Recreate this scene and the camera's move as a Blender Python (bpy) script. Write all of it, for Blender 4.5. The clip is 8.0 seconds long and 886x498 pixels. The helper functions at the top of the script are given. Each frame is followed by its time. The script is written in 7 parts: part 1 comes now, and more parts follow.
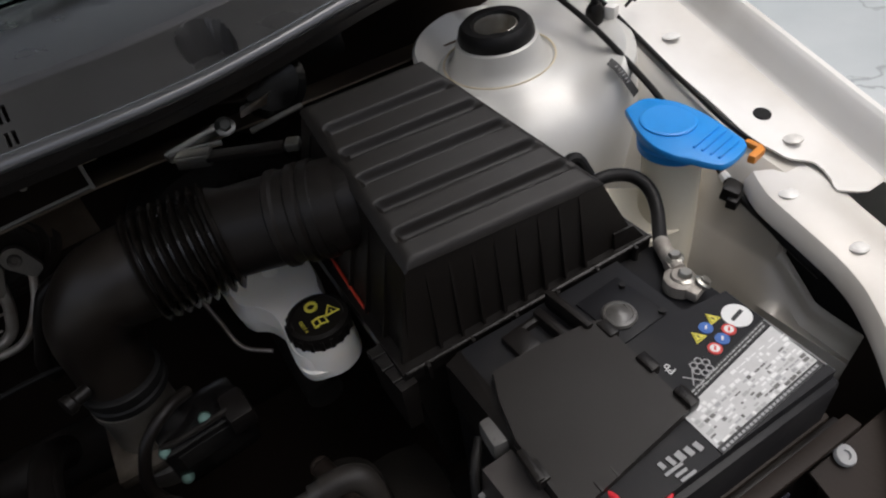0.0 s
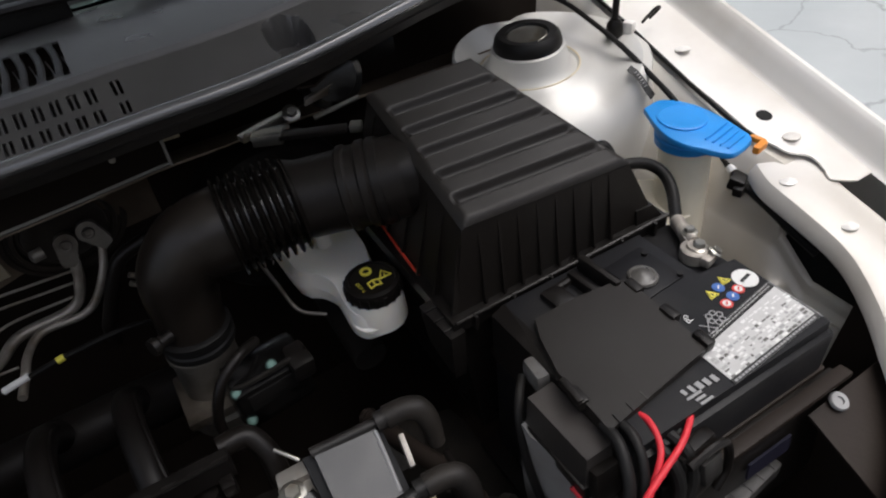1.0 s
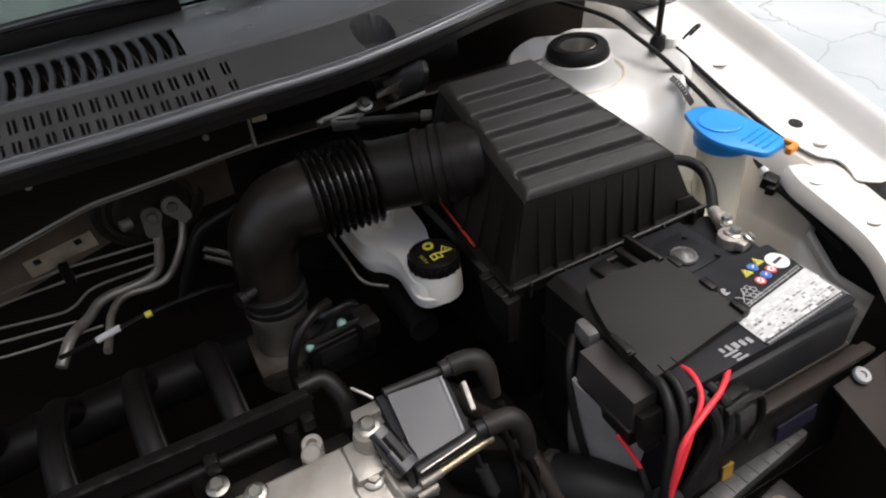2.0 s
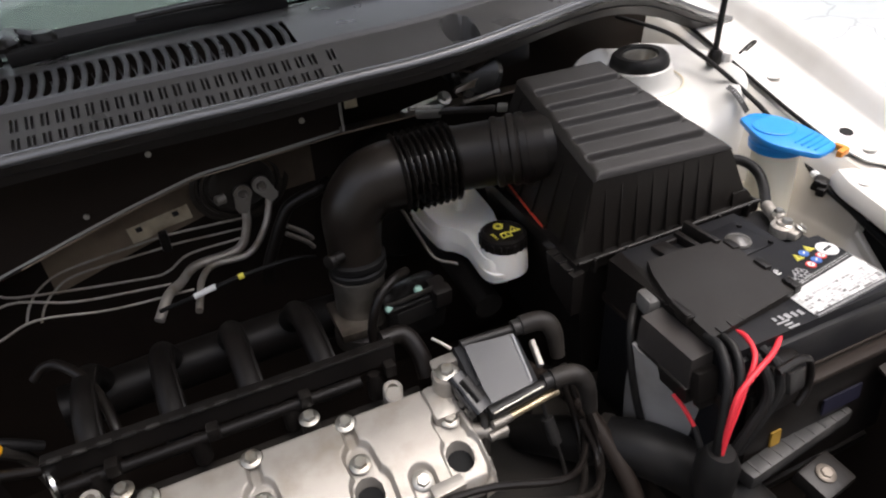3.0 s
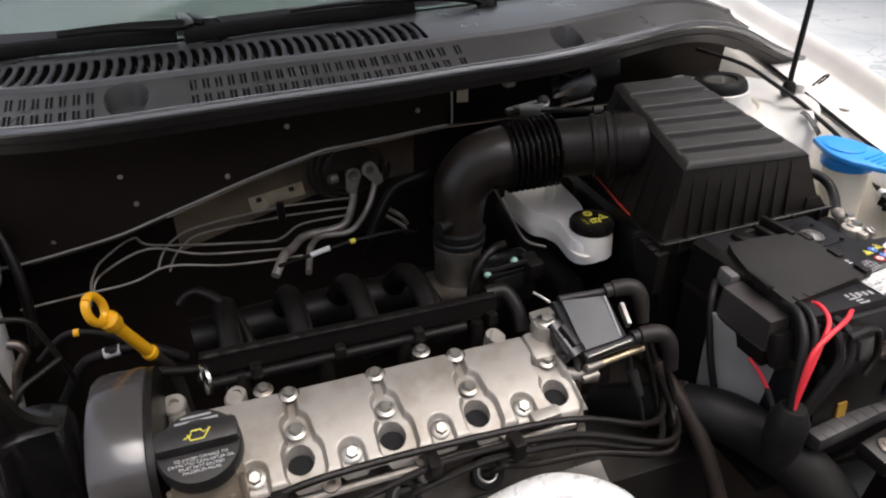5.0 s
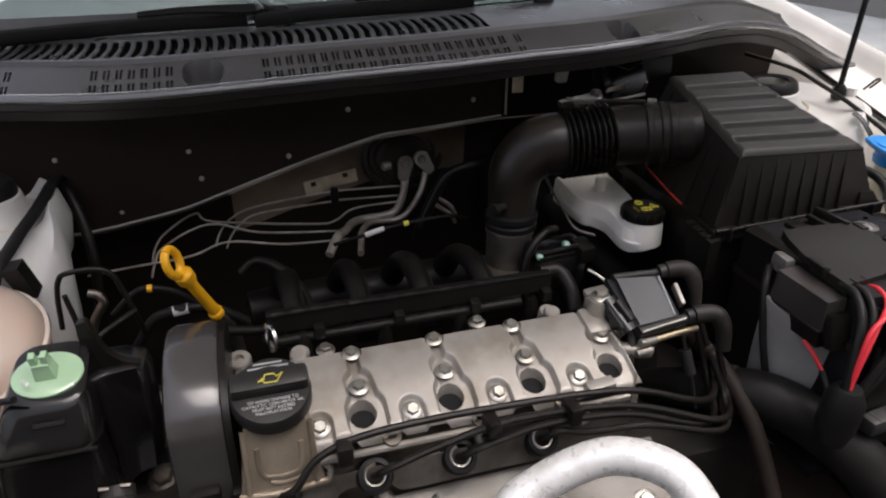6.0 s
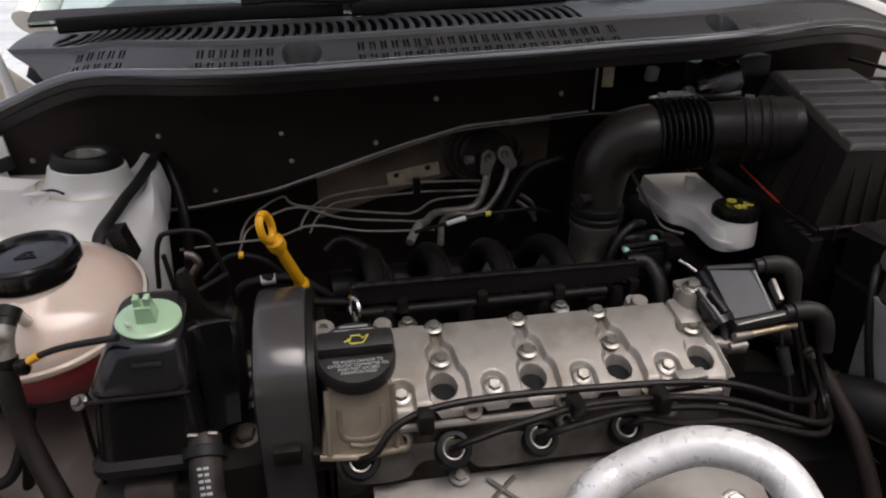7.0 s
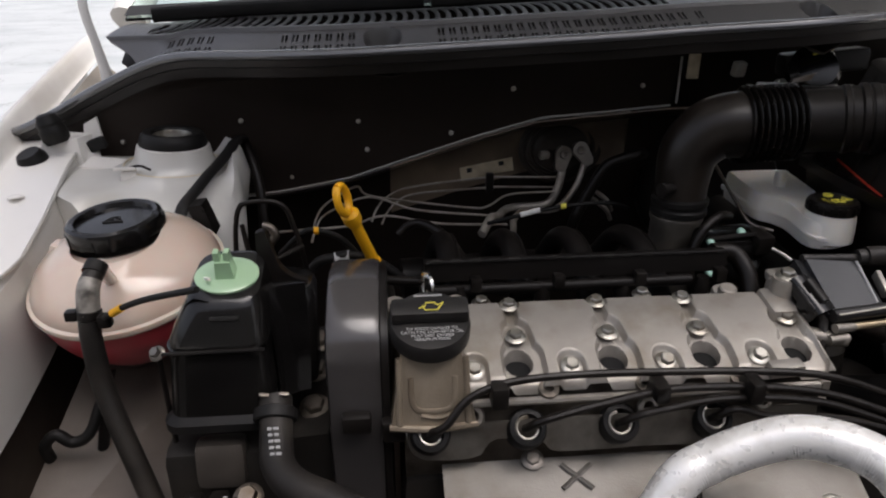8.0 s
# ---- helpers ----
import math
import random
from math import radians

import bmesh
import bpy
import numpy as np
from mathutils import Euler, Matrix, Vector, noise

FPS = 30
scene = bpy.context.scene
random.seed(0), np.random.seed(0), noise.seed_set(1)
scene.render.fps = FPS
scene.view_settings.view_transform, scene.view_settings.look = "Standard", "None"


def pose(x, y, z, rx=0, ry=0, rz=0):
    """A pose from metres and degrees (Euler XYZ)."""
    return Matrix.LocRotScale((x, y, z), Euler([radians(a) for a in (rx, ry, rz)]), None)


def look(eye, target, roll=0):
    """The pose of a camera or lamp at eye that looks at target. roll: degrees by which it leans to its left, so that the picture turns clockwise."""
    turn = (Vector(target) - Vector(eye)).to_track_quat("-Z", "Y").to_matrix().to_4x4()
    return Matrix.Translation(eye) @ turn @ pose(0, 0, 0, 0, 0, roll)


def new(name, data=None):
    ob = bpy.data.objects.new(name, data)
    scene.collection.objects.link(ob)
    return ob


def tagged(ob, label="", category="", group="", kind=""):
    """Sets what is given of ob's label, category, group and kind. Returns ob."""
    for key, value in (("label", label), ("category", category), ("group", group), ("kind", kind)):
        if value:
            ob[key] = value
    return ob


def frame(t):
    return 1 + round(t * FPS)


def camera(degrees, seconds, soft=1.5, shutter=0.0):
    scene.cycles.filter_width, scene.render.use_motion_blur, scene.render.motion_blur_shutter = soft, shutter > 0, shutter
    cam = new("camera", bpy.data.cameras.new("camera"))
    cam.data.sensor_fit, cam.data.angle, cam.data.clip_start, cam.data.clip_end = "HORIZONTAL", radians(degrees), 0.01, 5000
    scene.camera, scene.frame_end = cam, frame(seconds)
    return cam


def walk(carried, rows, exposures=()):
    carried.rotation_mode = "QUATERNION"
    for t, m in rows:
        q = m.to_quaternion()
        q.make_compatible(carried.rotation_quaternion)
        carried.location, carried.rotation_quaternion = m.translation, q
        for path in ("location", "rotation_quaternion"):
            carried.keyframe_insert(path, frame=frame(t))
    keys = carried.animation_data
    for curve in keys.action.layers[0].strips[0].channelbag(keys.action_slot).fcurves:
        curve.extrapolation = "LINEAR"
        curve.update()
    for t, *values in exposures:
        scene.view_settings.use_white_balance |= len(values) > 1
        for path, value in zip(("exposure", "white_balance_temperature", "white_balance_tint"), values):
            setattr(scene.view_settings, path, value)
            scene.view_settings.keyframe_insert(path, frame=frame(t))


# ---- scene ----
cam = camera(67.8, 8.0, soft=2.1)
PATH = [
    (0, (0.18, -0.238, 1.298), (0.815, 1.085, -0.061), -8.9),
    (0.5, (0.136, -0.266, 1.302), (0.807, 1.079, -0.017), -7.9),
    (1, (0.094, -0.292, 1.309), (0.79, 1.073, 0.023), -6.6),
    (1.5, (0.055, -0.316, 1.313), (0.762, 1.075, 0.063), -5.4),
    (3, (-0.063, -0.4, 1.304), (0.57, 1.125, 0.176), -3.8),
    (3.5, (-0.098, -0.425, 1.302), (0.528, 1.127, 0.206), -2.6),
    (4, (-0.126, -0.45, 1.297), (0.486, 1.133, 0.239), -2.1),
    (4.5, (-0.155, -0.469, 1.288), (0.441, 1.143, 0.266), -1.2),
    (6, (-0.232, -0.514, 1.24), (0.286, 1.177, 0.306), 0.4),
    (6.5, (-0.251, -0.523, 1.219), (0.208, 1.202, 0.317), 0.9),
    (7, (-0.257, -0.525, 1.197), (0.079, 1.244, 0.326), 0.4),
    (7.5, (-0.267, -0.529, 1.17), (-0.036, 1.274, 0.336), -0.0),
    (8, (-0.271, -0.53, 1.146), (-0.117, 1.298, 0.35), -0.2),
]
EXPO = [(0, 0.2, 6450, 12), (1.5, 0.635, 6450, 12), (3, 1.225, 6600, 14), (4.5, 1.225, 6600, 14), (6, 0.885, 6650, 16), (7, 0.615, 6650, 16), (8, 0.565, 6600, 15)]
walk(cam, [(t, look(eye, target, roll)) for t, eye, target, roll in PATH], EXPO)

# ---- light: overcast daylight from the open side of the building ----
SUN_EL, SUN_AZ = radians(76), radians(110)
world = bpy.data.worlds.new("daylight_sky")
scene.world = world
world.use_nodes = True
wn = world.node_tree.nodes
sky = wn.new("ShaderNodeTexSky")
sky.sky_type = "NISHITA"
sky.sun_disc = False
sky.sun_elevation, sky.sun_rotation = SUN_EL, SUN_AZ
sky.air_density, sky.dust_density, sky.ozone_density = 1.0, 5.0, 1.0
wn["Background"].inputs["Strength"].default_value = 0.1357
hazy = wn.new("ShaderNodeHueSaturation")
hazy.inputs["Saturation"].default_value = 0.45
world.node_tree.links.new(sky.outputs[0], hazy.inputs["Color"])
world.node_tree.links.new(hazy.outputs[0], wn["Background"].inputs["Color"])
sun = new("sun", bpy.data.lights.new("sun", "SUN"))
sun.data.energy, sun.data.angle, sun.data.color = 1.5, radians(56), (1.0, 0.98, 0.95)
sun.matrix_world = look((math.sin(SUN_AZ) * math.cos(SUN_EL) * 9, math.cos(SUN_AZ) * math.cos(SUN_EL) * 9, math.sin(SUN_EL) * 9), (0, 0, 0))


# ---- materials ----
def material(name, col, rough=0.5, metal=0.0, var=0.2, scale=30.0, bump=0.15, fine=400.0, coat=0.0, dirt=None, dirt_at=0.62, spec=0.5):
    """A principled surface with broad and fine variation, fine relief and, where given, a dirt colour in patches."""
    m = bpy.data.materials.new(name)
    m.use_nodes = True
    nt = m.node_tree
    nd, ln = nt.nodes, nt.links
    bsdf = nd["Principled BSDF"]
    tc = nd.new("ShaderNodeTexCoord")
    oi = nd.new("ShaderNodeObjectInfo")
    add = nd.new("ShaderNodeVectorMath")
    ln.new(tc.outputs["Object"], add.inputs[0])
    ln.new(oi.outputs["Random"], add.inputs[1])
    big, small = nd.new("ShaderNodeTexNoise"), nd.new("ShaderNodeTexNoise")
    big.inputs["Scale"].default_value, big.inputs["Detail"].default_value = scale, 5
    small.inputs["Scale"].default_value, small.inputs["Detail"].default_value = fine, 3
    for n in (big, small):
        ln.new(add.outputs[0], n.inputs["Vector"])
    mix = nd.new("ShaderNodeMix")
    mix.data_type = "RGBA"
    lo = [c * (1 - var) for c in col] + [1]
    hi = [min(1, c * (1 + var)) for c in col] + [1]
    mix.inputs["A"].default_value, mix.inputs["B"].default_value = lo, hi
    ln.new(big.outputs["Fac"], mix.inputs["Factor"])
    out = mix.outputs["Result"]
    if dirt:
        ramp = nd.new("ShaderNodeMapRange")
        ramp.inputs["From Min"].default_value, ramp.inputs["From Max"].default_value = dirt_at - 0.14, dirt_at + 0.14
        d2 = nd.new("ShaderNodeTexNoise")
        d2.inputs["Scale"].default_value, d2.inputs["Detail"].default_value = scale * 0.45, 8
        ln.new(add.outputs[0], d2.inputs["Vector"])
        ln.new(d2.outputs["Fac"], ramp.inputs["Value"])
        m2 = nd.new("ShaderNodeMix")
        m2.data_type = "RGBA"
        m2.inputs["B"].default_value = (*dirt, 1)
        ln.new(out, m2.inputs["A"])
        ln.new(ramp.outputs[0], m2.inputs["Factor"])
        out = m2.outputs["Result"]
    ln.new(out, bsdf.inputs["Base Color"])
    rr = nd.new("ShaderNodeMapRange")
    rr.inputs["To Min"].default_value, rr.inputs["To Max"].default_value = max(0.02, rough - 0.1), min(1, rough + 0.12)
    ln.new(big.outputs["Fac"], rr.inputs["Value"])
    ln.new(rr.outputs[0], bsdf.inputs["Roughness"])
    bsdf.inputs["Metallic"].default_value = metal
    bsdf.inputs["Specular IOR Level"].default_value = spec
    if coat:
        bsdf.inputs["Coat Weight"].default_value, bsdf.inputs["Coat Roughness"].default_value = coat, 0.12
    if bump:
        bp = nd.new("ShaderNodeBump")
        bp.inputs["Strength"].default_value, bp.inputs["Distance"].default_value = bump, 0.0006
        ln.new(small.outputs["Fac"], bp.inputs["Height"])
        ln.new(bp.outputs[0], bsdf.inputs["Normal"])
    return m


PAINT = material("white_body_paint", (0.8, 0.78, 0.74), 0.33, 0.0, 0.05, 6, 0.03, 300, 0.5, (0.42, 0.38, 0.32), 0.66)
INNERPAINT = material("thin_silvery_inner_paint", (0.62, 0.61, 0.575), 0.34, 0.12, 0.1, 7, 0.04, 260, 0.3, (0.46, 0.4, 0.31), 0.66)
PRIMER = material("thin_inner_paint", (0.42, 0.41, 0.38), 0.42, 0.0, 0.1, 9, 0.06, 300, 0.2, (0.3, 0.24, 0.17), 0.62)
BLACK = material("black_plastic", (0.0095, 0.008, 0.0072), 0.3, 0.0, 0.25, 25, 0.25, 900, 0, (0.02, 0.018, 0.016), 0.64, spec=0.24)
GLOSSBLACK = material("smooth_black_plastic", (0.006, 0.0055, 0.0054), 0.18, 0.0, 0.25, 25, 0.1, 900, 0.2, (0.012, 0.011, 0.01), 0.66, spec=0.4)
LIDBLACK = material("grained_black_plastic", (0.0105, 0.0082, 0.0066), 0.4, 0.0, 0.25, 20, 0.4, 1300, 0, (0.018, 0.016, 0.014), 0.6, spec=0.36)
GREYPLASTIC = material("dark_grey_plastic", (0.016, 0.0152, 0.0147), 0.36, 0.0, 0.15, 25, 0.35, 1200, 0, (0.05, 0.046, 0.042), 0.62, spec=0.3)
RUBBER = material("black_rubber", (0.0105, 0.01, 0.0098), 0.45, 0.0, 0.3, 40, 0.2, 700, 0, (0.02, 0.018, 0.016), 0.64, spec=0.2)
HOSE = material("worn_rubber_hose", (0.0088, 0.007, 0.006), 0.36, 0.0, 0.3, 30, 0.3, 500, 0, (0.015, 0.0125, 0.0105), 0.62, spec=0.26)
BELLOWS = material("shiny_ribbed_rubber", (0.0075, 0.006, 0.005), 0.24, 0.0, 0.3, 30, 0.2, 500, 0, (0.012, 0.01, 0.008), 0.64, spec=0.5)
ELBOW = material("smooth_worn_rubber", (0.0115, 0.0088, 0.007), 0.3, 0.0, 0.35, 26, 0.2, 500, 0, (0.024, 0.019, 0.015), 0.58, spec=0.38)
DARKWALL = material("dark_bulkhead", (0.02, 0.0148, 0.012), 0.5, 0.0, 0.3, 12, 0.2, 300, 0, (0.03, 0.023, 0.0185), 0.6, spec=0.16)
CAST = material("cast_aluminium", (0.37, 0.345, 0.31), 0.4, 0.5, 0.12, 60, 0.4, 700, 0, (0.25, 0.215, 0.17), 0.62)
CASTBROWN = material("browned_cast_aluminium", (0.3, 0.25, 0.19), 0.34, 0.5, 0.35, 38, 0.45, 500, 0, (0.17, 0.13, 0.09), 0.55)
CASTDARK = material("stained_cast_aluminium", (0.2, 0.172, 0.142), 0.5, 0.6, 0.3, 60, 0.5, 500, 0, (0.05, 0.04, 0.03), 0.55)
STEEL = material("zinc_steel", (0.44, 0.425, 0.385), 0.38, 1.0, 0.15, 90, 0.15, 600, 0, (0.25, 0.2, 0.14), 0.68)
DULLSTEEL = material("dull_steel_pipe", (0.22, 0.2, 0.18), 0.42, 0.9, 0.2, 60, 0.2, 600, 0, (0.1, 0.075, 0.05), 0.6)
DUSTHOSE = material("dusty_rubber_hose", (0.015, 0.0132, 0.012), 0.46, 0.0, 0.35, 35, 0.35, 500, 0, (0.045, 0.039, 0.033), 0.62, spec=0.25)
COILBLACK = material("matte_black_moulding", (0.016, 0.0165, 0.018), 0.62, 0.0, 0.2, 40, 0.2, 900, 0, (0.028, 0.026, 0.024), 0.62, spec=0.15)
GRIME = material("oily_grime", (0.014, 0.0122, 0.0105), 0.6, 0.0, 0.4, 30, 0.5, 300, 0, (0.03, 0.025, 0.02), 0.62, spec=0.3)
CHROME = material("bright_metal", (0.8, 0.8, 0.78), 0.18, 1.0, 0.06, 60, 0.05, 500)
FOILPIPE = material("bright_aluminium_pipe", (0.92, 0.91, 0.885), 0.28, 0.35, 0.1, 90, 0.25, 420, 0, (0.6, 0.58, 0.54), 0.66)
CASTMID = material("dull_cast_aluminium", (0.27, 0.25, 0.22), 0.46, 0.75, 0.25, 55, 0.5, 500, 0, (0.12, 0.1, 0.08), 0.58)
# near-black that stands in for shade inside holes and gaps
HOLE_SHADE = material("matte_black_hole_shade", (0.003, 0.003, 0.003), 0.9, 0.0, 0.1, 30, 0)
SHIELD = material("pressed_heat_shield", (0.15, 0.142, 0.13), 0.44, 0.6, 0.25, 35, 0.3, 500, 0, (0.09, 0.08, 0.066), 0.58)
NATURAL = material("milky_reservoir_plastic", (0.92, 0.875, 0.79), 0.4, 0.0, 0.06, 25, 0.15, 700, 0, (0.8, 0.72, 0.6), 0.66)
CREAM = material("cream_filler_plastic", (0.85, 0.78, 0.62), 0.45, 0.0, 0.06, 20, 0.15, 700)
BLUE = material("bright_blue_plastic", (0.012, 0.27, 0.74), 0.38, 0.0, 0.08, 30, 0.15, 900)
ORANGE = material("orange_plastic", (0.75, 0.26, 0.03), 0.45, 0.0, 0.1, 40, 0.1, 900)
YELLOW = material("yellow_plastic", (0.85, 0.42, 0.012), 0.4, 0.0, 0.08, 30, 0.1, 900)
YELLOWPRINT = material("yellow_print", (0.7, 0.62, 0.08), 0.6, 0.0, 0.05, 30, 0)
GREEN = material("pale_green_plastic", (0.36, 0.54, 0.34), 0.2, 0.0, 0.12, 60, 0.1, 700, 0.8)
RED = material("red_wire_sleeve", (0.7, 0.03, 0.045), 0.45, 0.0, 0.1, 60, 0.1, 900)
REDLINE = material("red_line", (0.45, 0.04, 0.02), 0.5, 0.0, 0.1, 60, 0)
LABELPRINT = material("silvery_label_print", (0.5, 0.5, 0.49), 0.5, 0.0, 0.15, 130, 0)
VENT = material("dull_translucent_plug", (0.13, 0.125, 0.118), 0.3, 0.0, 0.25, 90, 0.2, 700, 0, (0.06, 0.056, 0.05), 0.58)
WORN = material("worn_silvery_rubber", (0.3, 0.28, 0.25), 0.4, 0.2, 0.3, 160, 0.3, 500, 0, (0.02, 0.018, 0.016), 0.55)
WHITEPRINT = material("white_print", (0.7, 0.7, 0.685), 0.55, 0.0, 0.05, 60, 0)
GREYPRINT = material("grey_print", (0.32, 0.32, 0.32), 0.55, 0.0, 0.1, 60, 0)
PALEPRINT = material("pale_print", (0.36, 0.36, 0.35), 0.55, 0.0, 0.1, 60, 0)
REDPRINT = material("red_print", (0.6, 0.06, 0.05), 0.55, 0.0, 0.1, 60, 0)
BLUEPRINT = material("blue_print", (0.05, 0.14, 0.42), 0.55, 0.0, 0.1, 60, 0)
BLACKPRINT = material("black_print", (0.02, 0.02, 0.02), 0.55, 0.0, 0.1, 60, 0)
BATTERY = material("black_battery_case", (0.011, 0.011, 0.0125), 0.36, 0.0, 0.2, 30, 0.2, 900, 0, (0.025, 0.024, 0.023), 0.62, spec=0.18)
LEAD = material("oxidised_lead", (0.33, 0.3, 0.265), 0.55, 0.45, 0.35, 140, 1.0, 300, 0, (0.5, 0.47, 0.42), 0.58)
TAN = material("tan_plated_bracket", (0.68, 0.6, 0.44), 0.45, 0.3, 0.15, 50, 0.2, 500, 0, (0.25, 0.18, 0.1), 0.62)
DUSTGREY = material("grey_shield_plastic", (0.31, 0.3, 0.29), 0.5, 0.0, 0.15, 20, 0.3, 900, 0, (0.14, 0.13, 0.12), 0.6)
GRILLE = material("weathered_grey_plastic", (0.068, 0.065, 0.063), 0.3, 0.0, 0.28, 22, 0.35, 900, 0, (0.085, 0.08, 0.076), 0.6, spec=0.6)
SEAL = material("rubber_bonnet_seal", (0.1, 0.1, 0.102), 0.16, 0.0, 0.1, 25, 0.03, 900, 1.0, spec=0.8)
PIPE = material("bare_metal_pipe", (0.45, 0.415, 0.365), 0.36, 0.5, 0.2, 60, 0.2, 600, 0, (0.22, 0.17, 0.12), 0.6)


def concrete():
    m = material("pale_concrete_floor", (0.46, 0.485, 0.485), 0.6, 0.0, 0.1, 2.2, 0.3, 60, 0, (0.36, 0.39, 0.395), 0.56)
    nd, ln = m.node_tree.nodes, m.node_tree.links
    bsdf = nd["Principled BSDF"]
    src = bsdf.inputs["Base Color"].links[0].from_socket
    tc = nd.new("ShaderNodeTexCoord")
    warp = nd.new("ShaderNodeTexNoise")
    warp.inputs["Scale"].default_value, warp.inputs["Detail"].default_value = 2.5, 6
    ln.new(tc.outputs["Object"], warp.inputs["Vector"])
    mixv = nd.new("ShaderNodeMix")
    mixv.data_type = "VECTOR"
    mixv.inputs["Factor"].default_value = 0.3
    ln.new(tc.outputs["Object"], mixv.inputs["A"])
    ln.new(warp.outputs["Color"], mixv.inputs["B"])
    vor = nd.new("ShaderNodeTexVoronoi")
    vor.feature = "DISTANCE_TO_EDGE"
    vor.inputs["Scale"].default_value = 1.7
    ln.new(mixv.outputs["Result"], vor.inputs["Vector"])
    rng = nd.new("ShaderNodeMapRange")
    rng.inputs["From Min"].default_value, rng.inputs["From Max"].default_value = 0.0, 0.012
    rng.inputs["To Min"].default_value, rng.inputs["To Max"].default_value = 1.0, 0.0
    ln.new(vor.outputs["Distance"], rng.inputs["Value"])
    mm = nd.new("ShaderNodeMix")
    mm.data_type = "RGBA"
    mm.inputs["B"].default_value = (0.27, 0.285, 0.285, 1)
    ln.new(src, mm.inputs["A"])
    ln.new(rng.outputs[0], mm.inputs["Factor"])
    ln.new(mm.outputs["Result"], bsdf.inputs["Base Color"])
    return m


def glass(name, col, rough=0.02):
    m = bpy.data.materials.new(name)
    m.use_nodes = True
    b = m.node_tree.nodes["Principled BSDF"]
    b.inputs["Base Color"].default_value = (*col, 1)
    b.inputs["Roughness"].default_value = rough
    b.inputs["Transmission Weight"].default_value = 1.0
    b.inputs["IOR"].default_value = 1.45
    return m


FLOOR = concrete()
GLASS = glass("tinted_windscreen_glass", (0.75, 0.88, 0.85))


def tank_plastic():
    """Milky pink plastic that lets the red liquid show through its lower part."""
    m = material("milky_pink_tank_plastic", (0.74, 0.64, 0.545), 0.2, 0.0, 0.12, 14, 0.06, 700, 1.0, (0.66, 0.5, 0.4), 0.56)
    b = m.node_tree.nodes["Principled BSDF"]
    b.inputs["Subsurface Weight"].default_value = 0.25
    b.inputs["Subsurface Radius"].default_value = (0.02, 0.01, 0.008)
    b.inputs["Subsurface Scale"].default_value = 0.5
    return m


NATURAL.node_tree.nodes["Principled BSDF"].inputs["Subsurface Weight"].default_value = 0.4
NATURAL.node_tree.nodes["Principled BSDF"].inputs["Subsurface Radius"].default_value = (0.03, 0.026, 0.02)
NATURAL.node_tree.nodes["Principled BSDF"].inputs["Subsurface Scale"].default_value = 0.6
TANK = tank_plastic()
COOLANT = material("red_coolant_behind_plastic", (0.5, 0.055, 0.07), 0.36, 0.0, 0.15, 14, 0.1, 700, 0.25)


# ---- mesh helpers ----
def V(*a):
    return Vector(a[0] if len(a) == 1 else a)


def along(p, d, spin=0.0):
    """A pose at p whose z axis points along d."""
    return Matrix.Translation(V(p)) @ V(d).to_track_quat("Z", "Y").to_matrix().to_4x4() @ Matrix.Rotation(radians(spin), 4, "Z")


def root_of(ob):
    while ob.parent:
        ob = ob.parent
    return ob


def thing(name, at, label, category, group="", kind=""):
    ob = new(name)
    ob.empty_display_size = 0.03
    ob.location = at
    return tagged(ob, label, category, group, kind)


def part(name, bm, mat, parent, label="", smooth=35):
    """Link a bmesh, made in world places, as one mesh under a thing or a part."""
    off = root_of(parent).location if parent else Vector()
    bmesh.ops.translate(bm, verts=bm.verts, vec=-off)
    bmesh.ops.recalc_face_normals(bm, faces=bm.faces)
    me = bpy.data.meshes.new(name)
    bm.to_mesh(me)
    bm.free()
    me.materials.append(mat)
    if smooth:
        me.shade_smooth()
        me.set_sharp_from_angle(angle=radians(smooth))
    ob = new(name, me)
    if parent:
        ob.parent = parent
    if label:
        ob["label"] = label
    return ob


def join(*bms):
    out = bmesh.new()
    for b in bms:
        me = bpy.data.meshes.new("tmp")
        b.to_mesh(me)
        b.free()
        out.from_mesh(me)
        bpy.data.meshes.remove(me)
    return out


def spline(pts, steps=6, closed=False):
    p = [V([float(c) for c in q]) for q in pts]
    if len(p) < 3 or steps < 2:
        return p
    out = []
    n = len(p)
    for i in range(n if closed else n - 1):
        if closed:
            a, b, c, d = p[i - 1], p[i], p[(i + 1) % n], p[(i + 2) % n]
        else:
            b, c = p[i], p[i + 1]
            a = p[i - 1] if i else b * 2 - c
            d = p[i + 2] if i + 2 < n else c * 2 - b
        for k in range(steps):
            t = k / steps
            out.append(0.5 * ((2 * b) + (c - a) * t + (2 * a - 5 * b + 4 * c - d) * t * t + (3 * b - a - 3 * c + d) * t ** 3))
    if not closed:
        out.append(p[-1])
    return out


def loft(rings, cap=True, closed=False):
    bm = bmesh.new()
    vs = [[bm.verts.new(v) for v in ring] for ring in rings]
    n = len(vs[0])
    pairs = list(zip(vs, vs[1:])) + ([(vs[-1], vs[0])] if closed else [])
    for a, b in pairs:
        for i in range(n):
            bm.faces.new((a[i], a[(i + 1) % n], b[(i + 1) % n], b[i]))
    if cap and not closed:
        bm.faces.new(vs[0][::-1])
        bm.faces.new(vs[-1])
    return bm


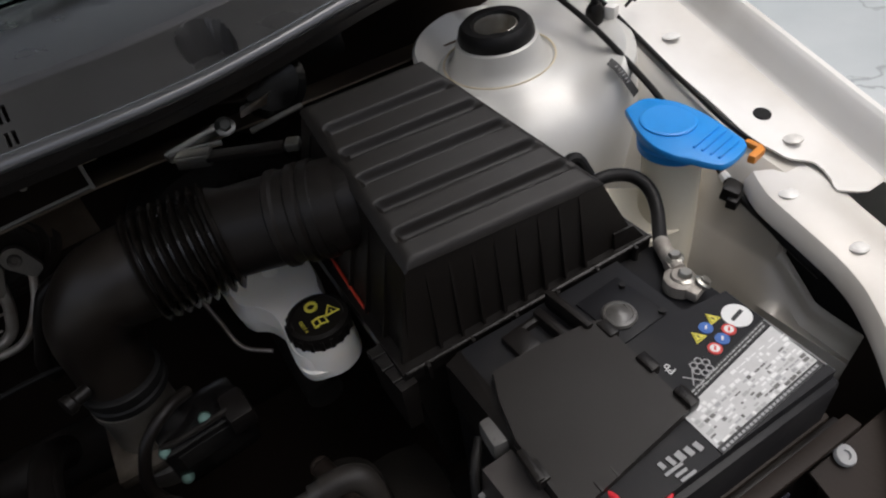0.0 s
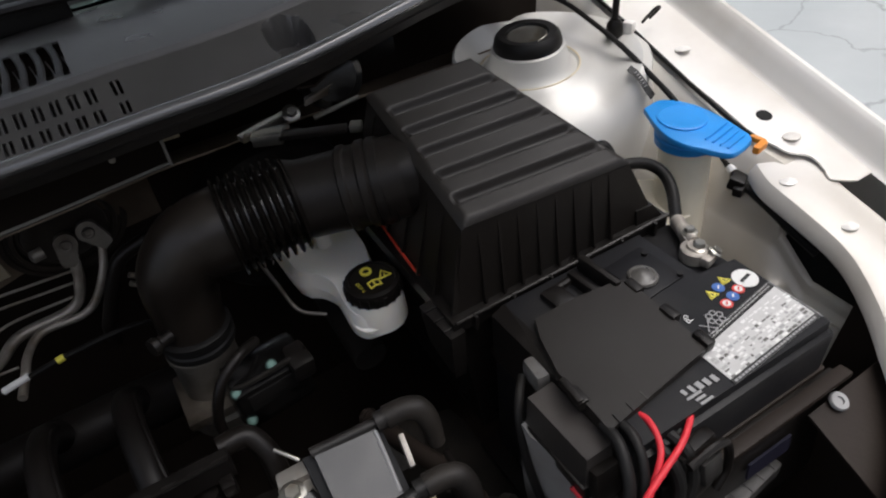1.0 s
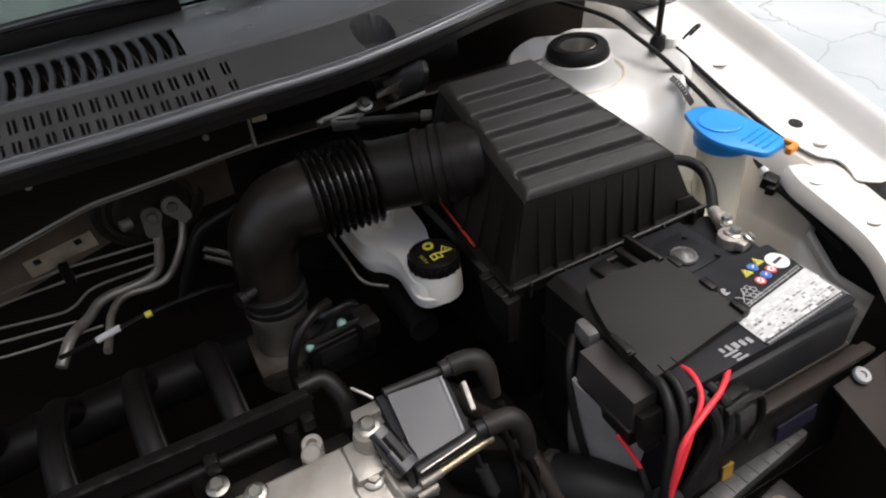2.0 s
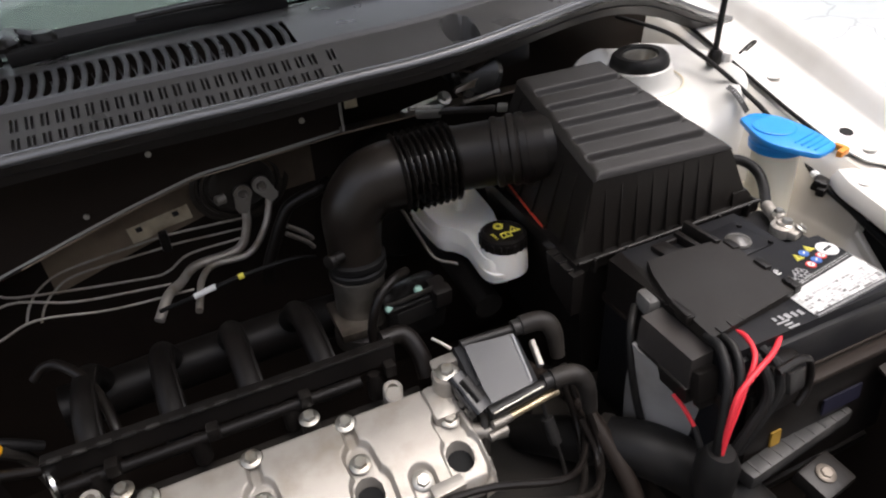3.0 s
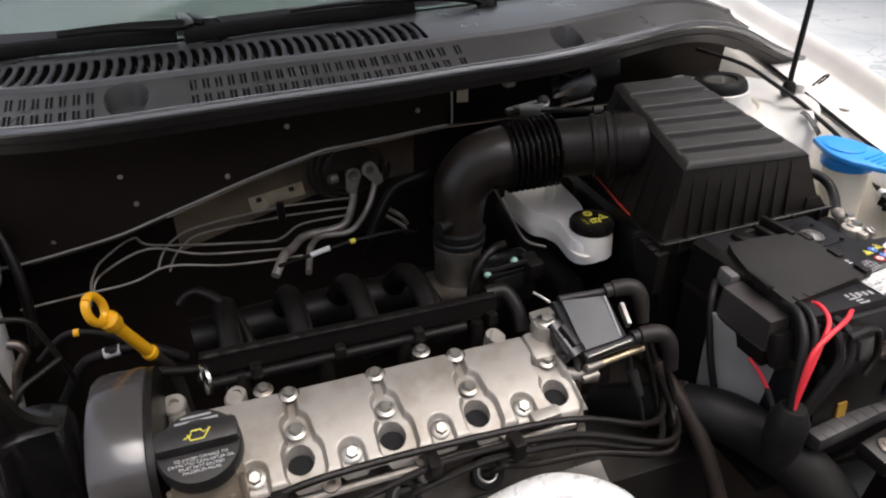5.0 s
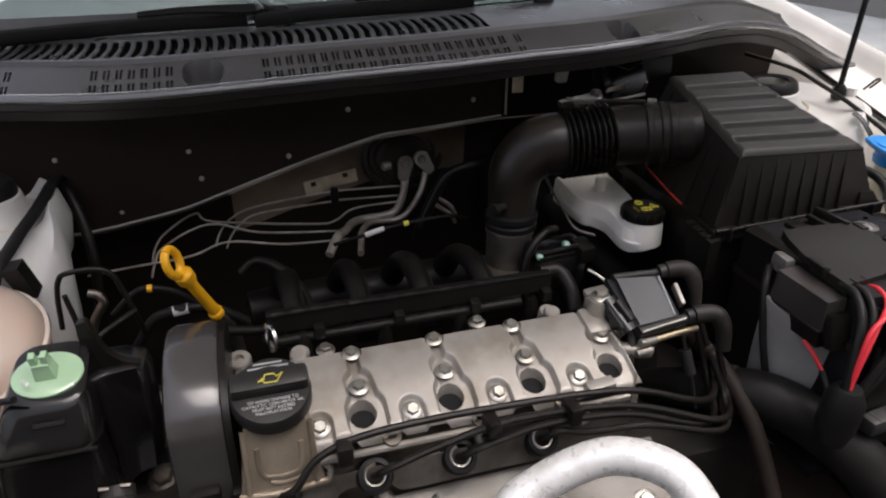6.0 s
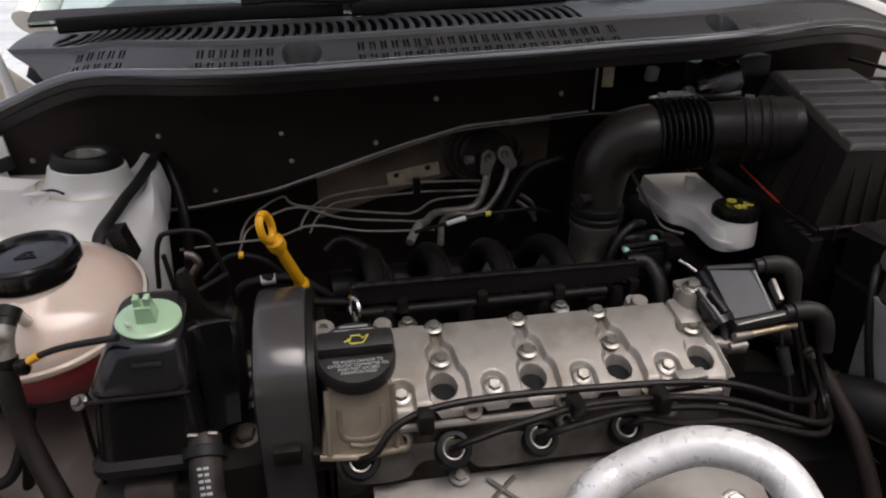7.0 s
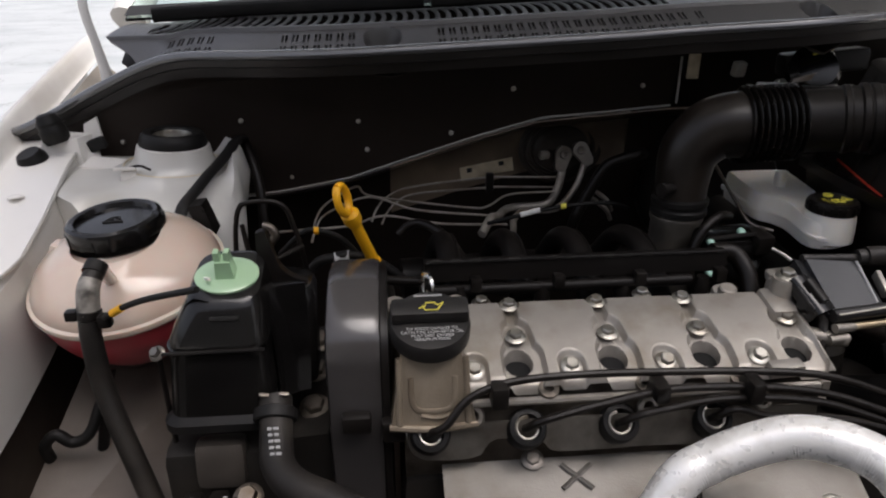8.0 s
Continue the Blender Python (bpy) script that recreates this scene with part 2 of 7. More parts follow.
def tube(pts, r, n=12, steps=6, cap=True, flat=1.0):
    """A tube along a smooth line; r is one radius or one a point."""
    line = spline(pts, steps)
    if isinstance(r, (list, tuple)):
        radii = np.interp(np.linspace(0, len(r) - 1, len(line)), range(len(r)), r).tolist()
    else:
        radii = [r] * len(line)
    tang = [(line[min(i + 1, len(line) - 1)] - line[max(i - 1, 0)]).normalized() for i in range(len(line))]
    ref = V(0, 0, 1) if abs(tang[0].z) < 0.9 else V(0, 1, 0)
    side = tang[0].cross(ref).normalized()
    rings = []
    for p, t, rad in zip(line, tang, radii):
        side = (side - t * side.dot(t)).normalized()
        up = side.cross(t)
        rings.append([p + rad * (math.cos(a) * side + flat * math.sin(a) * up) for a in np.linspace(0, 2 * math.pi, n, endpoint=False).tolist()])
    return loft(rings, cap)


def lathe(profile, m=None, n=32, cap=True):
    """Turn a profile of (radius, height) round the local z axis."""
    rings = [[V(r * math.cos(a), r * math.sin(a), z) for a in np.linspace(0, 2 * math.pi, n, endpoint=False).tolist()] for r, z in profile]
    bm = loft(rings, cap)
    if m is not None:
        bm.transform(m)
    return bm


def rrect(w, h, r, k=4):
    out = []
    for cx, cy, a0 in ((w / 2 - r, h / 2 - r, 0), (-w / 2 + r, h / 2 - r, 90), (-w / 2 + r, -h / 2 + r, 180), (w / 2 - r, -h / 2 + r, 270)):
        for i in range(k + 1):
            a = radians(a0 + 90 * i / k)
            out.append((cx + r * math.cos(a), cy + r * math.sin(a)))
    return out


def soften(bm, width, seg=2, angle=25):
    edges = [e for e in bm.edges if len(e.link_faces) == 2 and e.calc_face_angle(0) > radians(angle)]
    bmesh.ops.bevel(bm, geom=edges, offset=width, segments=seg, affect="EDGES", profile=0.6, clamp_overlap=True)
    return bm


def prism(poly, z0, z1, m=None, bevel=0.0, taper=1.0):
    """A flat outline pushed up from z0 to z1."""
    bm = bmesh.new()
    cx, cy = sum(p[0] for p in poly) / len(poly), sum(p[1] for p in poly) / len(poly)
    lo = [bm.verts.new((x, y, z0)) for x, y in poly]
    hi = [bm.verts.new((cx + (x - cx) * taper, cy + (y - cy) * taper, z1)) for x, y in poly]
    n = len(poly)
    bm.faces.new(lo[::-1])
    bm.faces.new(hi)
    for i in range(n):
        bm.faces.new((lo[i], lo[(i + 1) % n], hi[(i + 1) % n], hi[i]))
    if bevel:
        soften(bm, bevel)
    if m is not None:
        bm.transform(m)
    return bm


def blk(c, size, bevel=0.002, rx=0, ry=0, rz=0):
    """A box with rounded edges."""
    bm = bmesh.new()
    bmesh.ops.create_cube(bm, size=1)
    bmesh.ops.scale(bm, vec=size, verts=bm.verts)
    if bevel:
        soften(bm, bevel)
    bm.transform(pose(*c, rx, ry, rz))
    return bm


def hexa(corners_lo, corners_hi, bevel=0.003):
    """A six-sided body from four lower and four upper corners."""
    bm = bmesh.new()
    lo, hi = [bm.verts.new(p) for p in corners_lo], [bm.verts.new(p) for p in corners_hi]
    bm.faces.new(lo[::-1])
    bm.faces.new(hi)
    for i in range(4):
        bm.faces.new((lo[i], lo[(i + 1) % 4], hi[(i + 1) % 4], hi[i]))
    if bevel:
        soften(bm, bevel)
    return bm


def sheet(f, us, vs, thick=0.0):
    """A sheet of places f(u, v), with thickness."""
    bm = bmesh.new()
    g = [[bm.verts.new(f(u, v)) for v in vs] for u in us]
    for i in range(len(us) - 1):
        for j in range(len(vs) - 1):
            bm.faces.new((g[i][j], g[i + 1][j], g[i + 1][j + 1], g[i][j + 1]))
    if thick:
        bmesh.ops.recalc_face_normals(bm, faces=bm.faces)
        bmesh.ops.solidify(bm, geom=bm.faces[:], thickness=thick)
    return bm


def hexbolt(p, d, r=0.0065, h=0.006, flange=1.55):
    """A flanged hexagon bolt head at p, facing along d."""
    head = lathe([(r, 0.0015), (r, h * 0.85), (r * 0.85, h)], None, 6)
    rim = lathe([(r * flange, 0), (r * flange, 0.001), (r * 1.15, 0.0024)], None, 20)
    bm = join(head, rim)
    bm.transform(along(p, d, 17))
    return bm


def writing(body, size, m, mat, parent, name="lettering", align="CENTER"):
    cu = bpy.data.curves.new("tmp_text", "FONT")
    cu.body, cu.size, cu.extrude, cu.align_x, cu.align_y = body, size, 0.0001, align, "CENTER"
    ob = bpy.data.objects.new("tmp_text", cu)
    scene.collection.objects.link(ob)
    me = bpy.data.meshes.new_from_object(ob.evaluated_get(bpy.context.evaluated_depsgraph_get()))
    bpy.data.objects.remove(ob)
    bm = bmesh.new()
    bm.from_mesh(me)
    bpy.data.meshes.remove(me)
    bm.transform(m)
    return part(name, bm, mat, parent, smooth=0)


def body_z(x, z):
    """The car's body leans a little against the engine: its height at x."""
    return z + 0.045 * x


# ---- setting ----
def flat(x0, x1, y0, y1, z, n=2):
    return sheet(lambda u, v: V(u, v, z), np.linspace(x0, x1, n), np.linspace(y0, y1, n))


floor = part("floor", flat(-30, 30, -30, 30, 0, 2), FLOOR, None, smooth=0)
tagged(floor, "pale worn concrete floor with thin cracks", "floor", kind="structure")


WALLPAINT = material("grey_plaster", (0.24, 0.23, 0.215), 0.8, 0, 0.1, 3, 0.3, 80)
# Added wall behind the viewer, never in view; it holds back front light.
wall = part("wall_front", blk((0, -3.3, 1.5), (9.0, 0.2, 3.0), 0.01), WALLPAINT, None)
tagged(wall, "grey wall added out of view to dim light from the front", "wall", kind="structure")

# A second added wall, out of view, darkens reflections from the right.
wall = part("wall_right", blk((7.5, 3.5, 3.6), (0.25, 13.0, 7.2), 0.01), WALLPAINT, None)
tagged(wall, "grey wall added out of view to dim reflections on the right", "wall", kind="structure")

# ---- car body ----
def interp(x, xs, ys):
    return float(np.interp(x, xs, ys))


def seal_raw(x):
    s = abs(x)
    if x >= 0:
        y = interp(s, [0, 0.05, 0.2, 0.28, 0.39, 0.49, 0.58, 0.68, 0.78], [0.24, 0.235, 0.231, 0.245, 0.277, 0.306, 0.33, 0.352, 0.37])
        z = 1.068 + interp(s, [0, 0.1, 0.42, 0.5, 0.58, 0.68, 0.78], [0, 0.003, 0.002, -0.005, -0.027, -0.074, -0.114])
    else:
        y = interp(s, [0, 0.1, 0.2, 0.32, 0.38, 0.45, 0.5, 0.58, 0.68, 0.78], [0.24, 0.249, 0.254, 0.254, 0.264, 0.29, 0.316, 0.335, 0.352, 0.37])
        z = 1.068 + interp(s, [0, 0.2, 0.5, 0.55, 0.57, 0.6, 0.65, 0.7, 0.78], [0, -0.002, -0.001, -0.003, -0.011, -0.025, -0.043, -0.07, -0.098])
    return y, body_z(x, z)


def seal_line(x):
    """The bonnet seal's line, smoothed along its length."""
    pts = [seal_raw(x + 0.012 * k) for k in range(-3, 4)]
    return sum(p[0] for p in pts) / 7, sum(p[1] for p in pts) / 7


def ridge_z(x):
    return interp(x, [-0.7, -0.433, -0.331, -0.222, -0.147, -0.059, 0.039, 0.122, 0.7], [0.835, 0.851, 0.868, 0.902, 0.925, 0.948, 0.955, 0.962, 0.97])


car = thing("car_body", (0, 0, 0.0), "white car body shell round an open engine bay", "car body")


def upper_wall(x, v):
    y, z = seal_line(x)
    if v < 1:
        return V(x, y + 0.012 + v * (0.357 - y - 0.012), z - 0.008 - 0.03 * v)
    w = v - 1
    return V(x, 0.357 + 0.012 * w, (z - 0.038) * (1 - w) + ridge_z(x) * w)


part("upper_bulkhead", sheet(upper_wall, np.linspace(-0.7, 0.125, 50), [0, 0.3, 0.6, 0.9, 1, 1.05, 1.2, 1.5, 1.8, 2], 0.002), DARKWALL, car, "dark upper bulkhead panel")


def lower_wall(x, v):
    z = ridge_z(x)
    if v < 1:
        return V(x, 0.37 + 0.09 * v, z - 0.004 - 0.03 * v)
    return V(x, 0.46 + 0.04 * (v - 1), z - 0.034 - 0.6 * (v - 1))


# One wall in two colours: near-black side and foot stand in for deep shade.
part("side_bulkhead", sheet(lower_wall, np.linspace(-0.62, -0.27, 20), [0, 0.5, 1, 1.06, 1.12], 0.002), DARKWALL, car, "side of the lower bulkhead, coloured near-black as if in shade")
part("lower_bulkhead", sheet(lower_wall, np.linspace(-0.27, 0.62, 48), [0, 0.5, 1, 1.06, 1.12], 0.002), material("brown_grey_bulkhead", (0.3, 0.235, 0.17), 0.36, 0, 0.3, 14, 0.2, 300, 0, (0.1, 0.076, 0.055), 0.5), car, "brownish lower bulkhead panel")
part("dark_lower_bulkhead", sheet(lower_wall, np.linspace(-0.62, 0.62, 60), [1.12, 1.4, 2], 0.002), DARKWALL, car, "foot of the lower bulkhead, coloured near-black as if in shade")
part("bulkhead_flange", tube([(x, 0.368, ridge_z(x)) for x in np.linspace(-0.62, 0.125, 26)], 0.0016, 8, 2), PRIMER, car, "thin light edge of the bulkhead flange")
# Rest of the bay, closed with added near-black sheets.
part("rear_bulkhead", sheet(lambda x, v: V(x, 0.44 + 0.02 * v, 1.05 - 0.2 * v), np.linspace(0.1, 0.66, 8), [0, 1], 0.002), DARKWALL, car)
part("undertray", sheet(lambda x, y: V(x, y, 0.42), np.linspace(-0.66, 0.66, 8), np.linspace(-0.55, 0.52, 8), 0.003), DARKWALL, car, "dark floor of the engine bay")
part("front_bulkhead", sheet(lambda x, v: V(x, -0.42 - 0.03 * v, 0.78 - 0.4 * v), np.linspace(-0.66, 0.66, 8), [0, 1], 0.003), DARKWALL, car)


part("cabin", hexa([(-0.72, 0.56, 0.22), (0.72, 0.56, 0.22), (0.72, 2.2, 0.22), (-0.72, 2.2, 0.22)], [(-0.66, 0.56, 1.04), (0.66, 0.56, 1.04), (0.7, 2.2, 1.0), (-0.7, 2.2, 1.0)], 0.03), PAINT, car, "white body behind the bulkhead")
part("roof", hexa([(-0.55, 1.15, 1.46), (0.55, 1.15, 1.46), (0.55, 2.2, 1.46), (-0.55, 2.2, 1.46)], [(-0.53, 1.17, 1.5), (0.53, 1.17, 1.5), (0.53, 2.2, 1.52), (-0.53, 2.2, 1.52)], 0.012), PAINT, car, "white roof")
for sx in (1, -1):
    part("screen_pillar", tube([(0.69 * sx, 0.66, 1.06), (0.62 * sx, 0.93, 1.3), (0.55 * sx, 1.2, 1.48)], 0.03, 12, 4), PAINT, car)


def tower(s):
    """The dome of a suspension strut with its cup, running out into the inner wing."""
    cx, cy, cz = 0.537 * s, 0.303, body_z(0.537 * s, 0.977)
    core = [(0.03, -0.03), (0.039, -0.012), (0.043, -0.014), (0.047, -0.03), (0.052, -0.038), (0.056, -0.041), (0.059, -0.038), (0.063, -0.039), (0.067, -0.043)]
    steep = [(0.075, -0.034), (0.081, -0.021), (0.086, -0.013), (0.0895, -0.016), (0.092, -0.06), (0.096, -0.16), (0.105, -0.36)]
    sloped = [(0.08, -0.05), (0.1, -0.062), (0.118, -0.08), (0.13, -0.105), (0.14, -0.14), (0.15, -0.22), (0.16, -0.36)]
    outer = [(0.076, -0.046), (0.09, -0.046), (0.104, -0.041), (0.118, -0.034), (0.13, -0.031), (0.14, -0.036), (0.145, -0.09)]
    if s < 0:
        steep = [(0.071, -0.036), (0.075, -0.024), (0.078, -0.016), (0.0825, -0.022), (0.0905, -0.05), (0.086, -0.088), (0.055, -0.15)]
        outer = [(0.076, -0.046), (0.09, -0.048), (0.104, -0.049), (0.118, -0.049), (0.13, -0.05), (0.14, -0.053), (0.145, -0.1)]
    m = Matrix.Translation((cx, cy, cz)) @ Matrix.Rotation(radians(-4 * s), 4, "Y")
    rings = []
    count = 72

    def at(k, a):
        co, si = s * math.cos(a), math.sin(a)
        w = min(1, max(0, (co + 0.1) / 0.7))
        w = w * w * (3 - 2 * w)
        f = min(1, max(0, (-si - 0.3) / 0.5))
        r, z = (steep[k][n] * (1 - f) + sloped[k][n] * f for n in (0, 1))
        return r * (1 - w) + outer[k][0] * w, z * (1 - w) + outer[k][1] * w
    angles = np.linspace(0, 2 * math.pi, count, endpoint=False).tolist()
    for r, z in core:
        rings.append([m @ V(r * math.cos(a), r * math.sin(a), z) for a in angles])
    for k in range(7):
        ring = []
        for a in angles:
            r, z = at(k, a)
            ring.append(m @ V(r * math.cos(a), r * math.sin(a), z))
        rings.append(ring)
    ring_line = [m @ V(0.0595 * math.cos(q), 0.0595 * math.sin(q), -0.0385) for q in np.linspace(0, 2 * math.pi, 49).tolist()]
    part("seam_ring", tube(ring_line, 0.0013, 6, 1), TAN, car, "tan sealed seam round the cup")
    part("strut_tower", loft(rings, False), INNERPAINT, car, "white domed strut tower with raised cup")


for s in (1, -1):
    tower(s)


def rail(s):
    """The wing's edge, its flange and the wall below it on one side."""
    def lip_x(y):
        if s > 0:
            return interp(y, [-0.5, -0.1, 0.01, 0.1, 0.3, 0.7], [0.615, 0.682, 0.7, 0.715, 0.748, 0.785])
        return interp(y, [-0.5, -0.03, 0.1, 0.3, 0.7], [0.60, 0.668, 0.704, 0.742, 0.775])

    def wing(y, v):
        base = 0.915 + 0.18 * (y - 0.07)
        bow = 0.10 * max(0.0, -0.02 - y) if s < 0 else 0.0
        lip = lip_x(y)
        tab = [(lip - 0.002, -0.004), (lip + 0.003, -0.001), (lip + 0.006, 0.005), (lip + 0.014, 0.026), (lip + 0.018, 0.03), (lip + 0.026, 0.028), (lip + 0.07, -0.2), (lip + 0.075, -0.5)]
        k = min(int(v), len(tab) - 2)
        f = v - k
        x, dz = (tab[k][n] * (1 - f) + tab[k + 1][n] * f for n in (0, 1))
        return V(s * (x - bow), y, body_z(s * x, base + dz))
    part("wing", sheet(wing, np.linspace(-0.5, 0.75, 40), np.arange(0, 7.01, 0.5), 0.0015), PAINT, car, "white painted front wing edge")

    def flange(y, v):
        inner = interp(y, [-0.02, 0.02, 0.045, 0.08, 0.16, 0.28, 0.5], [0.641, 0.643, 0.634, 0.629, 0.64, 0.662, 0.69])
        if s > 0:
            inner = interp(y, [-0.037, -0.03, -0.019, -0.013, 0.0, 0.01, 0.016, 0.021, 0.028, 0.036, 0.051, 0.067, 0.11, 0.155, 0.2, 0.245, 0.29, 0.5], [0.672, 0.661, 0.649, 0.656, 0.661, 0.662, 0.658, 0.651, 0.647, 0.646, 0.643, 0.642, 0.648, 0.653, 0.659, 0.668, 0.676, 0.71])
        lip = lip_x(y)
        base = 0.915 + 0.18 * (y - 0.07)
        x = inner + (lip - inner) * v
        return V(s * x, y, body_z(s * x, base - 0.003))
    part("wing_flange", sheet(flange, np.linspace(-0.02 if s < 0 else -0.036, 0.5, 108), np.linspace(0, 1, 5), 0.0018), PAINT, car, "white bolted wing flange")

    def inner_right(y, v, base):
        """Steep upper panel, a fold and a lower panel that runs in towards the battery."""
        xi = interp(y, [0.0, 0.067, 0.155, 0.245, 0.5], [0.643, 0.64, 0.65, 0.664, 0.706])
        top = base - 0.003 + 0.045 * xi
        fold = interp(y, [-0.12, 0.02, 0.1, 0.3], [0.606, 0.6, 0.594, 0.59])
        fz = interp(y, [-0.12, 0.1, 0.3], [0.852, 0.864, 0.88])
        xs = [xi + 0.012, xi - 0.003, xi - 0.014, 0.614 if y < 0.12 else xi - 0.034, fold + 0.003, fold - 0.004, fold - 0.02, fold - 0.06]
        zs = [top - 0.006, top - 0.0065, top - 0.016, 0.895 + 0.1 * max(0.0, y - 0.05), fz + 0.004, fz - 0.003, 0.83, 0.6]
        dip = min(0.034, 0.8 * max(0.0, -0.012 - y))
        zs[4], zs[5] = zs[4] - dip, zs[5] - dip * 0.95
        if y < -0.012:
            xs[:4], zs[:4] = [fold + 0.012, fold + 0.009, fold + 0.007, fold + 0.005], [fz + 0.016 - dip, fz + 0.014 - dip, fz + 0.012 - dip, fz + 0.008 - dip]
        k = min(int(v), 6)
        f = v - k
        return V(xs[k] * (1 - f) + xs[k + 1] * f, y, zs[k] * (1 - f) + zs[k + 1] * f)

    def inner_wing(y, v):
        base = 0.915 + 0.18 * (y - 0.07)
        if s > 0:
            return inner_right(y, v, base)
        inner = interp(y, [0.08, 0.16, 0.28, 0.5], [0.64, 0.645, 0.667, 0.695])
        sink = interp(y, [-0.2, 0.0, 0.2, 0.4], [0.05, 0.045, 0.012, 0.01])
        k_in = 0.25
        xs = [inner + 0.012, inner - 0.004, inner - 0.03 * k_in, inner - 0.05 * k_in, inner - 0.062 * k_in, inner - 0.085 * k_in, inner - 0.09 * k_in]
        zs = [-0.009, -0.0095, -0.013, -0.02 - sink * 0.6, -0.03 - sink, -0.16, -0.5]
        k = min(int(v), 5)
        f = v - k
        x = xs[k] * (1 - f) + xs[k + 1] * f
        z = zs[k] * (1 - f) + zs[k + 1] * f
        return V(s * x, y, body_z(s * x, base + z))
    part("inner_wing", sheet(inner_wing, np.linspace(-0.125 if s > 0 else -0.1, 0.5, 90), np.arange(0, 7.01 if s > 0 else 4.51, 0.5), 0.0015), INNERPAINT, car, "white painted inner wing")
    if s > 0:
        # black sheet paints the shade in the opening under the arm
        part("cavity", sheet(lambda y, v: V(0.645 - 0.02 * v, y, 0.915 + 0.1 * y - 0.08 * v), np.linspace(-0.3, -0.008, 8), [0, 0.5, 1], 0.002), HOLE_SHADE, car, "black sheet standing in for shade below the pressed arm")

    # the panel's shade is put into its colour: near-black right, brown-grey left
    part("wing_inner_panel", sheet(lambda y, v: V(s * (lip_x(y) - 0.003 - (0.05 if s > 0 else 0.11) * v), y, body_z(s * 0.75, 0.905 + 0.18 * (y - 0.07) - (0.14 if s > 0 else 0.1) * v)), np.linspace(0.38, 0.72, 8), [0, 0.3, 0.6, 1], 0.002), DARKWALL if s > 0 else material("shaded_brown_grey_paint", (0.24, 0.215, 0.18), 0.5, 0, 0.2, 12, 0.1, 250, 0, (0.13, 0.11, 0.09), 0.58), car, "inner panel behind the wing edge, coloured as if in shade")
    # the arm that sweeps from the flange towards the front panel
    shift = 0.0 if s > 0 else 0.045
    mid = [(0.642, 0.05, 0.0), (0.634, 0.015, 0.006), (0.632, -0.03, 0.008), (0.632, -0.065, 0.006), (0.616, -0.115, 0.0), (0.59, -0.17, -0.01), (0.53, -0.235, -0.02), (0.42, -0.285, -0.03), (0.3, -0.3, -0.035)]
    wid = [0.014, 0.028, 0.033, 0.033, 0.036, 0.038, 0.038, 0.038, 0.036]
    if s < 0:
        mid = mid[:5]
    else:
        mid = [(0.668, 0.054, -0.004), (0.652, 0.03, 0.003), (0.638, 0.004, 0.008), (0.631, -0.03, 0.009), (0.627, -0.08, 0.005), (0.617, -0.118, -0.002), (0.589, -0.17, -0.012), (0.53, -0.235, -0.02), (0.42, -0.285, -0.03)]
        wid = [0.026, 0.034, 0.036, 0.034, 0.034, 0.034, 0.036, 0.036, 0.036]
    line = [p + V(shift, 0, 0) for p in spline(mid, 5)]
    ws = np.interp(np.linspace(0, len(mid) - 1, len(line)), range(9), wid)
    rings = []
    for i, p in enumerate(line):
        d = (line[min(i + 1, len(line) - 1)] - line[max(i - 1, 0)])
        nrm = V(d.y, -d.x, 0).normalized()
        base = 0.885 + 0.15 * p.y + p.z
        skirt = -0.05 if s < 0 else -0.017
        prof = [(-1.0, skirt), (-0.97, -0.01), (-0.8, -0.001), (-0.4, 0.003), (0.4, 0.003), (0.8, -0.001), (0.97, -0.01), (1.0, skirt)]
        ring = []
        for a, dz in prof + [(x, z - 0.002) for x, z in prof[::-1]]:
            q = p - nrm * a * ws[i] * (0.97 if dz < skirt - 0.0005 else 1)
            ring.append(V(s * q.x, q.y, body_z(s * q.x, base + dz)))
        rings.append(ring)
    part("front_arm", loft(rings), PAINT, car, "white pressed arm curving to the front panel")
    for x, y, r in ((0.667, 0.037, 0.0075), (0.622, 0.002, 0.0075), (0.619, -0.066, 0.007), (0.687, 0.205, 0.008)):
        z = body_z(s * x, 0.915 + 0.18 * (y - 0.07) - 0.001) if y > 0.01 else body_z(s * x, 0.885 + 0.15 * y + 0.0085)
        part("wing_bolt", hexbolt((s * x, y, z), (0, 0.15, 1), r * 0.72, 0.003), PAINT, car, "white painted flange bolt")
    if s > 0:
        # no opening here: a black disc paints the hole's shade
        part("flange_hole", lathe([(0.0082, -0.002), (0.0082, 0.0006), (0.0005, 0.0006)], along((0.673, 0.076, 0.9435), (-0.045, -0.18, 1)), 24), HOLE_SHADE, car, "black disc for the shaded round hole in the flange")


for s in (1, -1):
    rail(s)


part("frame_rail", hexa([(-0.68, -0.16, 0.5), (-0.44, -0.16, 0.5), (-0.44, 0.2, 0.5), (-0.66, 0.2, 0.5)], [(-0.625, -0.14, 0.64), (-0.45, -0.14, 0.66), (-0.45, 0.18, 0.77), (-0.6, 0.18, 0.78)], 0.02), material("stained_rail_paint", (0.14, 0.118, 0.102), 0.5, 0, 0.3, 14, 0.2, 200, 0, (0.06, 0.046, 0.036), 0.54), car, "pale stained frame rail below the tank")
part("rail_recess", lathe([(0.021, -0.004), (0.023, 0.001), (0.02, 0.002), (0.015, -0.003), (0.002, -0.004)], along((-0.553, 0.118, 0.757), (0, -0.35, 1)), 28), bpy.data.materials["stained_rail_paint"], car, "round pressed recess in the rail")
